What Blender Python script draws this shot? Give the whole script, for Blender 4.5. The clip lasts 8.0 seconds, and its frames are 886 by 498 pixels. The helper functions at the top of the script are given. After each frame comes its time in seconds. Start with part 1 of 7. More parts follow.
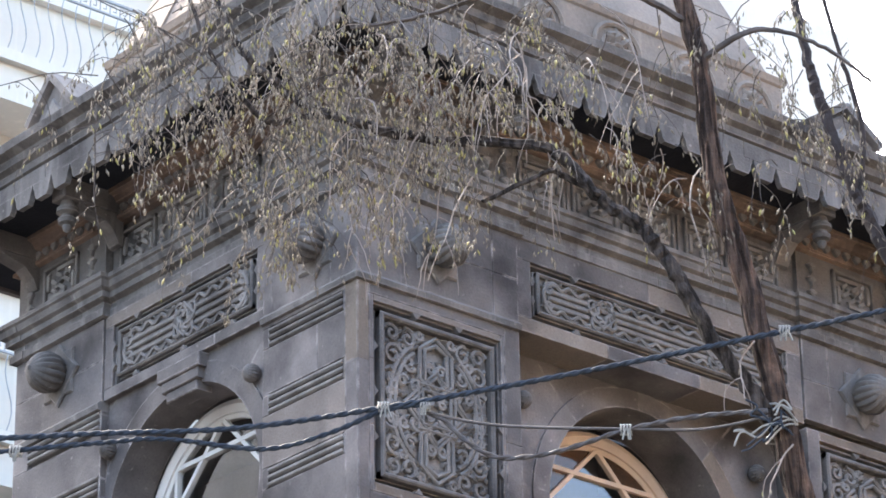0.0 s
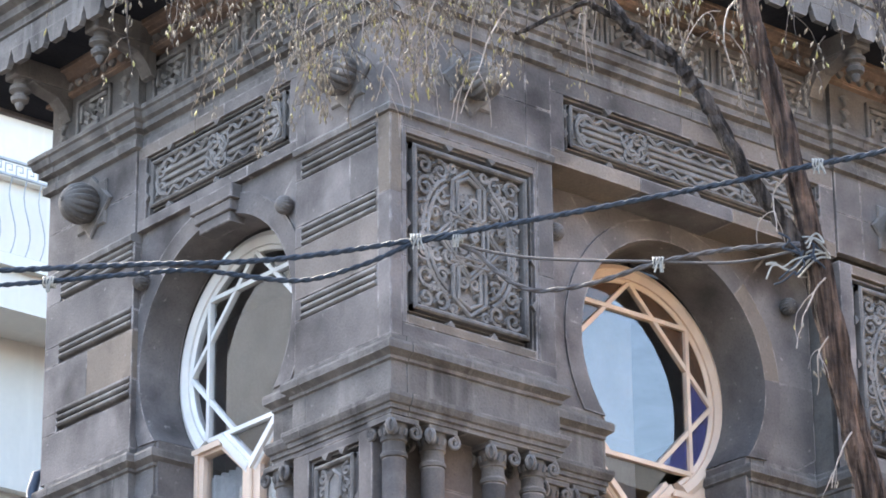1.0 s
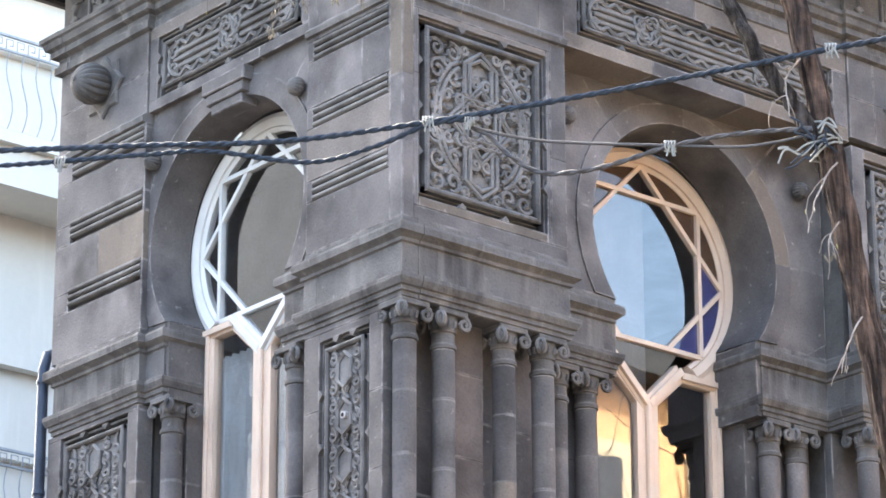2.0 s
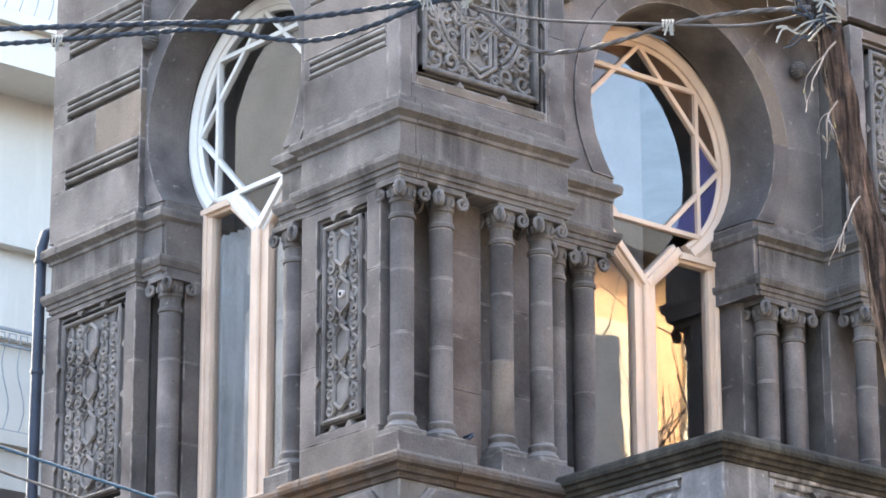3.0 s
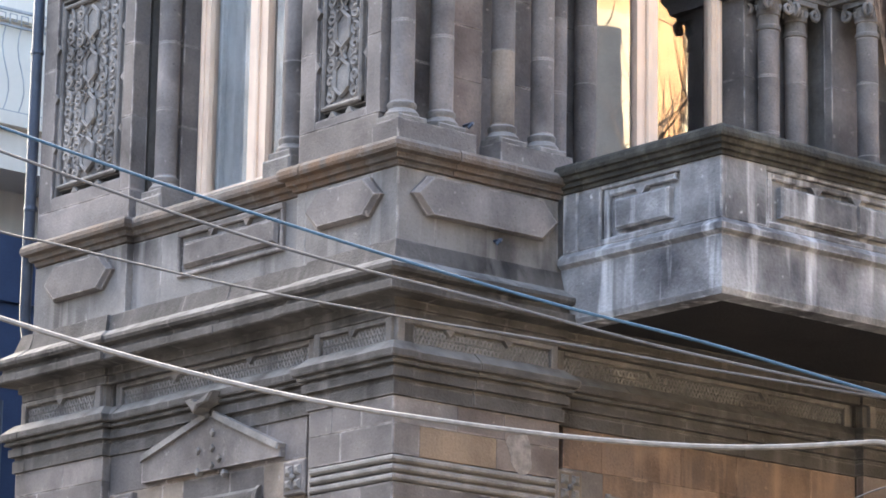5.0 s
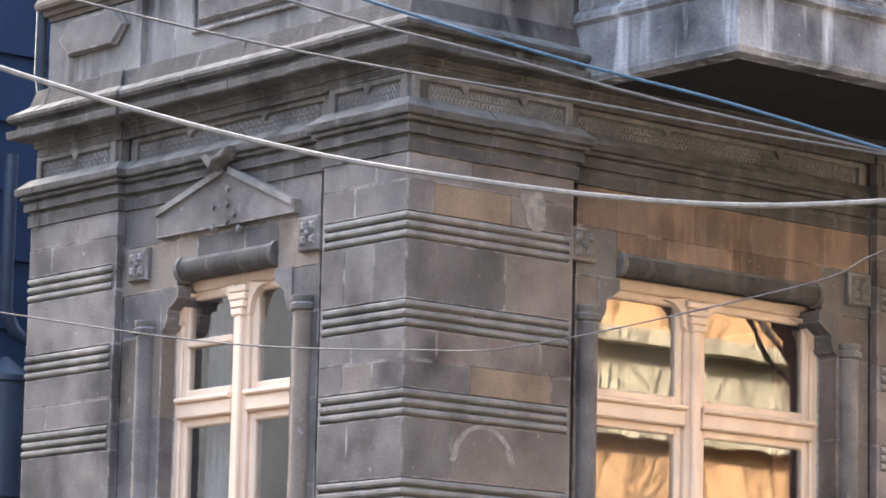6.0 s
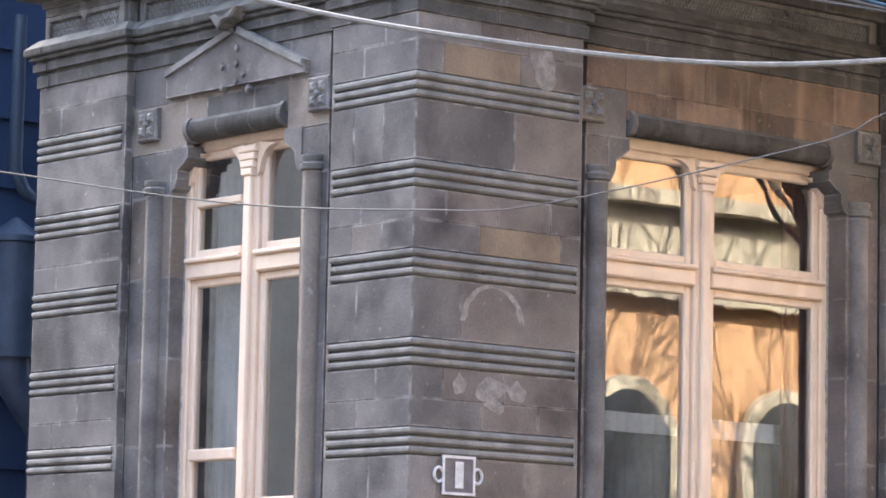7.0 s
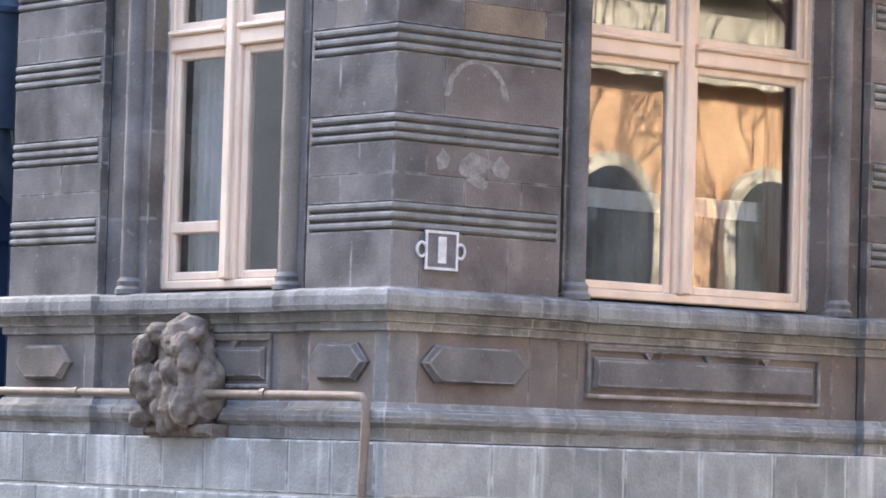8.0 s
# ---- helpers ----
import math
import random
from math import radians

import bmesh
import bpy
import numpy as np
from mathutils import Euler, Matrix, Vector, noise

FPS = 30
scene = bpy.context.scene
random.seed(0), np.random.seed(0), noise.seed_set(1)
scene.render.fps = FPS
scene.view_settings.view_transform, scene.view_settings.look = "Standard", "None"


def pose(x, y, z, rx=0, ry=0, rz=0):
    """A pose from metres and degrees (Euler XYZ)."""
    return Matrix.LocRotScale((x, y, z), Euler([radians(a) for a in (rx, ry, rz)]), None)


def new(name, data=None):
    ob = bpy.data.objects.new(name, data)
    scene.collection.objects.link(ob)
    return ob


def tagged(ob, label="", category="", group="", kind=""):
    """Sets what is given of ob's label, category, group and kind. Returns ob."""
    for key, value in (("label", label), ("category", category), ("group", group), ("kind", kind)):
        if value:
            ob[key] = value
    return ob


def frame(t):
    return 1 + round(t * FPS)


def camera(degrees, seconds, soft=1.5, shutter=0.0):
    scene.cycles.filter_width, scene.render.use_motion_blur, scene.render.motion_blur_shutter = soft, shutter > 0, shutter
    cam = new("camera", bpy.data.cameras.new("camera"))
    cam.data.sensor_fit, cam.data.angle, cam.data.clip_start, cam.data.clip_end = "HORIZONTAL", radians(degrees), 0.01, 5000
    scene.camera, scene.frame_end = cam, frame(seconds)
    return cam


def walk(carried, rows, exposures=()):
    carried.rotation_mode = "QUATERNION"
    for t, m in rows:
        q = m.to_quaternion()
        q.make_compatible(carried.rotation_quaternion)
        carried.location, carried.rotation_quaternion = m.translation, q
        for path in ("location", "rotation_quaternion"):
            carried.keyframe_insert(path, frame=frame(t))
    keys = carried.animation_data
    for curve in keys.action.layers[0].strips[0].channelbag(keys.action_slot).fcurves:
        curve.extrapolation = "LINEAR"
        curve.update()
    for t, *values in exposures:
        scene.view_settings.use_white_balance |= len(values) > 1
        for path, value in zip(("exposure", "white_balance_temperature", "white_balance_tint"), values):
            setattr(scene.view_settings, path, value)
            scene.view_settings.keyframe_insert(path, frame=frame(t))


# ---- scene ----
FOV = 14.411
EYE = (-10.342, -12.676, 1.600)
cam = camera(FOV, 8.0, soft=1.7)
# seconds, heading clockwise from +y, tilt, roll
ROWS = [
    (0, 40.761, 24.965, -0.973),
    (0.5, 40.510, 23.519, -0.821),
    (1, 40.137, 22.231, -0.570),
    (1.5, 39.954, 21.316, -0.343),
    (2, 39.923, 20.310, -0.146),
    (2.2, 39.904, 19.854, -0.299),
    (3.3, 39.961, 17.885, 0.006),
    (3.5, 39.981, 17.624, 0.054),
    (4, 39.936, 16.790, 0.227),
    (4.5, 39.932, 15.398, 0.620),
    (5, 39.991, 13.239, 0.944),
    (5.2, 39.984, 12.327, 0.952),
    (6.3, 39.766, 8.520, 1.399),
    (6.5, 39.742, 8.154, 1.433),
    (7, 39.705, 6.964, 1.168),
    (7.5, 39.834, 5.545, 1.537),
    (8, 40.059, 3.297, 1.635),
]
walk(cam, [(t, pose(*EYE, 90 + tilt, 0, -head) @ pose(0, 0, 0, 0, 0, roll)) for t, head, tilt, roll in ROWS],
     [(0.0, 3.22, 6800, 9), (0.5, 3.31, 6700, 8), (1.5, 3.6, 6800, 6), (3.5, 3.65, 7050, 6), (5.0, 3.70, 7050, 7), (6.5, 3.68, 6750, 7), (8.0, 3.54, 6150, 7)])

# ---- light ----
world = bpy.data.worlds.new("world")
scene.world = world
world.use_nodes = True
wn = world.node_tree.nodes
sky = wn.new("ShaderNodeTexSky")
sky.sky_type, sky.sun_disc = "NISHITA", False
SUN_EL, SUN_AZ = 43.0, 12.0          # azimuth clockwise from +y
sky.sun_elevation, sky.sun_rotation = radians(SUN_EL), radians(SUN_AZ)
world.node_tree.links.new(sky.outputs[0], wn["Background"].inputs[0])
wn["Background"].inputs[1].default_value = 0.15
sky.dust_density = 4.0
sun = new("sun", bpy.data.lights.new("sun", "SUN"))
sun.data.energy, sun.data.angle, sun.data.color = 1.8, radians(0.5), (1.0, 0.95, 0.88)
_az, _el = radians(SUN_AZ), radians(SUN_EL)
_to = Vector((math.sin(_az) * math.cos(_el), math.cos(_az) * math.cos(_el), math.sin(_el)))
sun.matrix_world = Matrix.Translation(_to * 40) @ _to.to_track_quat("Z", "Y").to_matrix().to_4x4()


# ---- materials ----
def material(name, col, col2=None, rough=0.85, scale=6.0, bump=0.3, fine=60.0, rand=0.0, metal=0.0, tan=None, spots=0.0, streak=0.0, spec=0.3, dust_toplight=None, speck=0.80, edge=0.0, grain=0.0):
    """Mottled surface: two noise scales, per-object tint, optional pale spots and vertical streaks."""
    m = bpy.data.materials.new(name)
    m.use_nodes = True
    nt = m.node_tree
    n, l = nt.nodes, nt.links
    b = n["Principled BSDF"]
    b.inputs["Roughness"].default_value = rough
    b.inputs["Metallic"].default_value = metal
    b.inputs["Specular IOR Level"].default_value = spec
    tc = n.new("ShaderNodeNewGeometry")
    col2 = col2 or tuple(c * 0.72 for c in col)

    def tex(sc, detail=4, stretch=None):
        t = n.new("ShaderNodeTexNoise")
        t.inputs["Scale"].default_value, t.inputs["Detail"].default_value = sc, detail
        if stretch:
            mp = n.new("ShaderNodeMapping")
            mp.inputs["Scale"].default_value = stretch
            l.new(tc.outputs["Position"], mp.inputs[0])
            l.new(mp.outputs[0], t.inputs["Vector"])
        else:
            l.new(tc.outputs["Position"], t.inputs["Vector"])
        return t

    def ramp(src, a, z):
        r = n.new("ShaderNodeMapRange")
        r.inputs["From Min"].default_value, r.inputs["From Max"].default_value = a, z
        l.new(src, r.inputs[0])
        return r.outputs[0]

    def mix(fac, a, c, mode="MIX"):
        x = n.new("ShaderNodeMix")
        x.data_type, x.blend_type = "RGBA", mode
        for s, v in ((x.inputs["Factor"], fac), (x.inputs[6], a), (x.inputs[7], c)):
            if hasattr(v, "links"):
                l.new(v, s)
            elif isinstance(v, tuple):
                s.default_value = (*v, 1)
            else:
                s.default_value = v
        return x.outputs[2]

    big, small = tex(scale), tex(fine, 6)
    c = mix(ramp(big.outputs[0], 0.35, 0.68), col, col2)
    if rand or tan:
        oi = n.new("ShaderNodeObjectInfo")
        if tan:
            c = mix(ramp(oi.outputs["Random"], 0.87, 0.96), c, tan)
        hs = n.new("ShaderNodeHueSaturation")
        v = n.new("ShaderNodeMapRange")
        w = n.new("ShaderNodeMath")
        w.operation, w.inputs[1].default_value = "MULTIPLY", 7.31
        fr = n.new("ShaderNodeMath")
        fr.operation = "FRACT"
        l.new(oi.outputs["Random"], w.inputs[0])
        l.new(w.outputs[0], fr.inputs[0])
        l.new(fr.outputs[0], v.inputs[0])
        v.inputs["To Min"].default_value, v.inputs["To Max"].default_value = 1 - rand, 1 + rand
        l.new(v.outputs[0], hs.inputs["Value"])
        l.new(c, hs.inputs["Color"])
        c = hs.outputs[0]
    c = mix(ramp(small.outputs[0], 0.3, 0.75), c, mix(1.0, c, (speck, speck, speck), "MULTIPLY"))
    if spots:
        sp = tex(23.0, 3)
        c = mix(ramp(sp.outputs[0], 0.70 - 0.03 * spots, 0.80), c, tuple(min(1, k * 1.35 + 0.02) for k in col))
        sd = tex(2.3, 6)
        c = mix(ramp(sd.outputs[0], 0.50, 0.72), c, mix(1.0, c, (0.38, 0.37, 0.38), "MULTIPLY"))
        wash = tex(1.7, 6, (1.0, 1.0, 0.6))
        c = mix(ramp(wash.outputs[0], 0.56, 0.80), c, mix(1.0, c, (1.70, 1.66, 1.63), "MULTIPLY"))
        pit = tex(120.0, 2)
        c = mix(ramp(pit.outputs[0], 0.66, 0.74), c, mix(1.0, c, (0.45, 0.45, 0.45), "MULTIPLY"))
    if streak:
        st = tex(1.0, 4, (9.0, 9.0, 0.9))
        c = mix(ramp(st.outputs[0], 0.55, 0.80), c, tuple(min(1, k * (1 + 1.3 * streak)) for k in col))
        st2 = tex(1.0, 4, (13.0, 13.0, 0.7))
        c = mix(ramp(st2.outputs[0], 0.52, 0.75), c, tuple(k * (1 - 0.6 * streak) for k in col))
    if grain:  # long upright fissures
        gr = tex(1.0, 5, (42.0, 42.0, 3.0))
        c = mix(ramp(gr.outputs[0], 0.58, 0.40), c, mix(1.0, c, (0.22, 0.20, 0.19), "MULTIPLY"))
        c = mix(ramp(gr.outputs[0], 0.60, 0.76), c, mix(1.0, c, (1.7, 1.55, 1.45), "MULTIPLY"))
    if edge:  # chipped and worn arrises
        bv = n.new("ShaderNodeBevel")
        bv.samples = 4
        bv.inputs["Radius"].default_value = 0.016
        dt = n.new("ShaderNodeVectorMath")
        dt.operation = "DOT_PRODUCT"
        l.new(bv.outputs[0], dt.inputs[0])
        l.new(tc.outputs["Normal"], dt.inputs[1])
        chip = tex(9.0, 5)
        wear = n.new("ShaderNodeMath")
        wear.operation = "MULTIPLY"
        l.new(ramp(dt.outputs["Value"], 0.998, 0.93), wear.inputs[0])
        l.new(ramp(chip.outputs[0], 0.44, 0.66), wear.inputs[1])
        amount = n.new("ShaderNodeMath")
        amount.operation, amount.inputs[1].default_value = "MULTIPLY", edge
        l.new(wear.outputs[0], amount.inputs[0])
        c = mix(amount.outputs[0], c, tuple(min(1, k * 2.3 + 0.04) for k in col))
    if dust_toplight:  # ledge dust, with light from above put into the same pale tint
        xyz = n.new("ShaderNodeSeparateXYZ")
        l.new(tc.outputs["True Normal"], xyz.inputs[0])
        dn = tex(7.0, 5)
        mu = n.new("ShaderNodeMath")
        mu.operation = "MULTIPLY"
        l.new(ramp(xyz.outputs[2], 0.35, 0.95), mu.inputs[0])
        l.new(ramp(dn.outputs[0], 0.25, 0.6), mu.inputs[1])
        c = mix(mu.outputs[0], c, dust_toplight)
    l.new(c, b.inputs["Base Color"])
    bp = n.new("ShaderNodeBump")
    bp.inputs["Strength"].default_value, bp.inputs["Distance"].default_value = bump, 0.010
    ad = n.new("ShaderNodeMath")
    ad.operation = "ADD"
    l.new(big.outputs[0], ad.inputs[0])
    l.new(small.outputs[0], ad.inputs[1])
    height = ad.outputs[0]
    if grain:
        deep = n.new("ShaderNodeMath")
        deep.operation, deep.inputs[1].default_value = "MULTIPLY_ADD", grain
        l.new(gr.outputs[0], deep.inputs[0])
        l.new(height, deep.inputs[2])
        height = deep.outputs[0]
    l.new(height, bp.inputs["Height"])
    l.new(bp.outputs[0], b.inputs["Normal"])
    return m


def glass(name, tint=(1, 1, 1), ior=1.65, wave=0.006, trans=1.0):
    m = bpy.data.materials.new(name)
    m.use_nodes = True
    n, l = m.node_tree.nodes, m.node_tree.links
    b = n["Principled BSDF"]
    b.inputs["Base Color"].default_value = (*tint, 1)
    b.inputs["Roughness"].default_value = 0.0
    b.inputs["IOR"].default_value = ior
    b.inputs["Transmission Weight"].default_value = trans
    g = n.new("ShaderNodeNewGeometry")
    t = n.new("ShaderNodeTexNoise")
    t.inputs["Scale"].default_value = 2.2
    l.new(g.outputs["Position"], t.inputs["Vector"])
    bp = n.new("ShaderNodeBump")
    bp.inputs["Strength"].default_value, bp.inputs["Distance"].default_value = wave, 0.05
    l.new(t.outputs[0], bp.inputs["Height"])
    l.new(bp.outputs[0], b.inputs["Normal"])
    return m


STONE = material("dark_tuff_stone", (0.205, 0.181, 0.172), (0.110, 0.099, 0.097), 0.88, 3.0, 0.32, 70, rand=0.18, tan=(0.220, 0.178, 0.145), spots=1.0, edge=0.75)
TRIM = material("tuff_moulding", (0.190, 0.172, 0.162), (0.105, 0.096, 0.092), 0.88, 4.0, 0.5, 70, rand=0.10, spots=0.8, streak=0.3, dust_toplight=(0.25, 0.238, 0.228), edge=0.35)
# black crust plus the shade under the lips, both put into the colour
BELT = material("crust_shade_moulding", (0.102, 0.092, 0.087), (0.055, 0.050, 0.047), 0.9, 4.0, 0.6, 70, rand=0.14, spots=0.9, streak=0.4, dust_toplight=(0.22, 0.21, 0.20), edge=0.5)
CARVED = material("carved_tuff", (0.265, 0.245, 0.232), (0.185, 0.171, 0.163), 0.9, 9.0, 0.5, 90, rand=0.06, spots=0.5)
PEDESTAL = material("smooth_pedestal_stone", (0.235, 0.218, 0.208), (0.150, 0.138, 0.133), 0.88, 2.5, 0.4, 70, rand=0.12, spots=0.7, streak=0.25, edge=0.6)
RUSTY = material("rust_stained_cap_stone", (0.105, 0.093, 0.086), (0.165, 0.095, 0.056), 0.9, 1.3, 0.6, 70, rand=0.14, spots=0.9, streak=0.4, dust_toplight=(0.19, 0.178, 0.168), edge=0.4)
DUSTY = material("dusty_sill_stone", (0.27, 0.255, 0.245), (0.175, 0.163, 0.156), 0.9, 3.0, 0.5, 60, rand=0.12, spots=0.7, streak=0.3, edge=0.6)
DEEP = material("joint_mortar", (0.15, 0.138, 0.13), None, 0.95, 8.0, 0.4)
PALE_MORTAR = material("pale_mortar", (0.55, 0.53, 0.50), None, 0.95, 8.0, 0.4)
MOSSY = material("mossy_coping_stone", (0.072, 0.066, 0.055), (0.026, 0.025, 0.023), 0.95, 6.0, 0.8, 40, spots=1.0, streak=0.5)
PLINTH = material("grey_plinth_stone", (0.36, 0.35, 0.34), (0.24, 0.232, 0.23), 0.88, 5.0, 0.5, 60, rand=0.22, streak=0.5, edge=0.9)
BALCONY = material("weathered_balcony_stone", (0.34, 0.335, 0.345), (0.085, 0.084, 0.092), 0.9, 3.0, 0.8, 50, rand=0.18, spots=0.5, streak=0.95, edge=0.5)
# near-black colour for the shade below the cornice
SOFFIT_SHADE = material("soffit_shade", (0.022, 0.023, 0.03), None, 0.9, 4.0, 0.4)
# near-black base colour that carries shade, not a stain
SHADE_BLACK = material("underside_shade", (0.02, 0.018, 0.02), None, 0.95, 4.0, 0.4)
WOOD = material("cream_painted_wood", (0.80, 0.61, 0.47), (0.70, 0.52, 0.40), 0.5, 5.0, 0.1, 60, streak=0.05, spec=0.4, speck=0.95)
WHITE_WOOD = material("white_painted_wood", (0.80, 0.77, 0.73), (0.70, 0.67, 0.64), 0.5, 5.0, 0.1, 60, spec=0.4, speck=0.95)
GLASS = glass("window_glass", ior=1.95)
GLASS_OLD = glass("old_lead_glass", ior=1.9)
GLASS_TOP = glass("crown_glass", ior=1.6)
BLUE_GLASS = glass("blue_stained_glass", (0.13, 0.13, 0.33), 1.5, 0.006, 0.55)
AMBER_GLASS = glass("brown_stained_glass", (0.20, 0.115, 0.075), 1.5, 0.006, 0.5)
ROOM = material("room_plaster", (0.24, 0.23, 0.225), None, 0.95, 3.0, 0.1)
CURTAIN = material("pale_curtain", (0.72, 0.73, 0.73), None, 0.9, 4.0, 0.2, streak=0.1)
RED_CURTAIN = material("brown_curtain", (0.13, 0.045, 0.04), None, 0.9, 4.0, 0.2)
BARK = material("fissured_bark", (0.155, 0.100, 0.075), (0.050, 0.035, 0.030), 0.95, 16.0, 1.0, 55, streak=0.5, grain=4.0)
RAIL = material("grey_iron", (0.38, 0.39, 0.40), None, 0.5, 8.0, 0.1)
TWIG = material("grey_twig", (0.13, 0.108, 0.098), (0.06, 0.05, 0.045), 0.9, 9.0, 0.3)
PALE_TWIG = material("bleached_twig", (0.40, 0.35, 0.32), (0.24, 0.20, 0.18), 0.9, 9.0, 0.3)
DARK_TWIG = material("dark_limb", (0.055, 0.045, 0.045), None, 0.9, 9.0, 0.6)
LIMB = material("grey_brown_limb", (0.095, 0.078, 0.07), (0.04, 0.033, 0.03), 0.95, 14.0, 0.9, 50, streak=0.3, grain=2.0)
BUD = material("olive_bud", (0.38, 0.345, 0.13), (0.27, 0.235, 0.11), 0.8, 30.0, 0.2, rand=0.1)
CABLE = material("blue_grey_cable", (0.042, 0.056, 0.080), None, 0.75, 20.0, 0.2)
CABLE_BLUE = material("blue_cable", (0.055, 0.115, 0.18), None, 0.7, 20.0, 0.2)
CABLE_GREY = material("grey_cable", (0.12, 0.11, 0.112), None, 0.6, 20.0, 0.2)
CABLE_WHITE = material("pale_cable", (0.29, 0.265, 0.25), None, 0.9, 20.0, 0.2)
TIE = material("pale_wire_tie", (0.40, 0.40, 0.38), None, 0.6, 20.0, 0.2)
PIPE = material("dark_painted_pipe", (0.048, 0.064, 0.098), None, 0.4, 8.0, 0.1)
GAS = material("painted_gas_pipe", (0.27, 0.20, 0.155), None, 0.6, 8.0, 0.2)
PLASTER = material("white_render", (0.63, 0.58, 0.51), (0.58, 0.53, 0.465), 0.9, 0.8, 0.1, 20, streak=0.08, speck=0.96)
NAVY = material("navy_cladding", (0.030, 0.050, 0.105), (0.022, 0.037, 0.08), 0.6, 2.0, 0.1)
CREAM = material("cream_render", (0.66, 0.57, 0.42), None, 0.9, 0.6, 0.1, 10)
BUD_DULL = material("straw_bud", (0.30, 0.255, 0.20), (0.15, 0.125, 0.10), 0.85, 30.0, 0.2)
ORANGE = material("orange_render", (0.68, 0.40, 0.21), (0.60, 0.35, 0.185), 0.9, 0.6, 0.1, 10)
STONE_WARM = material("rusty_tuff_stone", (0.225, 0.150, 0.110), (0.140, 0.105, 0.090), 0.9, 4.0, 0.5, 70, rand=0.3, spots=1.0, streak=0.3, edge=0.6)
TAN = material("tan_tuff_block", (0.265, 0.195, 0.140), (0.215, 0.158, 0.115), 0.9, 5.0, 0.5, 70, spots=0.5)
# browner copy of STONE: grime and warm bounce light put into the colour
BROWN = material("warm_bounce_tuff", (0.205, 0.168, 0.152), (0.125, 0.100, 0.092), 0.88, 3.0, 0.32, 70, rand=0.16, spots=1.0, edge=0.6)
SHEER = material("grey_sheer_cloth", (0.20, 0.205, 0.20), None, 0.9, 4.0, 0.2, streak=0.3)
MORTAR = material("grey_joint_mortar", (0.245, 0.228, 0.22), (0.16, 0.148, 0.142), 0.95, 20.0, 0.4)
PUTTY = material("pale_putty", (0.48, 0.45, 0.43), (0.28, 0.26, 0.25), 0.95, 30.0, 0.5)
PATCH = material("pale_plaster_trace", (0.31, 0.275, 0.255), (0.18, 0.158, 0.148), 0.95, 18.0, 0.5, 60)
GREYWALL = material("grey_beige_render", (0.27, 0.28, 0.30), None, 0.9, 0.6, 0.1, 10)
SHOPFRONT = material("dark_basement_stone", (0.085, 0.092, 0.105), (0.06, 0.066, 0.075), 0.8, 0.8, 0.2, 12)
ROOF = material("beige_roof_stone", (0.31, 0.25, 0.205), (0.20, 0.165, 0.14), 0.9, 2.5, 0.4, 50, streak=0.3)
ASPHALT = material("asphalt", (0.04, 0.04, 0.042), None, 0.95, 2.0, 0.4)
PAVING = material("paving", (0.09, 0.087, 0.083), None, 0.95, 2.0, 0.3)
PLATE = material("enamel_plate", (0.16, 0.14, 0.15), None, 0.5, 20.0, 0.1)
PLATE_WHITE = material("white_enamel", (0.70, 0.66, 0.66), None, 0.5, 20.0, 0.1)
STATUE = material("sculpted_brown_stone", (0.25, 0.20, 0.165), (0.12, 0.095, 0.082), 0.9, 14.0, 1.0, 45, spots=1.0)


# ---- building helpers ----
def P(side, u, d, z):
    """Wall coordinates: u along the wall from the corner, d outward, z up."""
    return Vector((-d, u, z)) if side == "L" else Vector((u, -d, z))


def mesh_of(name, bm, mat, smooth=False):
    bmesh.ops.recalc_face_normals(bm, faces=bm.faces)
    me = bpy.data.meshes.new(name)
    bm.to_mesh(me)
    bm.free()
    for m in mat if isinstance(mat, (list, tuple)) else (mat,):
        me.materials.append(m)
    if smooth:
        me.polygons.foreach_set("use_smooth", [True] * len(me.polygons))
        me.set_sharp_from_angle(angle=radians(38))
    return me


def part(name, bm, mat, parent=None, label="", smooth=False):
    ob = new(name, mesh_of(name, bm, mat, smooth))
    ob.parent = parent
    return tagged(ob, label) if label else ob


def thing(name, label, category, group="", kind="", at=(0, 0, 0)):
    ob = new(name)
    ob.location = at
    ob.empty_display_size = 0.1
    return tagged(ob, label, category, group, kind)


def hexa(bm, pts):
    """Eight corners: four below, four above."""
    v = [bm.verts.new(p) for p in pts]
    for f in ((0, 1, 2, 3), (4, 5, 6, 7), (0, 1, 5, 4), (1, 2, 6, 5), (2, 3, 7, 6), (3, 0, 4, 7)):
        bm.faces.new([v[i] for i in f])
    return v


def block(bm, side, u0, u1, d0, d1, z0, z1, b=0.0):
    """A box on a wall; b chamfers the front edges."""
    if not b:
        hexa(bm, [P(side, u, d, z) for z in (z0, z1) for u, d in ((u0, d0), (u1, d0), (u1, d1), (u0, d1))])
        return
    rings = []
    for d, k in ((d0, 0), (d1 - b, 0), (d1, b)):
        rings.append([bm.verts.new(P(side, u, d, z)) for u, z in ((u0 + k, z0 + k), (u1 - k, z0 + k), (u1 - k, z1 - k), (u0 + k, z1 - k))])
    bm.faces.new(rings[0]), bm.faces.new(rings[-1])
    for a, c in zip(rings, rings[1:]):
        for i in range(4):
            bm.faces.new((a[i], a[(i + 1) % 4], c[(i + 1) % 4], c[i]))


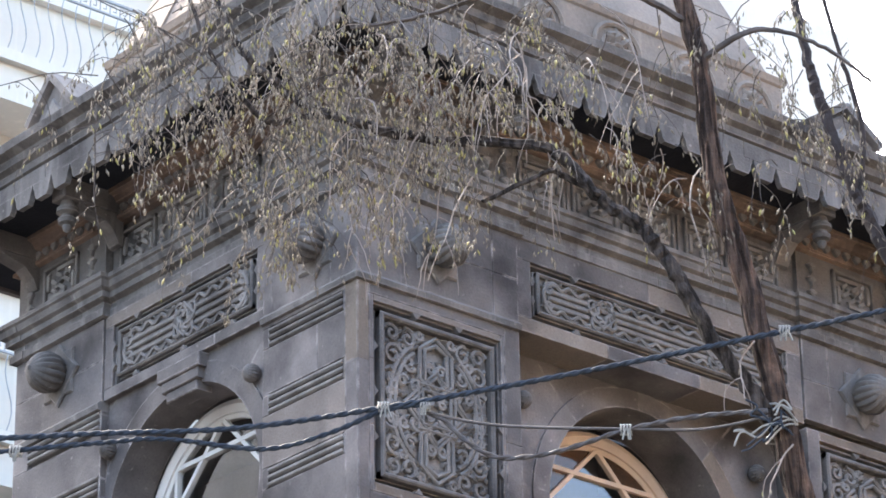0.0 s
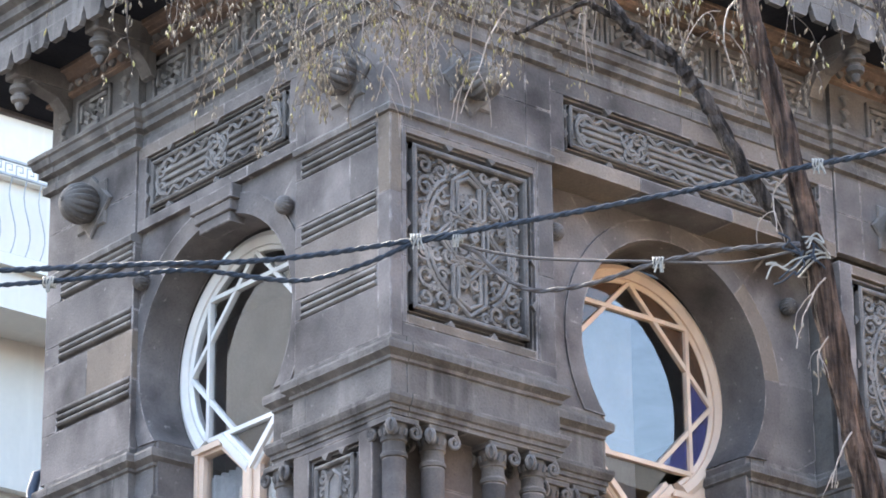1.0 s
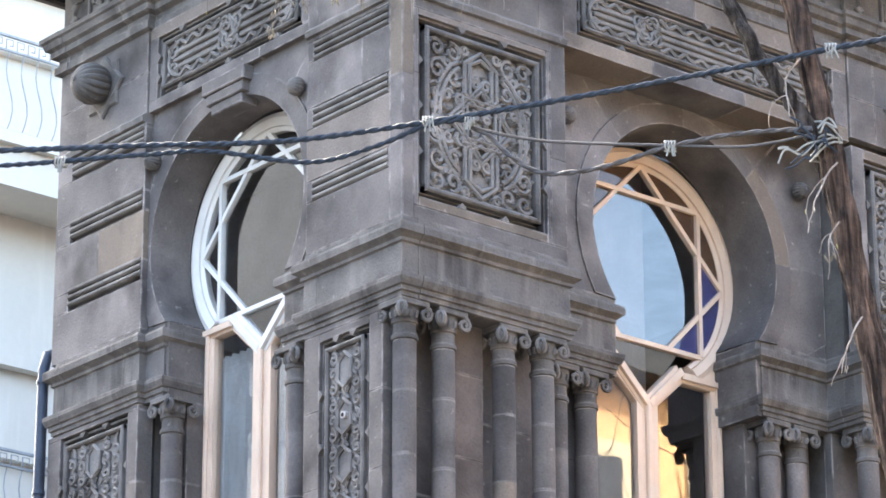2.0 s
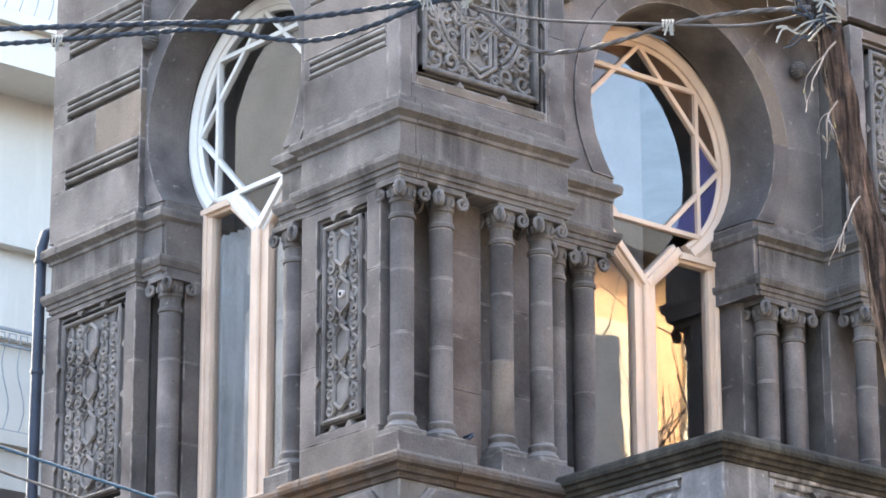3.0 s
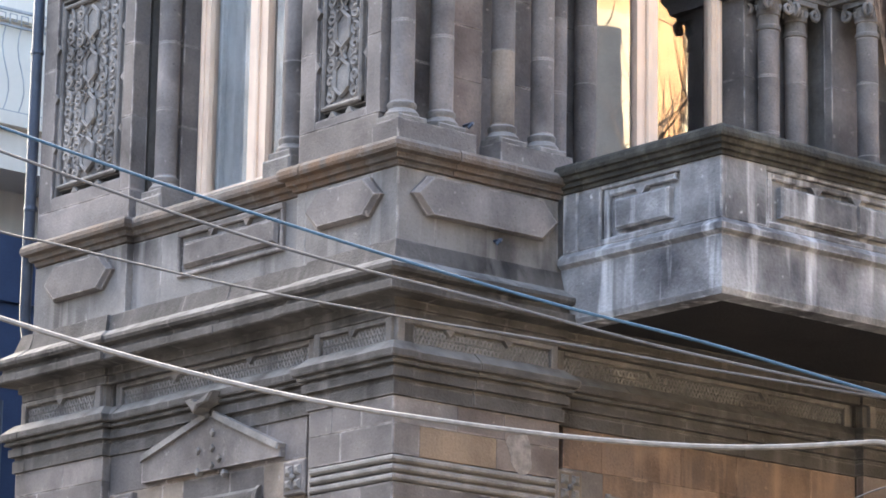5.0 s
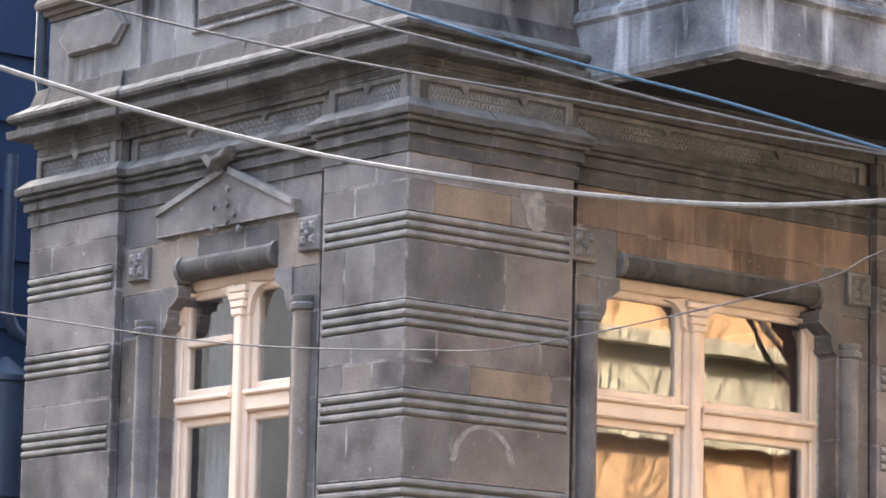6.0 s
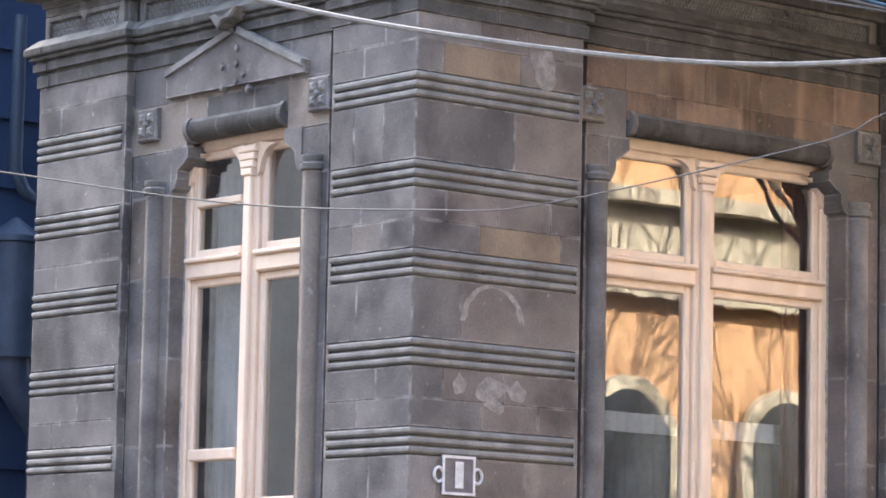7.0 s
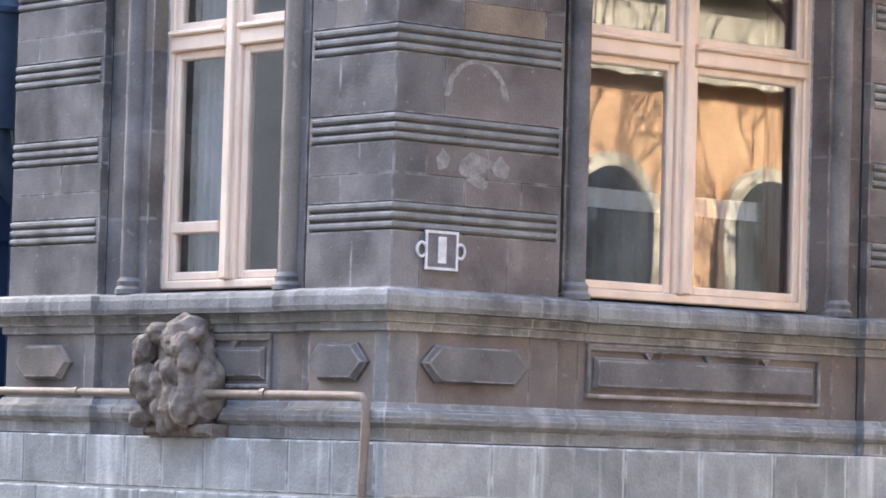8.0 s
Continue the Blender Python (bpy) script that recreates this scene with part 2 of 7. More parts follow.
def slab(bm, side, outline, d0, d1, b=0.0):
    """A flat piece with an outline of (u, z), from d0 to d1, with a chamfered face."""
    cu = sum(p[0] for p in outline) / len(outline)
    cz = sum(p[1] for p in outline) / len(outline)
    rings = []
    for d, k in ((d0, 0), (d1 - b, 0), (d1, b)) if b else ((d0, 0), (d1, 0)):
        ring = []
        for u, z in outline:
            r = math.hypot(u - cu, z - cz) or 1
            ring.append(bm.verts.new(P(side, u - k * (u - cu) / r * 1.3, d, z - k * (z - cz) / r * 1.3)))
        rings.append(ring)
    bm.faces.new(rings[0]), bm.faces.new(rings[-1])
    for a, c in zip(rings, rings[1:]):
        for i in range(len(a)):
            j = (i + 1) % len(a)
            bm.faces.new((a[i], a[j], c[j], c[i]))


def sweep(bm, profile, path, close_back=0.06):
    """A moulding: profile of (d, z) from bottom to top along a plan path of (x, y); outward is to the right of the way."""
    pts = [Vector(p) for p in path]
    offs = []
    for i, p in enumerate(pts):
        dirs = []
        if i > 0:
            dirs.append((p - pts[i - 1]).normalized())
        if i < len(pts) - 1:
            dirs.append((pts[i + 1] - p).normalized())
        ns = [Vector((t.y, -t.x)) for t in dirs]
        n = ns[0] if len(ns) == 1 else (ns[0] + ns[1]) / max(0.2, 1 + ns[0].dot(ns[1]))
        offs.append(n)
    prof = [(-close_back, profile[0][1])] + list(profile) + [(-close_back, profile[-1][1])]
    rings = [[bm.verts.new((p.x + n.x * d, p.y + n.y * d, z)) for d, z in prof] for p, n in zip(pts, offs)]
    k = len(prof)
    for a, c in zip(rings, rings[1:]):
        for i in range(k):
            j = (i + 1) % k
            bm.faces.new((a[i], a[j], c[j], c[i]))
    bm.faces.new(rings[0]), bm.faces.new(rings[-1])


def tube(bm, pts, r, n=6, r1=None, closed=False, cap=True):
    """A round bar through the points, tapering to r1."""
    pts = [Vector(p) for p in pts]
    r1 = r if r1 is None else r1
    rings, up = [], None
    m = len(pts)
    for i, p in enumerate(pts):
        a = pts[(i - 1) % m] if closed else pts[max(0, i - 1)]
        c = pts[(i + 1) % m] if closed else pts[min(m - 1, i + 1)]
        t = (c - a).normalized()
        if up is None:
            up = t.orthogonal().normalized()
        up = (up - t * up.dot(t)).normalized()
        s = t.cross(up)
        q = r + (r1 - r) * i / max(1, m - 1)
        rings.append([bm.verts.new(p + q * (math.cos(2 * math.pi * k / n) * up + math.sin(2 * math.pi * k / n) * s)) for k in range(n)])
    pairs = list(zip(rings, rings[1:])) + ([(rings[-1], rings[0])] if closed else [])
    for a, c in pairs:
        for k in range(n):
            bm.faces.new((a[k], a[(k + 1) % n], c[(k + 1) % n], c[k]))
    if cap and not closed:
        bm.faces.new(rings[0]), bm.faces.new(rings[-1])


def lathe(bm, centre, profile, n=16):
    """A turned upright solid: profile of (r, z)."""
    x, y = centre
    rings = [[bm.verts.new((x + r * math.cos(2 * math.pi * k / n), y + r * math.sin(2 * math.pi * k / n), z)) for k in range(n)] for r, z in profile]
    for a, c in zip(rings, rings[1:]):
        for k in range(n):
            bm.faces.new((a[k], a[(k + 1) % n], c[(k + 1) % n], c[k]))
    bm.faces.new(rings[0]), bm.faces.new(rings[-1])


# ---- plan ----
L1, LB, LE = 0.65, 2.41, 3.24            # lower left wall: pilaster, bay, pilaster end
R1, RB, RE = 1.065, 3.24, 5.2            # lower right wall
UL1, ULB, ULE = 0.79, 2.26, 3.13         # upper left wall
UR1, URB, URE = 1.11, 3.29, 5.2          # upper right wall
DL, DR = 0.05, 0.06                      # lower bays set back
UDL, UDR = 0.05, 0.27                    # upper bays set back
LC, RC, AR, AZ = 1.55, 2.22, 0.69, 8.28  # upper arches: centres, radius, height


def plan(l1, lb, le, r1, rb, re, dl, dr, far=1.5):
    return [(far, le), (0, le), (0, lb), (dl, lb), (dl, l1), (0, l1), (0, 0), (r1, 0), (r1, dr), (rb, dr), (rb, 0), (re, 0)]


FLAT = [(1.5, LE), (0, LE), (0, 0), (RE, 0)]
LOWER = plan(L1, LB, LE, R1, RB, RE, DL, DR)
UPPER = plan(UL1, ULB, ULE, UR1, URB, URE, UDL, 0.03)

def setting(name, bm, mat, label, category, smooth=False):
    return tagged(new(name, mesh_of(name, bm, mat, smooth)), label, category, kind="structure")


# ---- ground and surroundings ----
bm = bmesh.new()
bmesh.ops.create_grid(bm, x_segments=2, y_segments=2, size=600)
setting("ground", bm, ASPHALT, "grey asphalt street running to the horizon", "street")
bm = bmesh.new()
hexa(bm, [(x, y, z) for z in (0.005, 0.13) for x, y in ((-2.2, -2.6), (8, -2.6), (8, 6), (-2.2, 6))])
setting("pavement", bm, PAVING, "grey stone pavement round the corner building", "pavement")

# ---- core of the walls ----
wall_left = tagged(new("wall_left"), "dark tuff stone facade with pilasters, bands and mouldings", "wall", kind="structure")
wall_right = tagged(new("wall_right"), "brown-grey tuff stone facade with pilasters and a balcony", "wall", kind="structure")


def core(side, parent, spans):
    for u0, u1, d0, d1, z0, z1 in spans:
        bm = bmesh.new()
        block(bm, side, u0, u1, d0, d1, z0, z1)
        part("backing", bm, DEEP, parent)


# lower storey piers, lintel and apron masses; faces stand 2 cm behind the dressed stone
core("L", wall_left, [(0.021, L1 - 0.02, -0.45, -0.02, 0, 5.3), (LB + 0.02, LE - 0.02, -0.45, -0.02, 0, 5.3),
                      (L1 - 0.02, LB + 0.02, -0.45, -DL - 0.02, 0, 2.2), (L1 + 0.085, LB + 0.02, -0.45, -DL - 0.02, 2.2, 2.36), (L1 + 0.085, LB + 0.02, -0.45, -DL - 0.02, 4.42, 5.3), (L1 - 0.025, L1 + 0.1, -0.45, -0.25, 2.2, 5.3)])
core("R", wall_right, [(0.46, R1 - 0.02, -0.45, -0.02, 0, 5.3), (RB + 0.02, RE, -0.45, -0.02, 0, 5.3),
                       (R1 - 0.02, RB + 0.02, -0.45, -DR - 0.02, 0, 2.2), (R1 + 0.08, RB + 0.02, -0.45, -DR - 0.02, 2.2, 2.36), (R1 + 0.08, RB + 0.02, -0.45, -DR - 0.02, 4.42, 5.3), (R1 - 0.025, R1 + 0.1, -0.45, -0.25, 2.2, 5.3)])
# upper storey
core("L", wall_left, [(0.32, UL1 - 0.02, -0.45, -0.13, 6.0, 7.5), (0.19, UL1 - 0.02, -0.45, -0.13, 5.3, 6.0), (0.20, UL1 - 0.02, -0.45, -0.04, 7.45, 10.2), (ULB + 0.02, ULE - 0.02, -0.45, -0.13, 5.3, 7.5), (ULB + 0.02, ULE - 0.02, -0.45, -0.04, 7.4, 10.2),
                      (UL1 - 0.02, ULB + 0.02, -0.6, -0.14, 9.13, 10.2), (UL1 - 0.02, ULB + 0.02, -0.45, -0.08, 5.3, 6.03)])
core("R", wall_right, [(0.18, UR1 - 0.02, -0.7, -0.30, 6.0, 7.5), (0.18, UR1 - 0.02, -0.7, -0.19, 5.3, 6.0), (0.46, UR1 - 0.02, -0.7, -0.14, 7.45, 10.2), (URB + 0.02, URE, -0.7, -0.30, 6.0, 7.5), (URB + 0.02, URE, -0.7, -0.19, 5.3, 6.0),
                       (URB + 0.02, URE, -0.7, -0.14, 7.45, 10.2), (UR1 - 0.02, URB + 0.02, -0.9, -0.14, 9.1, 10.2), (UR1 - 0.02, URB + 0.02, -0.7, -0.06, 5.3, 6.02)])

# ---- mouldings ----
MOULDINGS = []
cut_rng = random.Random(3)


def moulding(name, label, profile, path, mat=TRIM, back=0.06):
    """A moulding cut into dressed lengths, each set a hair out of line."""
    th = tagged(new(name), label, "moulding", kind="structure")
    pts = [Vector(p) for p in path]
    cuts, run = [[pts[0]]], 0.22
    for a, b in zip(pts, pts[1:]):
        t, n = (b - a).normalized(), (b - a).length
        s = 0.0
        while n - s > 0.22:
            step = max(0.10, cut_rng.uniform(0.34, 0.62) - run)
            if s + step > n - 0.12:
                break
            s += step
            cuts[-1].append(a + t * (s - 0.001))
            cuts.append([a + t * (s + 0.001)])
            run = 0.0
        run += n - s
        cuts[-1].append(b)
    for sub_path in cuts:
        if len(sub_path) < 2:
            continue
        e, h = cut_rng.uniform(-0.0025, 0.0025), cut_rng.uniform(-0.0015, 0.0015)
        bm = bmesh.new()
        sweep(bm, [(d + e, z + h) for d, z in profile], sub_path, back)
        part("moulding_stone", bm, mat, th)
    MOULDINGS.append(th)
    return th


moulding("plinth_trim", "rounded stone torus above the plinth", [(0.035, 1.64), (0.035, 1.70), (0.05, 1.705), (0.068, 1.725), (0.072, 1.75), (0.06, 1.778), (0.03, 1.79), (0.012, 1.82)], LOWER, DUSTY)
moulding("sill_trim", "worn stone sill course with a pale dusty top", [(0.012, 2.155), (0.02, 2.16), (0.02, 2.195), (0.04, 2.20), (0.045, 2.245), (0.10, 2.25), (0.11, 2.275), (0.11, 2.32), (0.10, 2.345), (0.03, 2.36)], LOWER, DUSTY, 0.09)
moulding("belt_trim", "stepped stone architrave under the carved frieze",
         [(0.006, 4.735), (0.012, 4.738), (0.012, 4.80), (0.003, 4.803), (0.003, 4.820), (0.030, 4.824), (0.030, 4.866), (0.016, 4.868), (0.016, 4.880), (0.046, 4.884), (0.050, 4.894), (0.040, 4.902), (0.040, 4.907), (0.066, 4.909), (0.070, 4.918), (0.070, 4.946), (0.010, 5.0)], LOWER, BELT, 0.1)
moulding("belt_cornice", "dark crusted stone belt cornice between the storeys, shade mixed into its tone",
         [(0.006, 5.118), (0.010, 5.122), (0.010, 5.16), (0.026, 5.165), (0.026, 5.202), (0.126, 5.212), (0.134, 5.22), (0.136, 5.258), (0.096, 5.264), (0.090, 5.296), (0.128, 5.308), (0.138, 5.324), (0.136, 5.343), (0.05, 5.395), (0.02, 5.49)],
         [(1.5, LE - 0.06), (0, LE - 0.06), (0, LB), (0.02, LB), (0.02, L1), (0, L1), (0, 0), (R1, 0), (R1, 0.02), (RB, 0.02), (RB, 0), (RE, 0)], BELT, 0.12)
moulding("pedestal_trim", "stone pedestal cap with rusty water stains",
         [(0.008, 5.862), (0.016, 5.866), (0.020, 5.888), (0.040, 5.894), (0.044, 5.918), (0.074, 5.928), (0.080, 5.945), (0.078, 5.968), (0.066, 5.985), (0.0, 6.0)], [(1.5, ULE - 0.03), (0, ULE - 0.03), (0, ULB), (UDL, ULB), (UDL, UL1), (0, UL1), (0, 0), (1.03, 0), (1.03, 0.12)], RUSTY, 0.2)

ENT = [(0.0, 7.41), (0.010, 7.414), (0.010, 7.434), (0.022, 7.440), (0.022, 7.462), (0.034, 7.468), (0.044, 7.490), (0.048, 7.500), (0.048, 7.522), (0.006, 7.535), (0.004, 7.695), (0.018, 7.702), (0.018, 7.718), (0.038, 7.734), (0.052, 7.744), (0.054, 7.778), (0.050, 7.792), (0.002, 7.803), (0.002, 7.84)]
moulding("entablature", "stone entablature over the engaged columns", ENT,
         [(1.5, ULE - 0.05), (0, ULE - 0.05), (0, ULB), (UDL, ULB), (UDL, LC + 0.545), (0.28, LC + 0.545)], back=0.18)
moulding("entablature", "stone entablature over the engaged columns", ENT,
         [(0.28, LC - 0.545), (UDL, LC - 0.545), (UDL, UL1), (0, UL1), (0, 0), (UR1, 0), (UR1, UDR), (RC - 0.56, UDR), (RC - 0.56, 0.60)], back=0.18)
moulding("entablature", "stone entablature over the engaged columns", ENT,
         [(RC + 0.56, 0.60), (RC + 0.56, UDR), (URB, UDR), (URB, 0), (URE, 0)], back=0.18)
moulding("ball_ledge", "thin stone ledge under the ball course", [(0.006, 9.055), (0.02, 9.06), (0.025, 9.09), (0.006, 9.11)], [(0, UL1), (0, 0), (UR1, 0)])
moulding("ball_ledge", "thin stone ledge under the ball course", [(0.006, 9.055), (0.02, 9.06), (0.025, 9.09), (0.006, 9.11)], [(1.5, ULE), (0, ULE), (0, ULB)])
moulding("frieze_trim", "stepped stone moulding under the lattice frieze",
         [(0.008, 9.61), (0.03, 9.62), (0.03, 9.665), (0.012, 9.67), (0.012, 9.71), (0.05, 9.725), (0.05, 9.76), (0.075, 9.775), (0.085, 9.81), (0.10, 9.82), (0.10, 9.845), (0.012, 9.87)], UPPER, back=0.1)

# ---- dado and hexagons ----
def hexagon(side, u0, u1, z0, z1, d, parent, h=0.03, name="hexagonal_boss"):
    c = (z1 - z0) * 0.48
    zc = (z0 + z1) / 2
    bm = bmesh.new()
    slab(bm, side, [(u0, zc), (u0 + c, z0), (u1 - c, z0), (u1, zc), (u1 - c, z1), (u0 + c, z1)], d - 0.02, d + h, 0.022)
    part(name, bm, STONE, parent)


def sunk_panel(side, u0, u1, z0, z1, d, parent, fill=True, name="sunk_panel", mat=STONE, notches=2, w=0.035):
    """A panel with a raised rim, nicked by small points along its edges, and a raised slab inside."""
    for a in ((u0, u1, z1 - w, z1), (u0, u1, z0, z0 + w * 0.6), (u0, u0 + w * 0.6, z0 + w * 0.6, z1 - w), (u1 - w * 0.6, u1, z0 + w * 0.6, z1 - w)):
        bm = bmesh.new()
        block(bm, side, a[0], a[1], d - 0.03, d + 0.022, a[2], a[3], 0.006)
        part("rim", bm, mat, parent)
    for k in range(notches):
        uc = u0 + (u1 - u0) * (k + 1) / (notches + 1)
        bm = bmesh.new()
        slab(bm, side, [(uc - 0.028, z1 - w), (uc, z1 - w - 0.035), (uc + 0.028, z1 - w)], d - 0.03, d + 0.024)
        part("nib", bm, mat, parent)
    if fill:
        bm = bmesh.new()
        block(bm, side, u0 + w * 1.5, u1 - w * 1.5, d - 0.03, d + 0.026, z0 + w * 1.3, z1 - w * 1.9, 0.018)
        part(name, bm, mat, parent)


def stones(side, u0, u1, z0, z1, d, parent, joints=(), mat=STONE, depth=0.05, gap=0.0014, b=0.002):
    us = [u0] + list(joints) + [u1]
    for a, c in zip(us, us[1:]):
        bm = bmesh.new()
        block(bm, side, a + gap / 2, c - gap / 2, d - depth, d, z0 + gap / 2, z1 - gap / 2, b)
        part("stone", bm, mat, parent)


def corner_stone(a, c, z0, z1, d=0.0, mat=STONE, gap=0.0014, b=0.005):
    """A stone that turns the corner: a along the right wall, c along the left."""
    bm = bmesh.new()
    k = b
    ring = [(-d, -d + k), (-d + k, -d), (a - gap, -d), (a - gap, 0.3), (0.3, c - gap), (-d, c - gap)] if a > 0.31 and c > 0.31 else [(-d, -d + k), (-d + k, -d), (a - gap, -d), (a - gap, c - gap), (-d, c - gap)]
    lo = [bm.verts.new((x, y, z0 + gap / 2)) for x, y in ring]
    hi = [bm.verts.new((x, y, z1 - gap / 2)) for x, y in ring]
    bm.faces.new(lo), bm.faces.new(hi)
    for i in range(len(ring)):
        j = (i + 1) % len(ring)
        bm.faces.new((lo[i], lo[j], hi[j], hi[i]))
    part("stone", bm, mat, wall_right)


# ---- reeded bands ----
BAND = 0.136


def reeds(z, BAND=BAND):
    """Profile of three reeds in a sunk band whose top is at z."""
    p = [(-0.036, z - BAND)]
    h = BAND / 3
    for k in range(3):
        z0 = z - BAND + k * h
        p += [(-0.036, z0 + 0.001), (-0.036, z0 + h * 0.15), (-0.004, z0 + h * 0.20), (0.007, z0 + h * 0.42), (0.007, z0 + h * 0.70), (-0.004, z0 + h * 0.92), (-0.036, z0 + h * 0.96)]
    return p + [(-0.036, z)]


def band(path, z, parent, h=BAND):
    bm = bmesh.new()
    sweep(bm, reeds(z, h), path, 0.07)
    part("reeded_band", bm, CARVED, parent)


BANDS = [4.455, 4.031, 3.607, 3.185, 2.765]
# courses of the corner pier: bottom, top, corner stone along the right and left walls, joints to the right, tan block
COURSES = [(4.605, 4.735, 0.40, 0.24, (0.70,), None), (4.455, 4.605, 0.166, 0.40, (0.651, 0.80), 0), (4.031, 4.319, 0.62, 0.24, (), None),
           (3.745, 3.895, 0.20, 0.40, (0.52, 0.86), None), (3.607, 3.745, 0.411, 0.24, (0.929,), 0), (3.185, 3.471, 0.30, 0.42, (), None),
           (2.90, 3.049, 0.20, 0.26, (0.58,), None), (2.765, 2.90, 0.44, 0.40, (0.80,), None), (2.36, 2.629, 0.17, 0.30, (0.72,), None)]
for i, (a, c, ra, la, rj, tan) in enumerate(COURSES):
    corner_stone(ra, la, a, c)
    us = [ra, *rj, R1 - 0.005]
    for k, (u0, u1) in enumerate(zip(us, us[1:])):
        stones("R", u0, u1, a, c, 0, wall_right, (), TAN if k == tan else BROWN)
    stones("L", la, L1, a, c, 0, wall_left, [0.47] if la < 0.25 else [])
    stones("L", LB, LE, a, c, 0, wall_left, [[2.78], [3.02], []][i % 3])
    stones("R", RB, RE, a, c, 0, wall_right, [3.7, 4.4], BROWN)
for z in BANDS:
    band([(0, L1 - 0.02), (0, 0), (R1 - 0.03, 0)], z, wall_right)
    band([(0, LE), (0, LB + 0.03)], z, wall_left)
    band([(RB + 0.03, 0), (RE, 0)], z, wall_right)
    for side, u0, u1, w in (("L", L1 - 0.02, L1, wall_left), ("L", LB, LB + 0.03, wall_left), ("R", R1 - 0.03, R1 - 0.005, wall_right), ("R", RB, RB + 0.03, wall_right)):
        stones(side, u0, u1, z - BAND, z, 0, w)

# plinth blocks, courses of pale grey stone
bm = bmesh.new()
hexa(bm, [(x, y, z) for z in (0, 1.635) for x, y in ((-0.055, -0.055), (RE, -0.055), (RE, 0.4), (-0.055, 0.4))])
part("backing", bm, PALE_MORTAR, wall_right)
bm = bmesh.new()
hexa(bm, [(x, y, z) for z in (0, 1.634) for x, y in ((-0.055, 0.4), (0.4, 0.4), (0.4, LE), (-0.055, LE))])
part("backing", bm, PALE_MORTAR, wall_left)
for k in range(6):
    z1, z0 = 1.64 - 0.27 * k, 1.64 - 0.27 * (k + 1)
    s = 0.13 * (k % 2)
    stones("R", -0.062, RE, z0, z1, 0.062, wall_right, [u + s for u in (0.60, 0.89, 1.47, 1.99, 2.51, 3.05, 3.6, 4.2)], PLINTH, 0.055, 0.013, 0.006)
    stones("L", -0.005, LE + 0.02, z0, z1, 0.062, wall_left, [u - s for u in (0.33, 0.66, 0.97, 1.34, 1.70, 2.02, 2.37, 2.95)], PLINTH, 0.055, 0.013, 0.006)

# dado under the sills
corner_stone(0.18, 0.10, 1.80, 2.16, 0.0, PEDESTAL)
stones("R", 0.18, R1, 1.80, 2.16, 0, wall_right, [0.88], BROWN)
stones("L", 0.10, L1, 1.80, 2.16, 0, wall_left, [0.6])
stones("L", LB, LE, 1.80, 2.16, 0, wall_left, [2.5])
stones("R", RB, RE, 1.80, 2.16, 0, wall_right, [3.9], BROWN)
stones("L", L1, LB, 1.80, 2.16, -DL, wall_left, [0.9, 1.5, 2.1])
stones("R", R1, RB, 1.80, 2.16, -DR, wall_right, [1.25, 1.8, 2.5, 3.05], BROWN)
for side, u0, u1, w in (("R", 0.19, 0.865, wall_right), ("L", 0.13, 0.585, wall_left), ("L", 2.6, 3.11, wall_left), ("R", 3.6, 4.4, wall_right)):
    hexagon(side, u0, u1, 1.92, 2.10, 0.0, w, 0.042)
sunk_panel("R", 1.30, 2.95, 1.88, 2.15, -DR + 0.002, wall_right, notches=3)
sunk_panel("L", 0.95, 2.1, 1.88, 2.15, -DL + 0.002, wall_left, notches=3)

# pedestals of the upper storey
corner_stone(0.24, 0.20, 5.47, 5.86, 0.0, PEDESTAL)
stones("R", 0.24, 1.04, 5.47, 5.86, 0, wall_right, [], PEDESTAL)
stones("L", 0.20, UL1, 5.47, 5.86, 0, wall_left, [0.72], PEDESTAL)
stones("L", ULB, ULE, 5.47, 5.86, 0, wall_left, [2.62], PEDESTAL)
stones("L", UL1, ULB, 5.47, 5.86, -UDL + 0.01, wall_left, [1.1, 1.55, 2.0], PEDESTAL)
for side, u0, u1, w in (("R", 0.075, 1.02, wall_right), ("L", 0.10, 0.69, wall_left), ("L", 2.36, 3.0, wall_left)):
    hexagon(side, u0, u1, 5.635, 5.835, 0.0, w, 0.045)
sunk_panel("L", 0.93, 1.83, 5.60, 5.85, -UDL + 0.012, wall_left, notches=2)

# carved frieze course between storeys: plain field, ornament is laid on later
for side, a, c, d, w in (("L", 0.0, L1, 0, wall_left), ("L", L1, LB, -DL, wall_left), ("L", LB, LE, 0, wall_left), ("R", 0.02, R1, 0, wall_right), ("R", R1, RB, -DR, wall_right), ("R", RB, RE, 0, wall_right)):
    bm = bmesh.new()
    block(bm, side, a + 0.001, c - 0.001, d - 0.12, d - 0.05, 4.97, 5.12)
    # dark belt tone adds painted shade to the recess behind the braid
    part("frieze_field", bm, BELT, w)

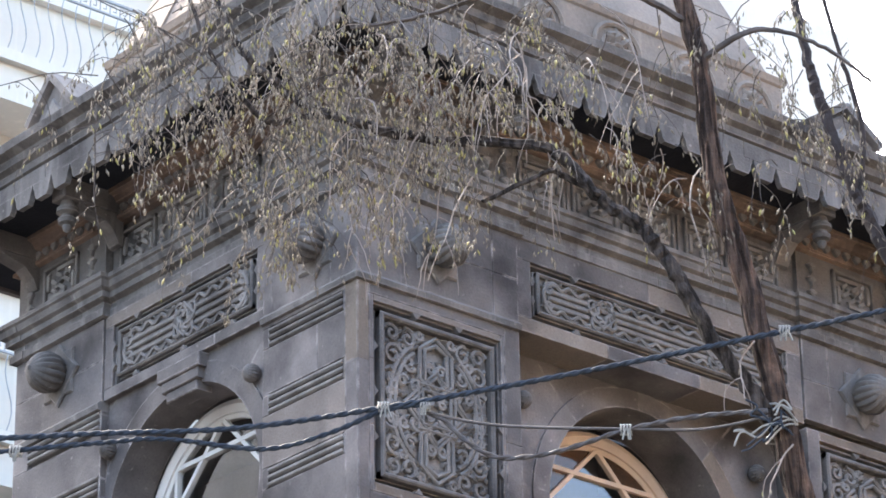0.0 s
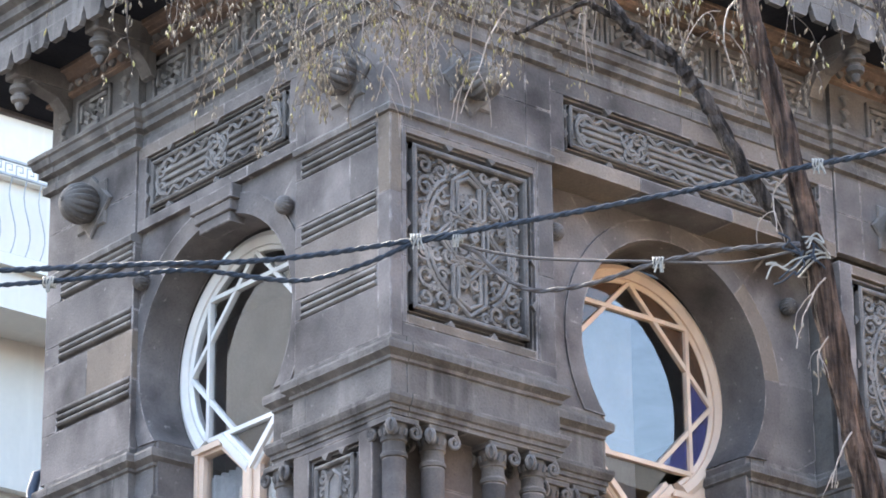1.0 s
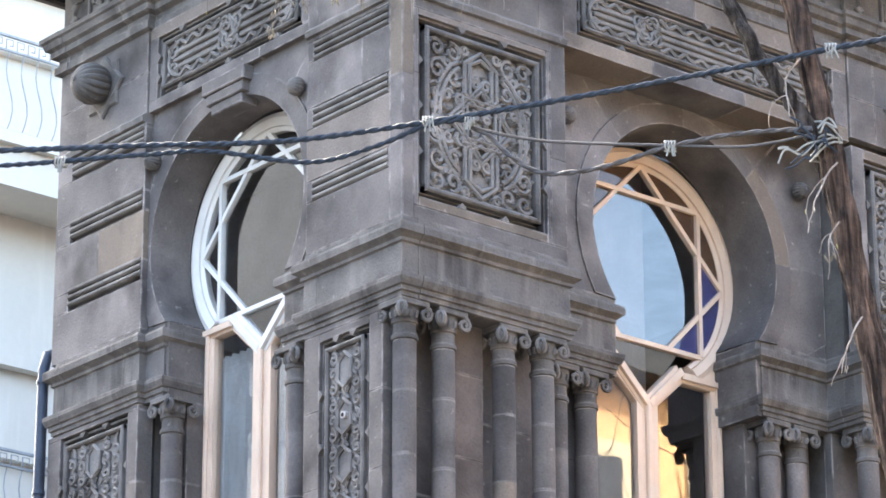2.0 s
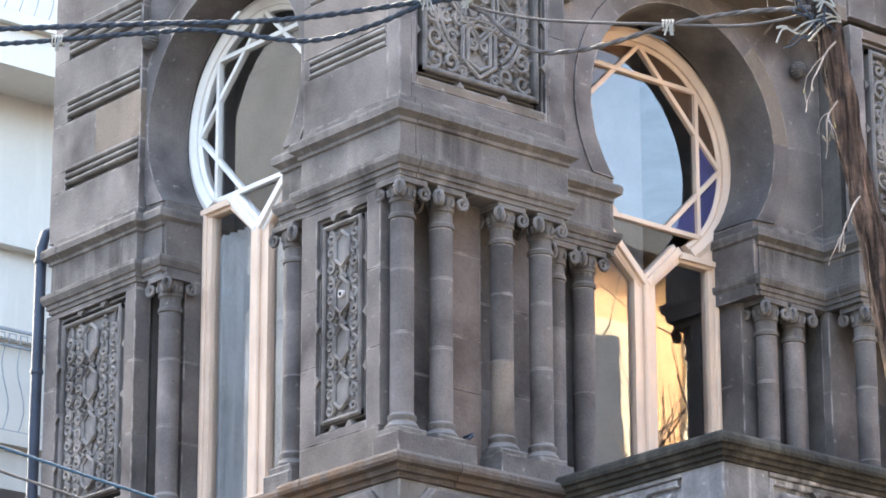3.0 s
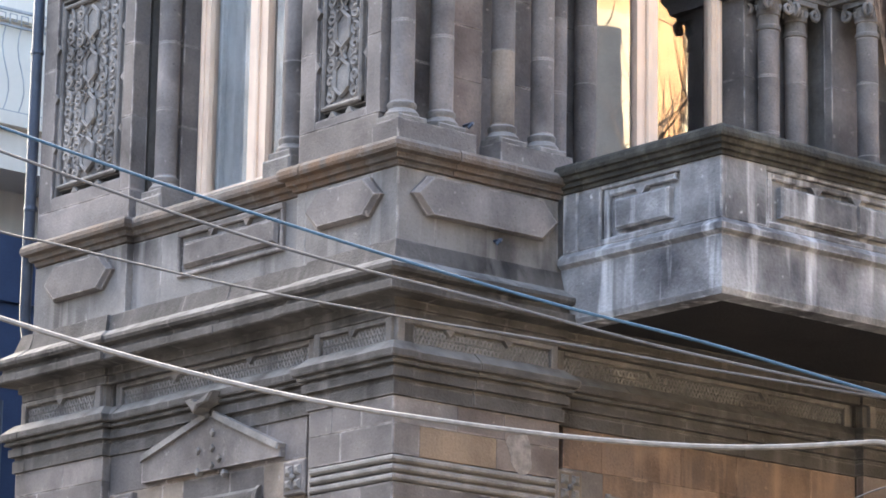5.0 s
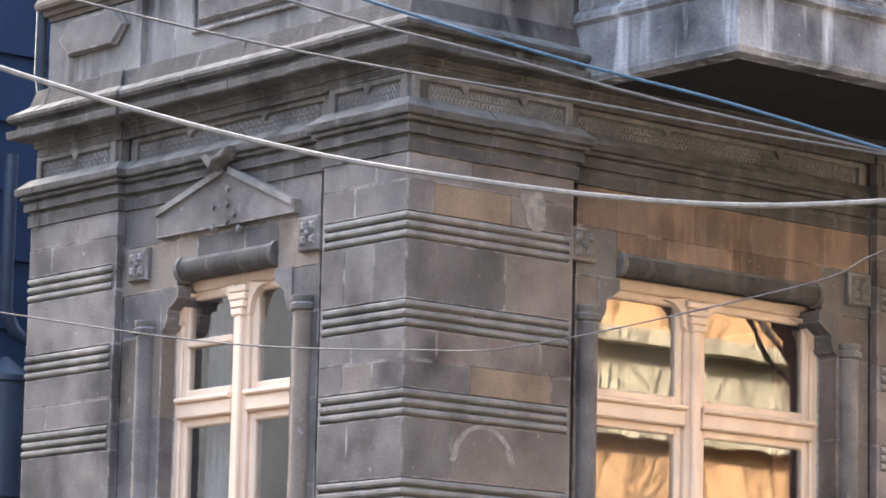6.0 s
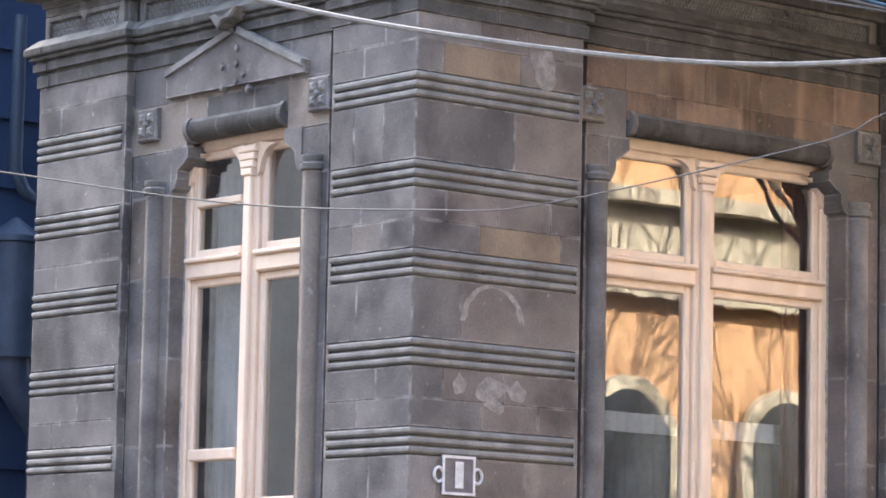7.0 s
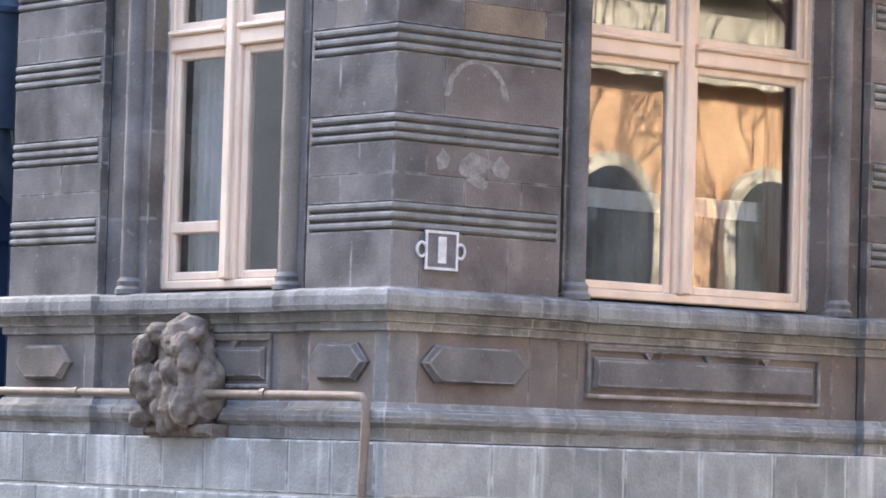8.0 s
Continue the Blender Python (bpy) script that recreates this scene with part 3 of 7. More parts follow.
# ---- lower bays: jambs, lintels ----
def rosette(side, u, z, s, d, parent):
    ob = part("rosette_block", (b := bmesh.new(), block(b, side, u - s, u + s, d - 0.05, d + 0.035, z - s, z + s, 0.008))[0], STONE, parent)
    for i in (-1, 1):
        for k in (-1, 1):
            bm = bmesh.new()
            c = (u + i * s * 0.42, z + k * s * 0.42)
            o = [(c[0] + s * 0.36 * math.cos(t) * (1.15 if n % 2 else 0.8), c[1] + s * 0.36 * math.sin(t) * (1.15 if n % 2 else 0.8)) for n, t in enumerate([math.pi * q / 4 for q in range(8)])]
            slab(bm, side, o, d + 0.03, d + 0.05, 0.012)
            part("petal", bm, CARVED, ob)
    bm = bmesh.new()
    slab(bm, side, [(u + s * 0.2 * math.cos(t), z + s * 0.2 * math.sin(t)) for t in [math.pi * q / 3 for q in range(6)]], d + 0.03, d + 0.056, 0.008)
    part("petal", bm, CARVED, ob)


def lower_bay(side, w, u0, u1, d, wu0, wu1, z_top, joints, mat=STONE):
    c = (u0 + u1) / 2
    s0 = u0 + (0.082 if side == "L" else 0.073)   # open slot beside the pilaster
    # wall above the window, in three courses
    stones(side, s0, u1, 4.53, 4.735, -d, w, joints[0], mat)
    stones(side, s0, wu0 + 0.12, 4.28, 4.53, -d, w, [])
    stones(side, wu1 - 0.12, u1, 4.28, 4.53, -d, w, [])
    stones(side, wu0 + 0.12, wu1 - 0.12, 4.38, 4.53, -d, w, joints[1], mat)
    # jambs
    for a, b in ((s0, wu0), (wu1, u1)):
        for z0, z1 in ((2.36, 2.75), (2.75, 3.2), (3.2, 3.62), (3.62, 4.05), (4.05, 4.28)):
            stones(side, a, b, z0, z1, -d - 0.004, w, [], STONE if side == "L" else BROWN, depth=0.3)
            if z1 < 4.2:
                bm = bmesh.new()
                block(bm, side, a + 0.004, b - 0.002, -d - 0.03, -d - 0.0025, z1 - 0.0025, z1 + 0.0025)
                part("mortar_joint", bm, MORTAR, w)
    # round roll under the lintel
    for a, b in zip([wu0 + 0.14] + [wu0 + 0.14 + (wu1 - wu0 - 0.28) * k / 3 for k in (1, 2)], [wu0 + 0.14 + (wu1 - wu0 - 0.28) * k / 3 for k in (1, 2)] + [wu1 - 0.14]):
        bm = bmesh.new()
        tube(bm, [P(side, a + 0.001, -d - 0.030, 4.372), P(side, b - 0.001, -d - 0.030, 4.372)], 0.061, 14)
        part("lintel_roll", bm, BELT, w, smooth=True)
    for a in (wu0 + 0.135, wu1 - 0.165):
        bm = bmesh.new()
        tube(bm, [P(side, a, -d - 0.030, 4.372), P(side, a + 0.03, -d - 0.030, 4.372)], 0.070, 14)
        part("roll_collar", bm, TRIM, w, smooth=True)
    # stepped brackets at the head of the jambs
    for a, k in ((wu0, 1), (wu1, -1)):
        bm = bmesh.new()
        slab(bm, side, [(a - k * 0.005, 4.06), (a + k * 0.03, 4.08), (a + k * 0.05, 4.13), (a + k * 0.05, 4.17), (a + k * 0.1, 4.2), (a + k * 0.14, 4.23), (a + k * 0.14, 4.29), (a - k * 0.005, 4.29)], -d - 0.3, -d + 0.004)
        part("jamb_bracket", bm, STONE, w)
        cu = a - k * (abs(a - (u0 if k > 0 else u1)) * 0.42)
        rosette(side, cu - k * 0.04, 4.43, 0.085, -d, w)
        # engaged colonnette with collar and foot
        cx = P(side, cu + k * 0.02, -d - 0.005, 0)
        col = thing("jamb_colonnette", "slim dark stone half column beside a street window", "column", "window colonnettes")
        bm = bmesh.new()
        lathe(bm, (cx.x, cx.y), [(0.058, 2.44), (0.058, 4.05)], 16)
        part("shaft", bm, STONE, col, smooth=True)
        bm = bmesh.new()
        lathe(bm, (cx.x, cx.y), [(0.06, 4.05), (0.075, 4.06), (0.078, 4.085), (0.062, 4.095), (0.07, 4.11), (0.07, 4.13)], 16)
        part("collar", bm, TRIM, col, smooth=True)
        bm = bmesh.new()
        lathe(bm, (cx.x, cx.y), [(0.085, 2.36), (0.085, 2.385), (0.07, 2.40), (0.075, 2.425), (0.06, 2.445)], 16)
        part("foot", bm, TRIM, col, smooth=True)


lower_bay("L", wall_left, L1, LB, DL, 0.95, 2.05, 4.4, ([1.05, 1.45, 1.9], [1.35, 1.75]))
lower_bay("R", wall_right, R1, RB, DR, 1.29, 3.0, 4.4, ([1.4, 1.95, 2.35, 2.9], [1.75, 2.2, 2.6]), STONE_WARM)

# ---- upper storey faces ----
# left pilasters behind the carved side panels
for u0, u1, k in ((0.16, UL1, 0), (ULB, ULE, 1)):
    for z0, z1 in ((6.0, 6.16), (7.38, 7.41)):
        stones("L", u0, u1, z0, z1, 0, wall_left, [], depth=0.1)
# ashlar course above the entablature on the left faces, with reeded bands between
UB, UH = [9.035, 8.655, 8.245], 0.118
uz = [9.06] + [v for z in UB for v in (z, z - UH)] + [7.84]
for i in range(0, len(uz), 2):
    z1, z0 = uz[i], uz[i + 1]
    stones("L", 0.10, UL1, z0, z1, 0, wall_left, [0.33] if i in (2,) else [])
    stones("L", ULB, ULE, z0, z1, 0, wall_left, [2.7] if i == 4 else [])
for z in UB:
    band([(0, 0.735), (0, 0.115)], z, wall_left, UH)
    band([(0, 2.985), (0, 2.275)], z + 0.025, wall_left, UH)
    for u0, u1 in ((0.735, UL1), (0.10, 0.115), (2.985, ULE), (ULB, 2.275)):
        stones("L", u0, u1, z - UH, z, 0, wall_left)
for z0, z1 in ((7.84, 8.25), (8.25, 8.62), (8.62, 9.06)):
    corner_stone(0.075, 0.10, z0, z1)
for u0, u1, z0, z1 in ((0.075, UR1, 7.84, 7.915), (1.0, UR1, 7.915, 8.4), (1.0, UR1, 8.4, 9.06), (0.075, 1.0, 9.0, 9.06), (URB, URB + 0.1, 7.84, 9.06), (URB + 0.1, URE, 7.84, 7.92), (URB + 0.1, URE, 9.0, 9.06), (4.35, URE, 7.92, 9.0)):
    stones("R", u0, u1, z0, z1, 0, wall_right, depth=0.08)
# ball course
corner_stone(0.30, 0.22, 9.11, 9.36)
corner_stone(0.30, 0.22, 9.36, 9.62)
for z0, z1 in ((9.11, 9.36), (9.36, 9.62)):
    stones("R", 0.30, UR1, z0, z1, 0, wall_right, [0.93])
    stones("L", 0.22, UL1, z0, z1, 0, wall_left, [0.71])
    stones("L", ULB, ULE, z0, z1, 0, wall_left, [])
    stones("R", URB, URE, z0, z1, 0, wall_right, [3.5])
# spandrels over the bays
# lattice frieze field
for side, a, c, d, w in (("L", 0.0, UL1, 0, wall_left), ("L", UL1, ULB, -UDL, wall_left), ("L", ULB, ULE, 0, wall_left), ("R", 0.03, UR1, 0, wall_right), ("R", UR1, URB, -0.03, wall_right), ("R", URB, URE, 0, wall_right)):
    bm = bmesh.new()
    block(bm, side, a + 0.001, c - 0.001, d - 0.05, d - 0.002, 9.86, 10.35)
    part("frieze_field", bm, TRIM, w)


# ---- horseshoe arches ----
def arch_outline(c, r, zc, half, z0, n=36):
    """From the left impost round the top to the right impost."""
    a0 = math.asin((z0 - zc) / r)
    return [(c - r * math.cos(t), zc + r * math.sin(t)) for t in [a0 + (math.pi - 2 * a0) * k / n for k in range(n + 1)]]


def arch_bay(side, w, c, u0, u1, d_face, d_win, z0, z1):
    half = math.sqrt(AR ** 2 - (AZ - z0) ** 2)
    o = arch_outline(c, AR, AZ, half, z0)
    n = len(o) - 1
    # surrounding wall, as courses of radial stones
    groups = [(0, 6), (6, 12), (12, 18), (18, 24), (24, 30), (30, 36)]

    def far(p):
        du, dz = p[0] - c, p[1] - AZ
        s = []
        if du > 1e-6: s.append((u1 - c) / du)
        if du < -1e-6: s.append((u0 - c) / du)
        if dz > 1e-6: s.append((z1 - AZ) / dz)
        if dz < -1e-6: s.append((z0 - AZ) / dz)
        s = min(s)
        return (c + du * s, AZ + dz * s)

    def ring(p, k):
        du, dz = p[0] - c, p[1] - AZ
        f = far(p)
        q = (c + du * k, AZ + dz * k)
        if abs(f[0] - c) < abs(q[0] - c) or abs(f[1] - AZ) < abs(q[1] - AZ):
            return f
        return q
    for gi, (a, b) in enumerate(groups):
        # voussoir and the wall beyond it
        for lo, hi, dd in ((lambda p: p, lambda p: ring(p, 1.17), 0.012), (lambda p: ring(p, 1.17), far, 0.0)):
            bm = bmesh.new()
            rows = []
            for k in range(a, b + 1):
                p = o[k]
                i, f = lo(p), hi(p)
                rows.append([bm.verts.new(P(side, q[0], d, q[1])) for q, d in ((i, -d_face + dd), (f, -d_face + dd), (f, -d_face - 0.12), (i, -d_face - 0.12))])
            for x, y in zip(rows, rows[1:]):
                for k in range(4):
                    bm.faces.new((x[k], x[(k + 1) % 4], y[(k + 1) % 4], y[k]))
            bm.faces.new(rows[0]), bm.faces.new(rows[-1])
            bmesh.ops.remove_doubles(bm, verts=bm.verts, dist=1e-5)
            part("voussoir" if dd else "stone", bm, STONE, w)
    # plain stones behind, in the corners that the radial stones leave
    for a, b, e, f in ((u0, c - AR - 0.012, z0, z1), (c + AR + 0.012, u1, z0, z1), (c - AR - 0.012, c + AR + 0.012, AZ + AR + 0.012, z1)):
        stones(side, a, b, e, f, -d_face - 0.004, w, depth=0.1)
    # soffit of the arch and its reveal
    bm = bmesh.new()
    rr = []
    for p in o:
        du, dz = p[0] - c, p[1] - AZ
        rr.append([bm.verts.new(P(side, c + du * k, d, AZ + dz * k)) for k, d in ((1.0, -d_face + 0.01), (0.985, -d_face - 0.02), (0.985, -d_win), (1.08, -d_win), (1.08, -d_face - 0.1))])
    for x, y in zip(rr, rr[1:]):
        for k in range(4):
            bm.faces.new((x[k], x[k + 1], y[k + 1], y[k]))
    part("arch_soffit", bm, STONE, w, smooth=True)


arch_bay("L", wall_left, LC, UL1 - 0.01, ULB + 0.01, UDL, 0.30, 7.84, 9.13)
arch_bay("R", wall_right, RC, UR1 - 0.01, URB + 0.01, UDR, 0.60, 7.84, 9.10)
# impost blocks and reveals below the arches
for side, c, u0, u1, df, dw, w, hw in (("L", LC, UL1, ULB, UDL, 0.30, wall_left, 0.515), ("R", RC, UR1, URB, UDR, 0.60, wall_right, 0.565)):
    for a, b in ((u0, c - hw), (c + hw, u1)):
        bm = bmesh.new()
        k = 0.04 if side == "R" else 0.0
        block(bm, side, min(a, b) - (k if a == c + hw else 0), max(a, b) + (k if b == c - hw else 0), -dw - 0.1, -df - 0.006, 7.41, 7.84)
        part("impost_block", bm, STONE, w)
        for z0, z1 in ((5.98, 6.5), (6.5, 6.95), (6.95, 7.41)):
            stones(side, min(a, b), max(a, b), z0, z1, -df - 0.16 if side == "R" else -df - 0.14, w, [], depth=dw - df)


# ---- columns ----
def column(side, u, d, z0, z1, r, label, plinth=True):
    c = P(side, u, d, 0)
    col = thing("engaged_column", label, "column", "engaged columns", at=(c.x, c.y, z0))
    inv = Matrix.Translation((-c.x, -c.y, -z0))

    def add(name, bm, mat, lab="", smooth=True, parent=None):
        bmesh.ops.transform(bm, matrix=inv, verts=bm.verts)
        return part(name, bm, mat, parent or col, lab, smooth)
    hs = [z0 + 0.10, z0 + 0.47 + 0.06 * math.sin(u * 9), z0 + 0.84, z1 - 0.20]
    for a, b in zip(hs, hs[1:]):
        bm = bmesh.new()
        lathe(bm, (c.x, c.y), [(r, a + 0.0015), (r, b - 0.0015)], 20)
        add("drum", bm, STONE)
        if a > hs[0]:
            bm = bmesh.new()
            lathe(bm, (c.x, c.y), [(r + 0.0008, a - 0.003), (r + 0.0008, a + 0.003)], 20)
            add("mortar_joint", bm, MORTAR)
    bm = bmesh.new()
    lathe(bm, (c.x, c.y), [(r * 1.42, z0 + 0.02), (r * 1.45, z0 + 0.035), (r * 1.25, z0 + 0.05), (r * 1.12, z0 + 0.06), (r * 1.22, z0 + 0.075), (r * 1.22, z0 + 0.09), (r, z0 + 0.102)], 20)
    add("base", bm, TRIM)
    bm = bmesh.new()
    block(bm, side, u - r * 1.5, u + r * 1.5, d - r * 1.5, d + r * 1.5, z0 - 0.02, z0 + 0.02, 0.006)
    add("plinth", bm, TRIM, smooth=False)
    bm = bmesh.new()
    lathe(bm, (c.x, c.y), [(r, z1 - 0.2), (r * 1.12, z1 - 0.197), (r * 1.17, z1 - 0.186), (r * 1.12, z1 - 0.175), (r, z1 - 0.172), (r * 0.98, z1 - 0.118), (r * 1.12, z1 - 0.112), (r * 1.15, z1 - 0.10), (r * 1.12, z1 - 0.09), (r * 1.2, z1 - 0.07), (r * 1.25, z1 - 0.02)], 20)
    cap = add("capital", bm, TRIM, "scrolled stone capital")
    bm = bmesh.new()
    block(bm, side, u - r * 1.55, u + r * 1.55, d - r * 1.55, d + r * 1.5, z1 - 0.03, z1, 0.004)
    add("abacus", bm, TRIM, smooth=False, parent=cap)
    # scrolls at the corners and leaves between
    for sd in ("L", "R"):
        for k in (-1, 1):
            uu = (u if sd == side else -d) + k * r * 1.22
            dd = (d if sd == side else -u) + r * 1.32
            bm = bmesh.new()
            pts = []
            for q in range(15):
                t = q / 14 * 2 * math.pi * 1.5
                s = r * 0.66 * (1 - 0.80 * q / 14)
                pts.append(P(sd, uu + k * s * math.sin(t), dd, z1 - 0.066 + s * math.cos(t)))
            tube(bm, pts, r * 0.22, 6, r * 0.16)
            add("scroll", bm, TRIM, parent=cap)
        uc, dc = (u if sd == side else -d), (d if sd == side else -u)
        for k in (-0.32, 0.32):
            bm = bmesh.new()
            tube(bm, [P(sd, uc + k * r, dc + r * 1.10, z1 - 0.088), P(sd, uc + k * r, dc + r * 1.20, z1 - 0.064 - 0.03 * abs(k)), P(sd, uc + k * r, dc + r * 1.24, z1 - 0.046 - 0.03 * abs(k))], r * 0.19, 6, r * 0.15)
            add("leaf", bm, TRIM, parent=cap)
    return col


CR = 0.060
for u in (0.085, 0.335, 0.735, 1.0):
    column("R", u, -0.085, 6.105, 7.41, CR, "dark stone engaged column on the corner pier")
for u in (1.33, 1.54, RC * 2 - 1.54, RC * 2 - 1.33):
    column("R", u, -UDR - 0.085, 6.105, 7.41, CR, "dark stone engaged column beside the balcony window")
for u in (3.4, 3.66, 4.06, 4.33):
    column("R", u, -0.085, 6.105, 7.41, CR, "dark stone engaged column beyond the balcony")
for u in (LC - 0.56, LC + 0.545):
    column("L", u, -UDL - 0.065, 6.105, 7.41, CR, "slim dark stone engaged column beside the tall window")
    stones("L", u - 0.115, u + 0.115, 5.98, 6.088, -UDL + 0.045, wall_left, mat=TRIM, depth=0.3, b=0.012)
# flat strip and back of the colonnade
for u0, u1, k in ((0.43, 0.64, 0), (3.76, 3.97, 1)):
    for z0, z1 in ((6.0, 6.42), (6.42, 6.70), (6.70, 7.14), (7.14, 7.41)):
        stones("R", u0, u1, z0, z1, -0.135, wall_right, mat=BROWN, depth=0.15)
for u0, u1 in ((0.17, UR1), (URB, URE)):
    for z0, z1 in ((6.0, 6.5), (6.5, 6.95), (6.95, 7.41)):
        stones("R", u0, u1, z0, z1, -0.25, wall_right, [u0 + 0.26, u0 + 0.47], depth=0.06)
stones("R", -0.03, 0.47, 5.985, 6.092, 0.03, wall_right, depth=0.2)
stones("R", 0.63, UR1, 5.985, 6.092, 0.03, wall_right, depth=0.2)
# side of the corner pier behind the first column
for z0, z1 in ((6.09, 6.55), (6.55, 6.97), (6.97, 7.41)):
    bm = bmesh.new()
    hexa(bm, [(x, y, z) for z in (z0 + 0.001, z1 - 0.001) for x, y in ((0.101, 0.157), (0.165, 0.157), (0.165, 0.31), (0.101, 0.31))])
    part("stone", bm, STONE, wall_left)
stones("L", -0.02, 0.17, 5.985, 6.092, 0.022, wall_left, depth=0.2)
# ---- windows ----
def bar(bm, side, p, q, w, d0, d1):
    """A straight glazing bar from (u, z) to (u, z), of width w."""
    a, b = Vector(p), Vector(q)
    t = (b - a).normalized()
    n = Vector((-t.y, t.x)) * w / 2
    slab(bm, side, [tuple(a - n), tuple(b - n), tuple(b + n), tuple(a + n)], d0, d1, min(0.008, w / 4))


def pane(side, outline, d, parent, mat=GLASS, name="pane"):
    bm = bmesh.new()
    slab(bm, side, outline, d - 0.004, d)
    ob = part(name, bm, mat, parent)
    ob.visible_shadow = False
    return ob


def rect(u0, u1, z0, z1):
    return [(u0, z0), (u1, z0), (u1, z1), (u0, z1)]


def lower_window(idx, side, u0, u1, d, parts_left, c):
    win = tagged(new("window_%d" % idx), "tall cream-painted wooden street window, closed", "window", kind="structure")
    z0, z1, zt = 2.385, 4.33, 3.655

    def rails(name, pieces, dd):
        for a in pieces:
            bm = bmesh.new()
            block(bm, side, a[0], a[1], -d - 0.07, -d + dd, a[2], a[3], 0.008)
            part(name, bm, WOOD, win)
    rails("jamb", [(u0, u0 + 0.055, z0, z1), (u1 - 0.055, u1, z0, z1)], 0.0)
    rails("head", [(u0 + 0.055, u1 - 0.055, z1 - 0.06, z1)], 0.0)
    rails("sill", [(u0 + 0.055, u1 - 0.055, z0, z0 + 0.045)], 0.01)
    rails("mullion", [(c - 0.06, c + 0.06, z0 + 0.045, z1 - 0.06)], 0.012)
    rails("mullion_bead", [(c - 0.03, c + 0.03, z0 + 0.045, 4.12)], 0.04)
    for a, b in ((u0 + 0.055, c - 0.06), (c + 0.06, u1 - 0.055)):
        rails("transom", [(a, b, zt - 0.045, zt + 0.035)], 0.022)
        rails("transom_drip", [(a, b, zt + 0.035, zt + 0.06)], 0.045)
        for lo, hi in ((z0 + 0.045, zt - 0.045), (zt + 0.06, z1 - 0.06)):
            sash = [(a, a + 0.045, lo, hi), (b - 0.045, b, lo, hi), (a + 0.045, b - 0.045, lo, lo + 0.045), (a + 0.045, b - 0.045, hi - 0.045, hi)]
            for s in sash:
                bm = bmesh.new()
                block(bm, side, s[0], s[1], -d - 0.06, -d - 0.012, s[2], s[3], 0.008)
                part("sash", bm, WOOD, win)
            pane(side, rect(a + 0.04, b - 0.04, lo + 0.04, hi - 0.04), -d - 0.035, win)
        # curved corner brackets under the head
        for q, k in ((a, 1), (b, -1)):
            bm = bmesh.new()
            o = [(q, 4.27)] + [(q + k * (0.15 - 0.13 * math.sin(t)), 4.27 - 0.15 + 0.13 * (math.cos(t) if t else 1) + 0.0) for t in [math.pi / 2 * j / 6 for j in range(7)]] + [(q, 4.10)]
            slab(bm, side, o, -d - 0.03, -d + 0.022)
            part("head_bracket", bm, WOOD, win)
    # turned cap of the mullion
    for zz, hw in ((4.10, 0.045), (4.14, 0.055), (4.18, 0.065), (4.22, 0.075)):
        bm = bmesh.new()
        block(bm, side, c - hw, c + hw, -d, -d + 0.05, zz, zz + 0.036, 0.006)
        part("mullion_cap", bm, WOOD, win)
    if parts_left:
        a, b = c + 0.06, u1 - 0.055
        rails("transom", [(a + 0.04, b - 0.04, 2.67, 2.73)], 0.005)
        rails("glazing_bar", [(a + 0.04, b - 0.04, 3.98, 4.02)], 0.0)
    return win


lower_window(1, "L", 0.90, 2.06, 0.15, True, 1.475)
lower_window(2, "R", 1.16, 3.0, 0.20, False, 2.075)


def caulk(side, u, d, z0, z1):
    """A ragged bead of pale putty between frame and stone."""
    bm = bmesh.new()
    q = random.Random(int(u * 100))
    n = 46
    left = [(u - q.uniform(0.002, 0.012), z0 + (z1 - z0) * k / n) for k in range(n + 1)]
    right = [(u + q.uniform(0.002, 0.012), z) for _, z in left]
    for (a, z), (b, _), (a2, z2), (b2, _) in zip(left, right, left[1:], right[1:]):
        hexa(bm, [P(side, x, e, y) for e in (d - 0.02, d + 0.004) for x, y in ((a, z), (b, z), (b2, z2), (a2, z2))])
    part("putty_bead", bm, PUTTY, wall_left if side == "L" else wall_right)


caulk("L", 2.052, -0.148, 2.40, 4.25)
caulk("R", 2.998, -0.198, 2.40, 4.25)


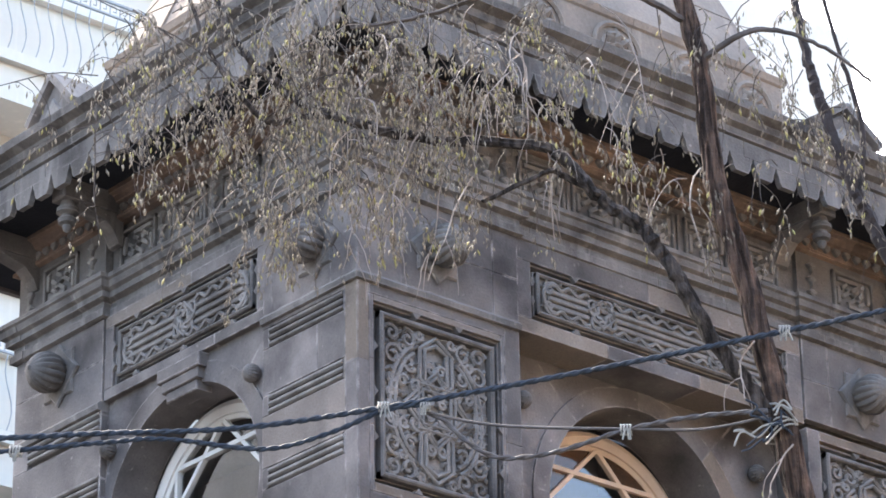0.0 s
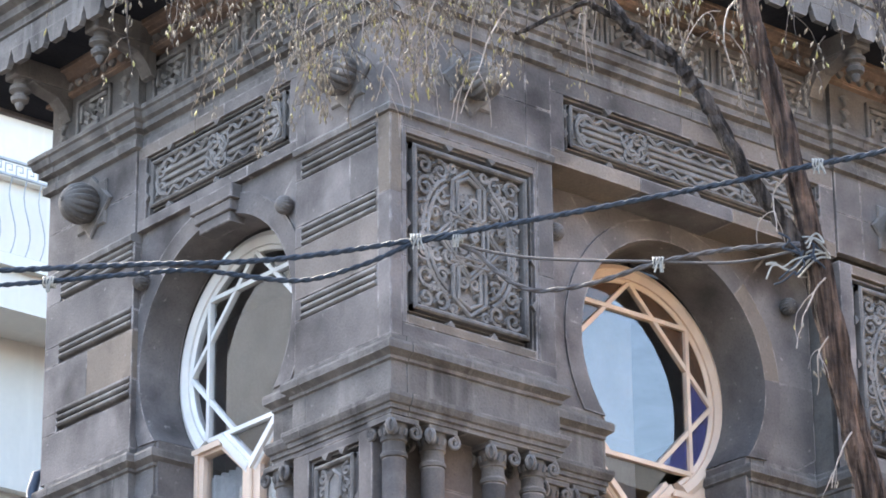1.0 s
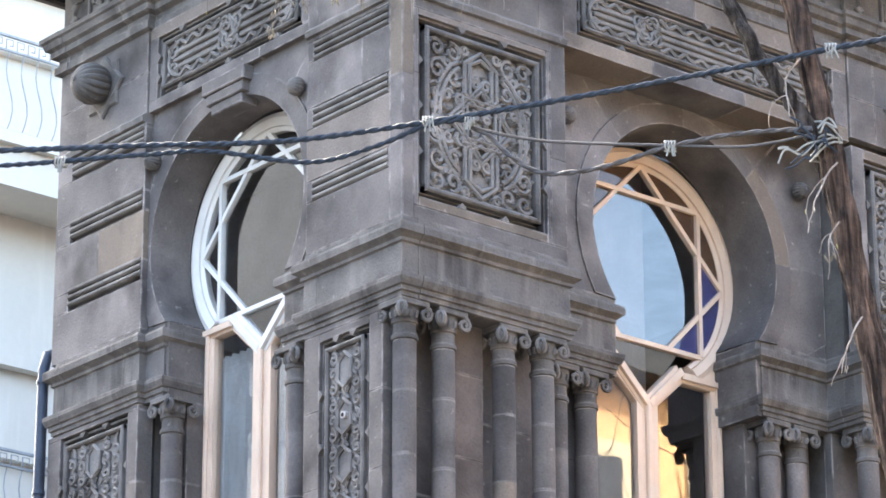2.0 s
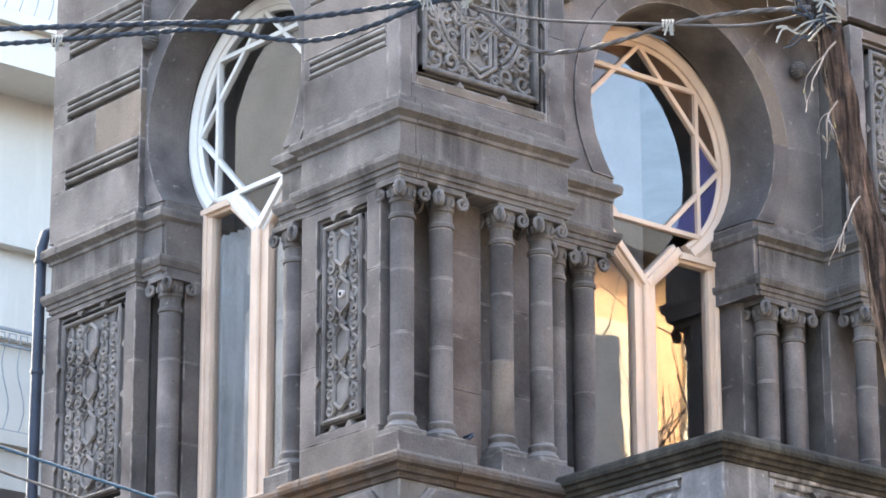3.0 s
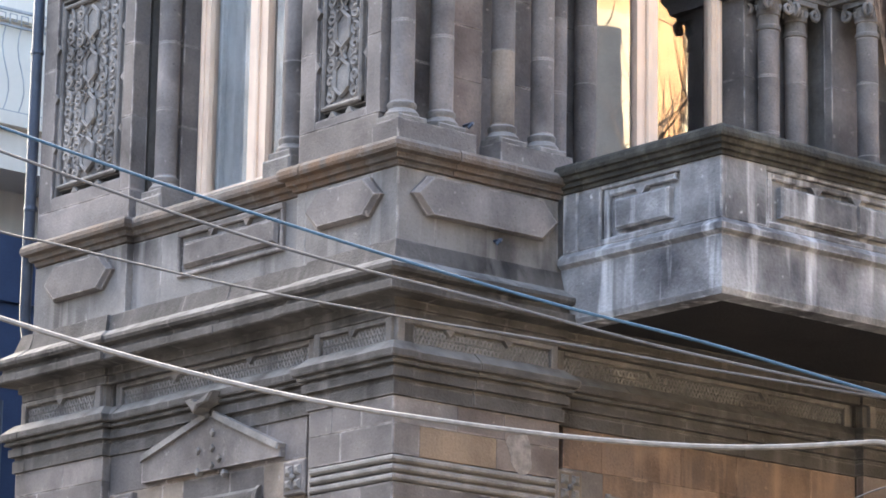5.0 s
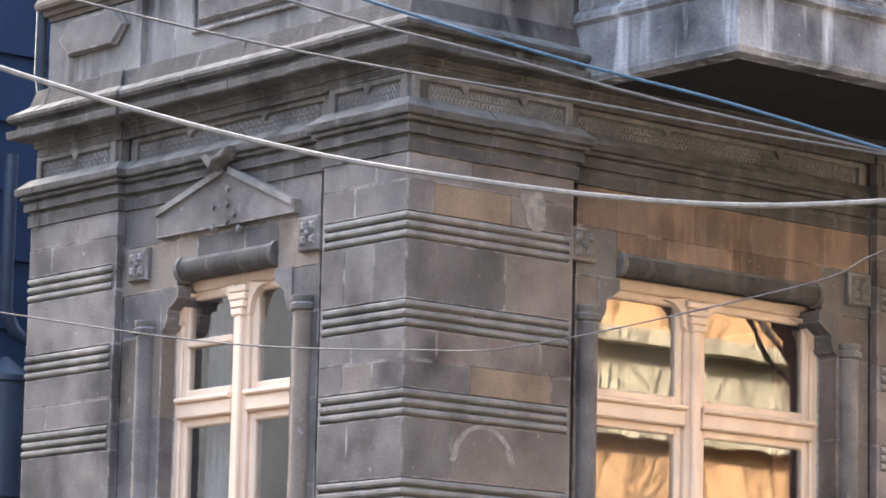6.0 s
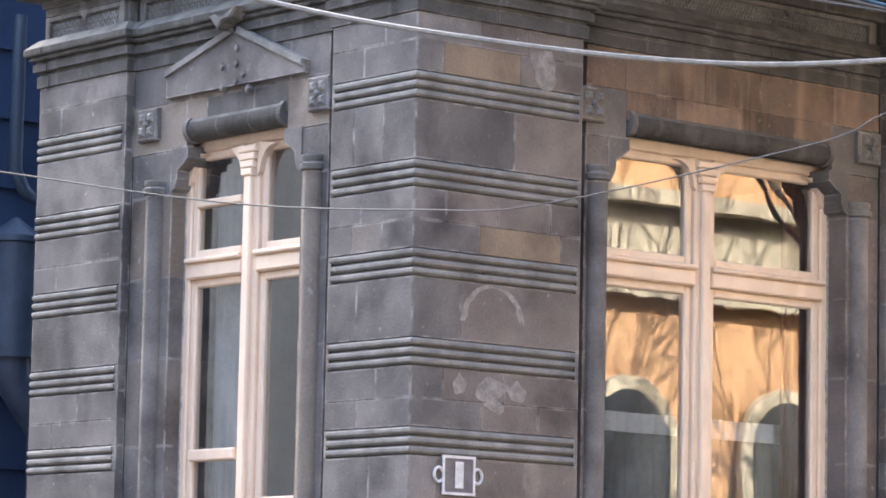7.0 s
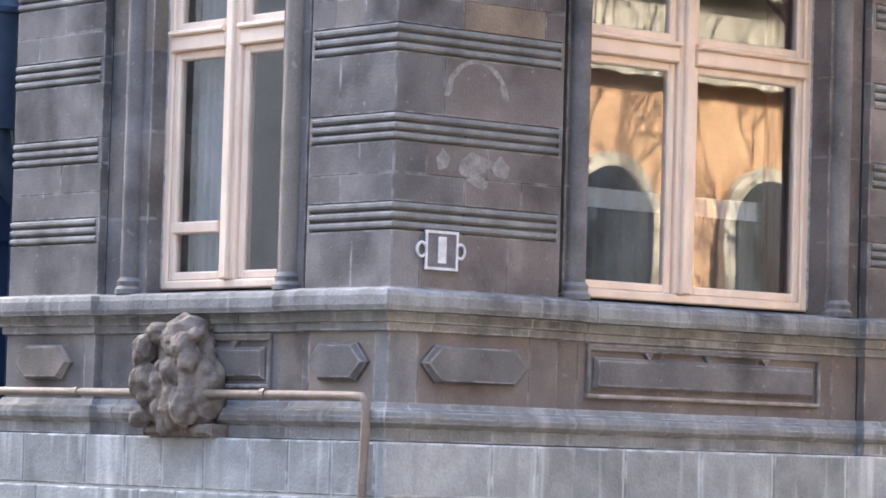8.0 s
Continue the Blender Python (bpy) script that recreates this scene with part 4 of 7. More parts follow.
def upper_window(idx, side, c, d, mat_top, z_floor, zc, r, zs, za, colours, hw):
    win = tagged(new("window_%d" % idx), "tall window with a round star-traceried head and paired casements", "window", kind="structure")
    n = 48
    # round frame, cut off by the head of the casements
    a0 = math.asin(max(-1.0, (zs - zc) / r))
    n = 56
    ar = a0
    for rr, w, dd, nm in ((r, 0.075, 0.0, "round_frame"), (r - 0.07, 0.032, -0.02, "inner_ring")):
        bm = bmesh.new()
        rings = []
        for k in range(n + 1):
            t = ar + (math.pi - 2 * ar) * k / n
            rings.append([bm.verts.new(P(side, c + q * math.cos(t), -d + e, zc + q * math.sin(t))) for q, e in ((rr, -0.06), (rr, dd), (rr - w * 0.4, dd + 0.012), (rr - w, dd), (rr - w, -0.06))])
        for x, y in zip(rings, rings[1:]):
            for j in range(5):
                bm.faces.new((x[j], x[(j + 1) % 5], y[(j + 1) % 5], y[j]))
        bm.faces.new(rings[0]), bm.faces.new(rings[-1])
        part(nm, bm, mat_top, win)
    # eight-pointed star of two squares
    R = r - 0.09
    pt = [(c + R * math.cos(math.pi / 4 * k), zc + R * math.sin(math.pi / 4 * k)) for k in range(8)]
    for k in range(8):
        bm = bmesh.new()
        p, q = pt[k], pt[(k + 2) % 8]
        if k in (4, 6):      # the lowest point of the star is left out above the forked head
            e = (c + (k - 5) * 0.293 * R, zc - 0.707 * R)
            p, q = (p, e) if k == 4 else (e, q)
        bar(bm, side, p, q, 0.026, -d - 0.04, -d - 0.008 + (0.004 if k % 2 else 0.0))
        part("star_bar", bm, mat_top, win)
    ri = R * math.cos(math.pi / 4) / math.cos(math.pi / 8)
    oc = [(c + ri * math.cos(math.pi / 4 * k + math.pi / 8), zc + ri * math.sin(math.pi / 4 * k + math.pi / 8)) for k in range(8)]
    pane(side, oc, -d - 0.026, win, GLASS_TOP)
    tints = {"a": AMBER_GLASS, "b": BLUE_GLASS, "g": GLASS_TOP}
    pane(side, [(c - 0.45 * R, zc - 0.707 * R), (c, za + 0.01), (c + 0.45 * R, zc - 0.707 * R)], -d - 0.026, win, GLASS_TOP)
    for k in range(8):
        if k != 6:
            pane(side, [pt[k], oc[k], oc[k - 1]], -d - 0.026, win, tints[colours[k]], "stained_pane")
        if k in (5, 6):
            continue
        arc = [(c + (R + 0.02) * math.cos(math.pi / 4 * (k + j / 6)), zc + (R + 0.02) * math.sin(math.pi / 4 * (k + j / 6))) for j in range(7)]
        pane(side, arc + [oc[k]], -d - 0.026, win, tints[colours[8 + k]], "stained_pane")
    # lower frame: jambs, Y-shaped head and mullion
    z0 = z_floor
    for a, b in ((c - hw, c - hw + 0.075), (c + hw - 0.075, c + hw)):
        for e, dd in ((0.0, 0.0), (0.022, 0.018)):
            bm = bmesh.new()
            block(bm, side, a + e, b - e, -d - 0.08, -d + dd, z0, zs, 0.008)
            part("jamb", bm, WOOD, win)
    for w, dd in ((0.085, 0.0), (0.04, 0.022)):
        bm = bmesh.new()
        block(bm, side, c - w / 2, c + w / 2, -d - 0.06, -d + dd, z0, za + 0.01, 0.008)
        part("mullion", bm, WOOD, win)
        for k in (-1, 1):
            bm = bmesh.new()
            bar(bm, side, (c, za - 0.02), (c + k * 0.26, zs + 0.035), w, -d - 0.058, -d + dd + 0.003)
            part("head_arm", bm, mat_top, win)
            bm = bmesh.new()
            bar(bm, side, (c + k * 0.26, zs), (c + k * hw, zs), w * 0.8, -d - 0.056, -d + dd + 0.001)
            part("head_arm", bm, WOOD, win)
    bm = bmesh.new()
    block(bm, side, c - hw, c + hw, -d - 0.09, -d + 0.02, z0 - 0.05, z0 + 0.05, 0.008)
    part("sill", bm, WOOD, win)
    for k in (-1, 1):
        o = [(c + k * 0.05, z0), (c + k * (hw - 0.06), z0), (c + k * (hw - 0.06), zs), (c + k * 0.27, zs), (c + k * 0.05, za)]
        for w2, q, dd in ((0.05, 0.0, -0.005),):
            for i in range(5):
                if i == 0:
                    continue
                bm = bmesh.new()
                bar(bm, side, o[i], o[(i + 1) % 5], 0.055, -d - 0.05, -d + dd + 0.001 * i)
                part("sash", bm, WOOD, win)
        pane(side, o, -d - 0.03, win, GLASS if side == "L" else GLASS_OLD)
    # solid corners between the ring, the jambs and the casement head
    b0 = math.acos(min(1.0, (hw - 0.01) / r))
    for k in (-1, 1):
        arc = [(c + k * (r - 0.03) * math.cos(t), zc + (r - 0.03) * math.sin(t)) for t in [a0 + (-b0 - a0) * j / 6 for j in range(7)]]
        bm = bmesh.new()
        slab(bm, side, [(c + k * (hw - 0.01), zs - 0.01)] + arc[::-1] + [(arc[0][0], zs - 0.01)], -d - 0.05, -d - 0.004)
        part("spandrel_board", bm, WOOD, win)
    return win


upper_window(3, "L", LC, 0.30, WHITE_WOOD, 6.08, 8.27, 0.67, 7.81, 7.62, "gggggbgggggbgggg", 0.525)
upper_window(4, "R", RC, 0.60, WOOD, 6.08, 8.235, 0.70, 7.655, 7.46, "bagaaggbaaaagggb", 0.575)

# ---- rooms behind the windows ----
def room(side, u0, u1, z0, z1, d0, d1, lab):
    bm = bmesh.new()
    block(bm, side, u0, u1, -d1, -d0, z0, z1)
    front = [f for f in bm.faces if all(abs((-v.co.x if side == "L" else -v.co.y) + d0) < 1e-4 for v in f.verts)]
    bmesh.ops.delete(bm, geom=front, context="FACES_ONLY")
    ob = new("room_shell", mesh_of("room_shell", bm, ROOM))
    tagged(ob, lab, "room", kind="structure")


room("L", 0.72, 3.1, 1.9, 4.6, 0.46, 2.4, "dim plastered room behind the street window")
room("R", 1.2, 4.8, 1.9, 4.6, 0.46, 0.70 + 2.4, "dim plastered room behind the street window")
room("L", 0.80, 3.0, 5.6, 9.09, 0.61, 2.4, "dim plastered room behind the tall window")
room("R", 1.2, 4.8, 5.6, 9.09, 0.91, 3.4, "dim plastered room behind the balcony window")


def curtain(side, u0, u1, z0, z1, d, mat, label, waves=9, amp=0.02):
    bm = bmesh.new()
    n = waves * 8
    rows = []
    for k in range(n + 1):
        u = u0 + (u1 - u0) * k / n
        q = amp * math.sin(2 * math.pi * waves * k / n) + 0.006 * math.sin(17.0 * u)
        rows.append([bm.verts.new(P(side, u, -d + q, z)) for z in (z0, z1)] + [bm.verts.new(P(side, u, -d + q - 0.004, z)) for z in (z1, z0)])
    for a, b in zip(rows, rows[1:]):
        for j in range(4):
            bm.faces.new((a[j], a[(j + 1) % 4], b[(j + 1) % 4], b[j]))
    bm.faces.new(rows[0]), bm.faces.new(rows[-1])
    ob = new("curtain", mesh_of("curtain", bm, mat, True))
    tagged(ob, label, "curtain")


curtain("R", 2.75, 2.93, 2.42, 4.3, 0.30, RED_CURTAIN, "dark red-brown drape hanging inside the street window", 3)
curtain("R", 1.37, 2.9, 2.42, 2.86, 0.36, SHEER, "grey sheer half curtain behind the street window panes", 16, 0.014)
curtain("R", 1.37, 2.9, 2.85, 2.95, 0.345, CURTAIN, "pale fringed heading of the half curtain", 16, 0.010)
curtain("L", 1.75, 2.02, 2.42, 4.3, 0.34, CURTAIN, "pale curtain hanging inside the street window", 5)
curtain("L", 1.12, 1.32, 2.42, 4.3, 0.34, CURTAIN, "pale curtain hanging inside the street window", 4)
curtain("L", 1.05, 1.48, 6.1, 7.6, 0.37, CURTAIN, "pale curtain drawn inside the tall window", 7)
curtain("L", 1.60, 1.965, 6.1, 7.66, 0.355, CURTAIN, "pale curtain drawn inside the tall window", 6)

# ---- balcony ----
balcony = tagged(new("balcony"), "heavy weathered stone balcony with sunk parapet panels, streaked grey and white", "balcony", kind="structure")
BX, BD, BXE = 1.05, 1.15, 5.2
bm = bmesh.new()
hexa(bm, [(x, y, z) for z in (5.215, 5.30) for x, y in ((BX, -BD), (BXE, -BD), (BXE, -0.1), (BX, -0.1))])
# shade under the balcony is put into the slab's colour
part("slab", bm, SHADE_BLACK, balcony, "near-black underside slab, shade put into its colour")
bpath = [(BX, -0.02), (BX, -BD), (BXE, -BD)]
bm = bmesh.new()
sweep(bm, [(0.0, 5.21), (0.012, 5.24), (0.006, 5.50), (0.03, 5.52), (0.03, 5.55), (0.0, 5.58)], bpath, 0.12)
part("fascia", bm, BALCONY, balcony)
moulding("balcony_coping", "mossy black-crusted stepped stone coping of the balcony",
         [(0.0, 5.885), (0.012, 5.888), (0.012, 5.906), (0.028, 5.911), (0.028, 5.932), (0.046, 5.938), (0.05, 5.958), (0.066, 5.964), (0.070, 5.980), (0.066, 6.006), (0.055, 6.020), (0.0, 6.030)], bpath, MOSSY, 0.16)


def par_stone(side_fn, a, c, z0, z1, d0, d1, b=0.006):
    bm = bmesh.new()
    rings = []
    for d, k in ((d0, 0), (d1 - b, 0), (d1, b)):
        rings.append([bm.verts.new(side_fn(u, d, z)) for u, z in ((a + k, z0 + k), (c - k, z0 + k), (c - k, z1 - k), (a + k, z1 - k))])
    bm.faces.new(rings[0]), bm.faces.new(rings[-1])
    for x, y in zip(rings, rings[1:]):
        for i in range(4):
            bm.faces.new((x[i], x[(i + 1) % 4], y[(i + 1) % 4], y[i]))
    part("parapet_stone", bm, BALCONY, balcony)


side_f = lambda u, d, z: Vector((BX - d, -u, z))
front_f = lambda u, d, z: Vector((u, -BD - d, z))
for fn, runs in ((side_f, ((0.02, 0.13), (0.13, 0.30), (0.86, BD - 0.0))), (front_f, ((BX + 0.02, 1.36), (2.62, 2.95), (4.2, BXE)))):
    for a, c in runs:
        par_stone(fn, a + 0.002, c - 0.002, 5.58, 5.90, -0.12, 0.0)
for fn, a, c in ((side_f, 0.30, 0.86), (front_f, 1.36, 2.62), (front_f, 2.95, 4.2)):
    par_stone(fn, a, c, 5.58, 5.90, -0.12, -0.04)
    par_stone(fn, a, c, 5.58, 5.615, -0.03, 0.0)
    par_stone(fn, a, c, 5.865, 5.90, -0.03, 0.0)
    par_stone(fn, a + 0.01, a + 0.045, 5.615, 5.865, -0.04, -0.012)
    par_stone(fn, a + 0.045, c - 0.045, 5.83, 5.865, -0.04, -0.015)
    m = (a + c) / 2
    par_stone(fn, a + 0.10, m - 0.001 if c - a > 1 else c - 0.08, 5.645, 5.80, -0.04, 0.004, 0.012)
    if c - a > 1:
        par_stone(fn, m + 0.001, c - 0.08, 5.645, 5.80, -0.04, 0.004, 0.012)
    for q in ((m,) if c - a < 1 else (a + 0.35, m, c - 0.35)):
        bm = bmesh.new()
        lo = [bm.verts.new(fn(u, -0.05, z)) for u, z in ((q - 0.04, 5.832), (q, 5.785), (q + 0.04, 5.832))]
        hi = [bm.verts.new(fn(u, -0.006, z)) for u, z in ((q - 0.04, 5.832), (q, 5.785), (q + 0.04, 5.832))]
        bm.faces.new(lo), bm.faces.new(hi)
        for i in range(3):
            bm.faces.new((lo[i], lo[(i + 1) % 3], hi[(i + 1) % 3], hi[i]))
        part("nib", bm, BALCONY, balcony)

# ---- neighbours ----
def house(name, label, boxes, mat, wins=()):
    h = thing(name, label, "building")
    for x0, x1, y0, y1, z0, z1 in boxes:
        bm = bmesh.new()
        hexa(bm, [(x, y, z) for z in (z0, z1) for x, y in ((x0, y0), (x1, y0), (x1, y1), (x0, y1))])
        part("wall", bm, mat, h)
    return h


opposite = house("orange_apartment_house", "sunlit orange rendered apartment house across the street", [(9.5, 22.0, -26.0, -12.0, 0, 13.4)], ORANGE)
# two unseen dark blocks, added to weaken the bounce on the right wall
opposite_dark = house("bounce_cut_block", "unseen dark block across the street, added to cut bounce light", [(-5.0, 9.4, -26.0, -12.1, 0, 14.5)], SHOPFRONT)
opposite_end = house("bounce_cut_block", "unseen dark block further along the street, added to cut bounce light", [(22.1, 44.0, -26.0, -12.1, 0, 15.0)], SHOPFRONT)
# low near block is unseen, added to shade the lower left wall
far_left = house("grey_apartment_house", "tall grey rendered house across the side street, with an added unseen low block", [(-32.0, -10.0, -4.0, 11.0, 0, 9.5), (-32.0, -15.0, 11.0, 40.0, 0, 23.0)], GREYWALL)
white_house = house("white_apartment_house", "white rendered apartment house with balconies behind the corner building", [(2.0, 14.0, 9.0, 20.0, 7.5, 19.0)], PLASTER)
navy_house = house("navy_annex", "dark navy clad annex beside the white house", [(1.4, 14.0, 8.4, 20.0, 0.0, 7.5)], NAVY)
# facade continued out of view, also added to keep sun off the street
wing = house("unseen_wing", "plain dark stone wing out of view that carries the facade on and shades the street", [(5.2, 24.0, 0.0, 7.0, 0, 11.2)], SHOPFRONT)
# unseen block behind the viewpoint, added against light from the horizon
diagonal = house("low_sky_block", "unseen grey block across the crossing, added to cut low sky light", [(-42.0, -17.0, -42.0, -17.0, 0, 15.0)], GREYWALL)
# cream bands added as unseen reflectors for the lower right wall
for house_of, x0, x1 in ((opposite_dark, -5.05, 9.44), (opposite_end, 22.06, 44.0)):
    bm = bmesh.new()
    hexa(bm, [(x, y, z) for z in (0.0, 3.0) for x, y in ((x0, -12.4), (x1, -12.4), (x1, -12.02), (x0, -12.02))])
    part("rendered_base", bm, CREAM, house_of, "cream band added to bounce warm light on the lower wall")
# ---- carved ornament ----
def spiral(u, z, r, turns, a0, k, n=16):
    """Points of a scroll that winds in from radius r; k: way of turning."""
    out = []
    for i in range(n + 1):
        f = i / n
        t = a0 + k * turns * 2 * math.pi * f
        s = r * (1 - 0.82 * f)
        out.append((u + s * math.cos(t), z + s * math.sin(t)))
    return out


def ridge(bm, side, pts, d, w, closed=False, n=5):
    tube(bm, [P(side, u, d, z) for u, z in pts], w, n, closed=closed)


def lobe(bm, side, u, z, a, length, width, d, h):
    """A pointed leaf lobe, raised along its midrib."""
    ca, sa = math.cos(a), math.sin(a)
    pts = [(0, 0), (0.35, -0.5), (0.75, -0.32), (1, 0), (0.75, 0.32), (0.35, 0.5)]
    v = [bm.verts.new(P(side, u + ca * p * length - sa * q * width, d, z + sa * p * length + ca * q * width)) for p, q in pts]
    t = bm.verts.new(P(side, u + ca * 0.5 * length, d + h, z + sa * 0.5 * length))
    for i in range(len(v)):
        bm.faces.new((v[i], v[(i + 1) % len(v)], t))
    bm.faces.new(v[::-1])


def scroll_leaf(bm, side, u, z, r, a0, k, d, w, rng):
    ridge(bm, side, spiral(u, z, r, 1.25, a0, k), d, w)
    for i in range(4):
        t = a0 + k * (0.4 + i * 1.15)
        lobe(bm, side, u + r * 0.95 * math.cos(t), z + r * 0.95 * math.sin(t), t - k * 0.7, r * 0.75, r * 0.5, d - 0.004, w * 1.3)


def frame_with_nibs(side, u0, u1, z0, z1, d, th, rim, mat=TRIM, nu=2, nz=3):
    """A carved surround: outer fillet broken by small nibs, dark channel, inner raised bead."""
    ch = 0.044
    for k, (a, b, c, e) in enumerate(((u0, u1, z1 - 0.012, z1), (u0, u1, z0, z0 + 0.012), (u0, u0 + 0.012, z0, z1), (u1 - 0.012, u1, z0, z1))):
        bm = bmesh.new()
        block(bm, side, a, b, d - 0.06, d - 0.022 + 0.001 * (k > 1), c, e)
        part("fillet", bm, mat, th)
    v0, v1, y0, y1 = u0 + ch, u1 - ch, z0 + ch, z1 - ch
    for k, (a, b, c, e) in enumerate(((v0, v1, y1 - rim, y1), (v0, v1, y0, y0 + rim), (v0, v0 + rim, y0, y1), (v1 - rim, v1, y0, y1))):
        bm = bmesh.new()
        block(bm, side, a, b, d - 0.06, d + 0.004 + 0.001 * (k > 1), c, e, 0.009)
        part("bead", bm, mat, th)
    for i in range(nu):
        uc = u0 + (u1 - u0) * (i + 0.5 + 0.0) / nu if nu > 2 else u0 + (u1 - u0) * (i + 1) / (nu + 1)
        for zz, s in ((z1, -1), (z0, 1)):
            bm = bmesh.new()
            slab(bm, side, [(uc - 0.03, zz), (uc + 0.03, zz), (uc, zz + s * 0.032)], d - 0.06, d + 0.001)
            part("nib", bm, mat, th)
    for i in range(nz):
        zc = z0 + (z1 - z0) * (i + 1) / (nz + 1)
        for uu, s in ((u0, 1), (u1, -1)):
            bm = bmesh.new()
            slab(bm, side, [(uu, zc - 0.03), (uu, zc + 0.03), (uu + s * 0.028, zc)], d - 0.06, d + 0.001)
            part("nib", bm, mat, th)
    return v0 + rim, v1 - rim, y0 + rim, y1 - rim


def field(side, u0, u1, z0, z1, d, th, mat=CARVED):
    bm = bmesh.new()
    block(bm, side, u0, u1, d - 0.08, d, z0, z1)
    part("field", bm, mat, th)


def surround(side, u0, u1, z0, z1, v0, v1, y0, y1, w):
    """Plain stone round a panel, up to the edges of its pier."""
    for a, b, c, e in ((u0, v0, z0, z1), (v1, u1, z0, z1), (v0, v1, z0, y0), (v0, v1, y1, z1)):
        if b - a > 0.01 and e - c > 0.01:
            n = 3 if e - c > 0.8 else 1
            for k in range(n):
                stones(side, a, b, c + (e - c) * k / n, c + (e - c) * (k + 1) / n, 0, w, depth=0.1, gap=0.0015, b=0.002)


def surround_at(side, u0, u1, z0, z1, v0, v1, y0, y1, d, w, depth=0.1):
    for a, b, c, e, j in ((u0, v0, y0, y1, ()), (v1, u1, y0, y1, ()), (u0, u1, z0, y0, (u0 + (u1 - u0) * 0.3, u0 + (u1 - u0) * 0.62)), (u0, u1, y1, z1, (u0 + (u1 - u0) * 0.45,))):
        stones(side, a, b, c, e, d, w, j, depth=depth, b=0.002)


def arabesque_panel(side, u0, u1, z0, z1):
    th = thing("arabesque_panel", "square stone panel carved with strapwork hexagons and leafy scrolls", "carved panel", "square arabesque panels")
    i0, i1, j0, j1 = frame_with_nibs(side, u0, u1, z0, z1, 0.0, th, 0.03)
    D = -0.046
    field(side, i0 - 0.035, i1 + 0.035, j0 - 0.035, j1 + 0.035, D, th)
    c, m, W, H = (i0 + i1) / 2, (j0 + j1) / 2, (i1 - i0) / 2, (j1 - j0) / 2
    rng = random.Random(11)
    # strapwork ribbons: two hexagons, two loops, a diamond and a square, each of two strands
    def strap(pts, d, w, closed):
        bm = bmesh.new()
        ridge(bm, side, pts, d, w, closed, 6)
        part("strapwork", bm, CARVED, th)
    for s in (-1, 1):
        hz = m + s * H * 0.56
        for g in (0, 0.034):
            strap([(c - 0.108 + g, hz - 0.085), (c, hz - 0.165 + g * 1.2), (c + 0.108 - g, hz - 0.085), (c + 0.108 - g, hz + 0.085), (c, hz + 0.165 - g * 1.2), (c - 0.108 + g, hz + 0.085)], D + 0.020, 0.0145, True)
            strap([(c + s * (0.07 + (0.24 - g) * math.cos(t)), m + (0.34 - g) * math.sin(t)) for t in [-1.2 + 2.4 * i / 14 for i in range(15)]], D + 0.018, 0.0135, False)
    for g in (0, 0.03):
        strap([(c - 0.215 + g, m), (c, m - 0.215 + g), (c + 0.215 - g, m), (c, m + 0.215 - g)], D + 0.022, 0.0135, True)
        strap([(c - 0.125 + g, m - 0.125 + g), (c + 0.125 - g, m - 0.125 + g), (c + 0.125 - g, m + 0.125 - g), (c - 0.125 + g, m + 0.125 - g)], D + 0.025, 0.0125, True)
    # leafy scrolls, mirrored about both axes
    for su in (-1, 1):
        for sz in (-1, 1):
            bm = bmesh.new()
            for fu, fz, r, a, k in ((0.82, 0.86, 0.052, 0.3, 1), (0.80, 0.58, 0.060, 2.2, -1), (0.52, 0.84, 0.056, 1.2, 1), (0.84, 0.28, 0.050, 0.6, 1), (0.84, 0.07, 0.036, 4.0, -1),
                                    (0.50, 0.52, 0.046, 3.6, 1), (0.30, 0.93, 0.032, 0.2, -1), (0.36, 0.26, 0.040, 5.0, 1), (0.62, 0.27, 0.036, 2.8, -1), (0.0 + 0.12, 0.10, 0.03, 1.0, 1), (0.62, 0.70, 0.030, 0.9, -1), (0.10, 0.52, 0.034, 0.4, 1)):
                aa = a if su > 0 else math.pi - a
                aa = aa if sz > 0 else -aa
                scroll_leaf(bm, side, c + su * fu * W, m + sz * fz * H, r, aa, k * su * sz, D + 0.016, 0.0135, rng)
            for i in range(85):
                uu, zz = c + su * W * rng.uniform(0.12, 0.97), m + sz * H * rng.uniform(0.05, 0.97)
                lobe(bm, side, uu, zz, rng.uniform(0, 6.28), rng.uniform(0.032, 0.06), rng.uniform(0.02, 0.032), D + 0.002, 0.034)
            part("scrollwork", bm, CARVED, th)


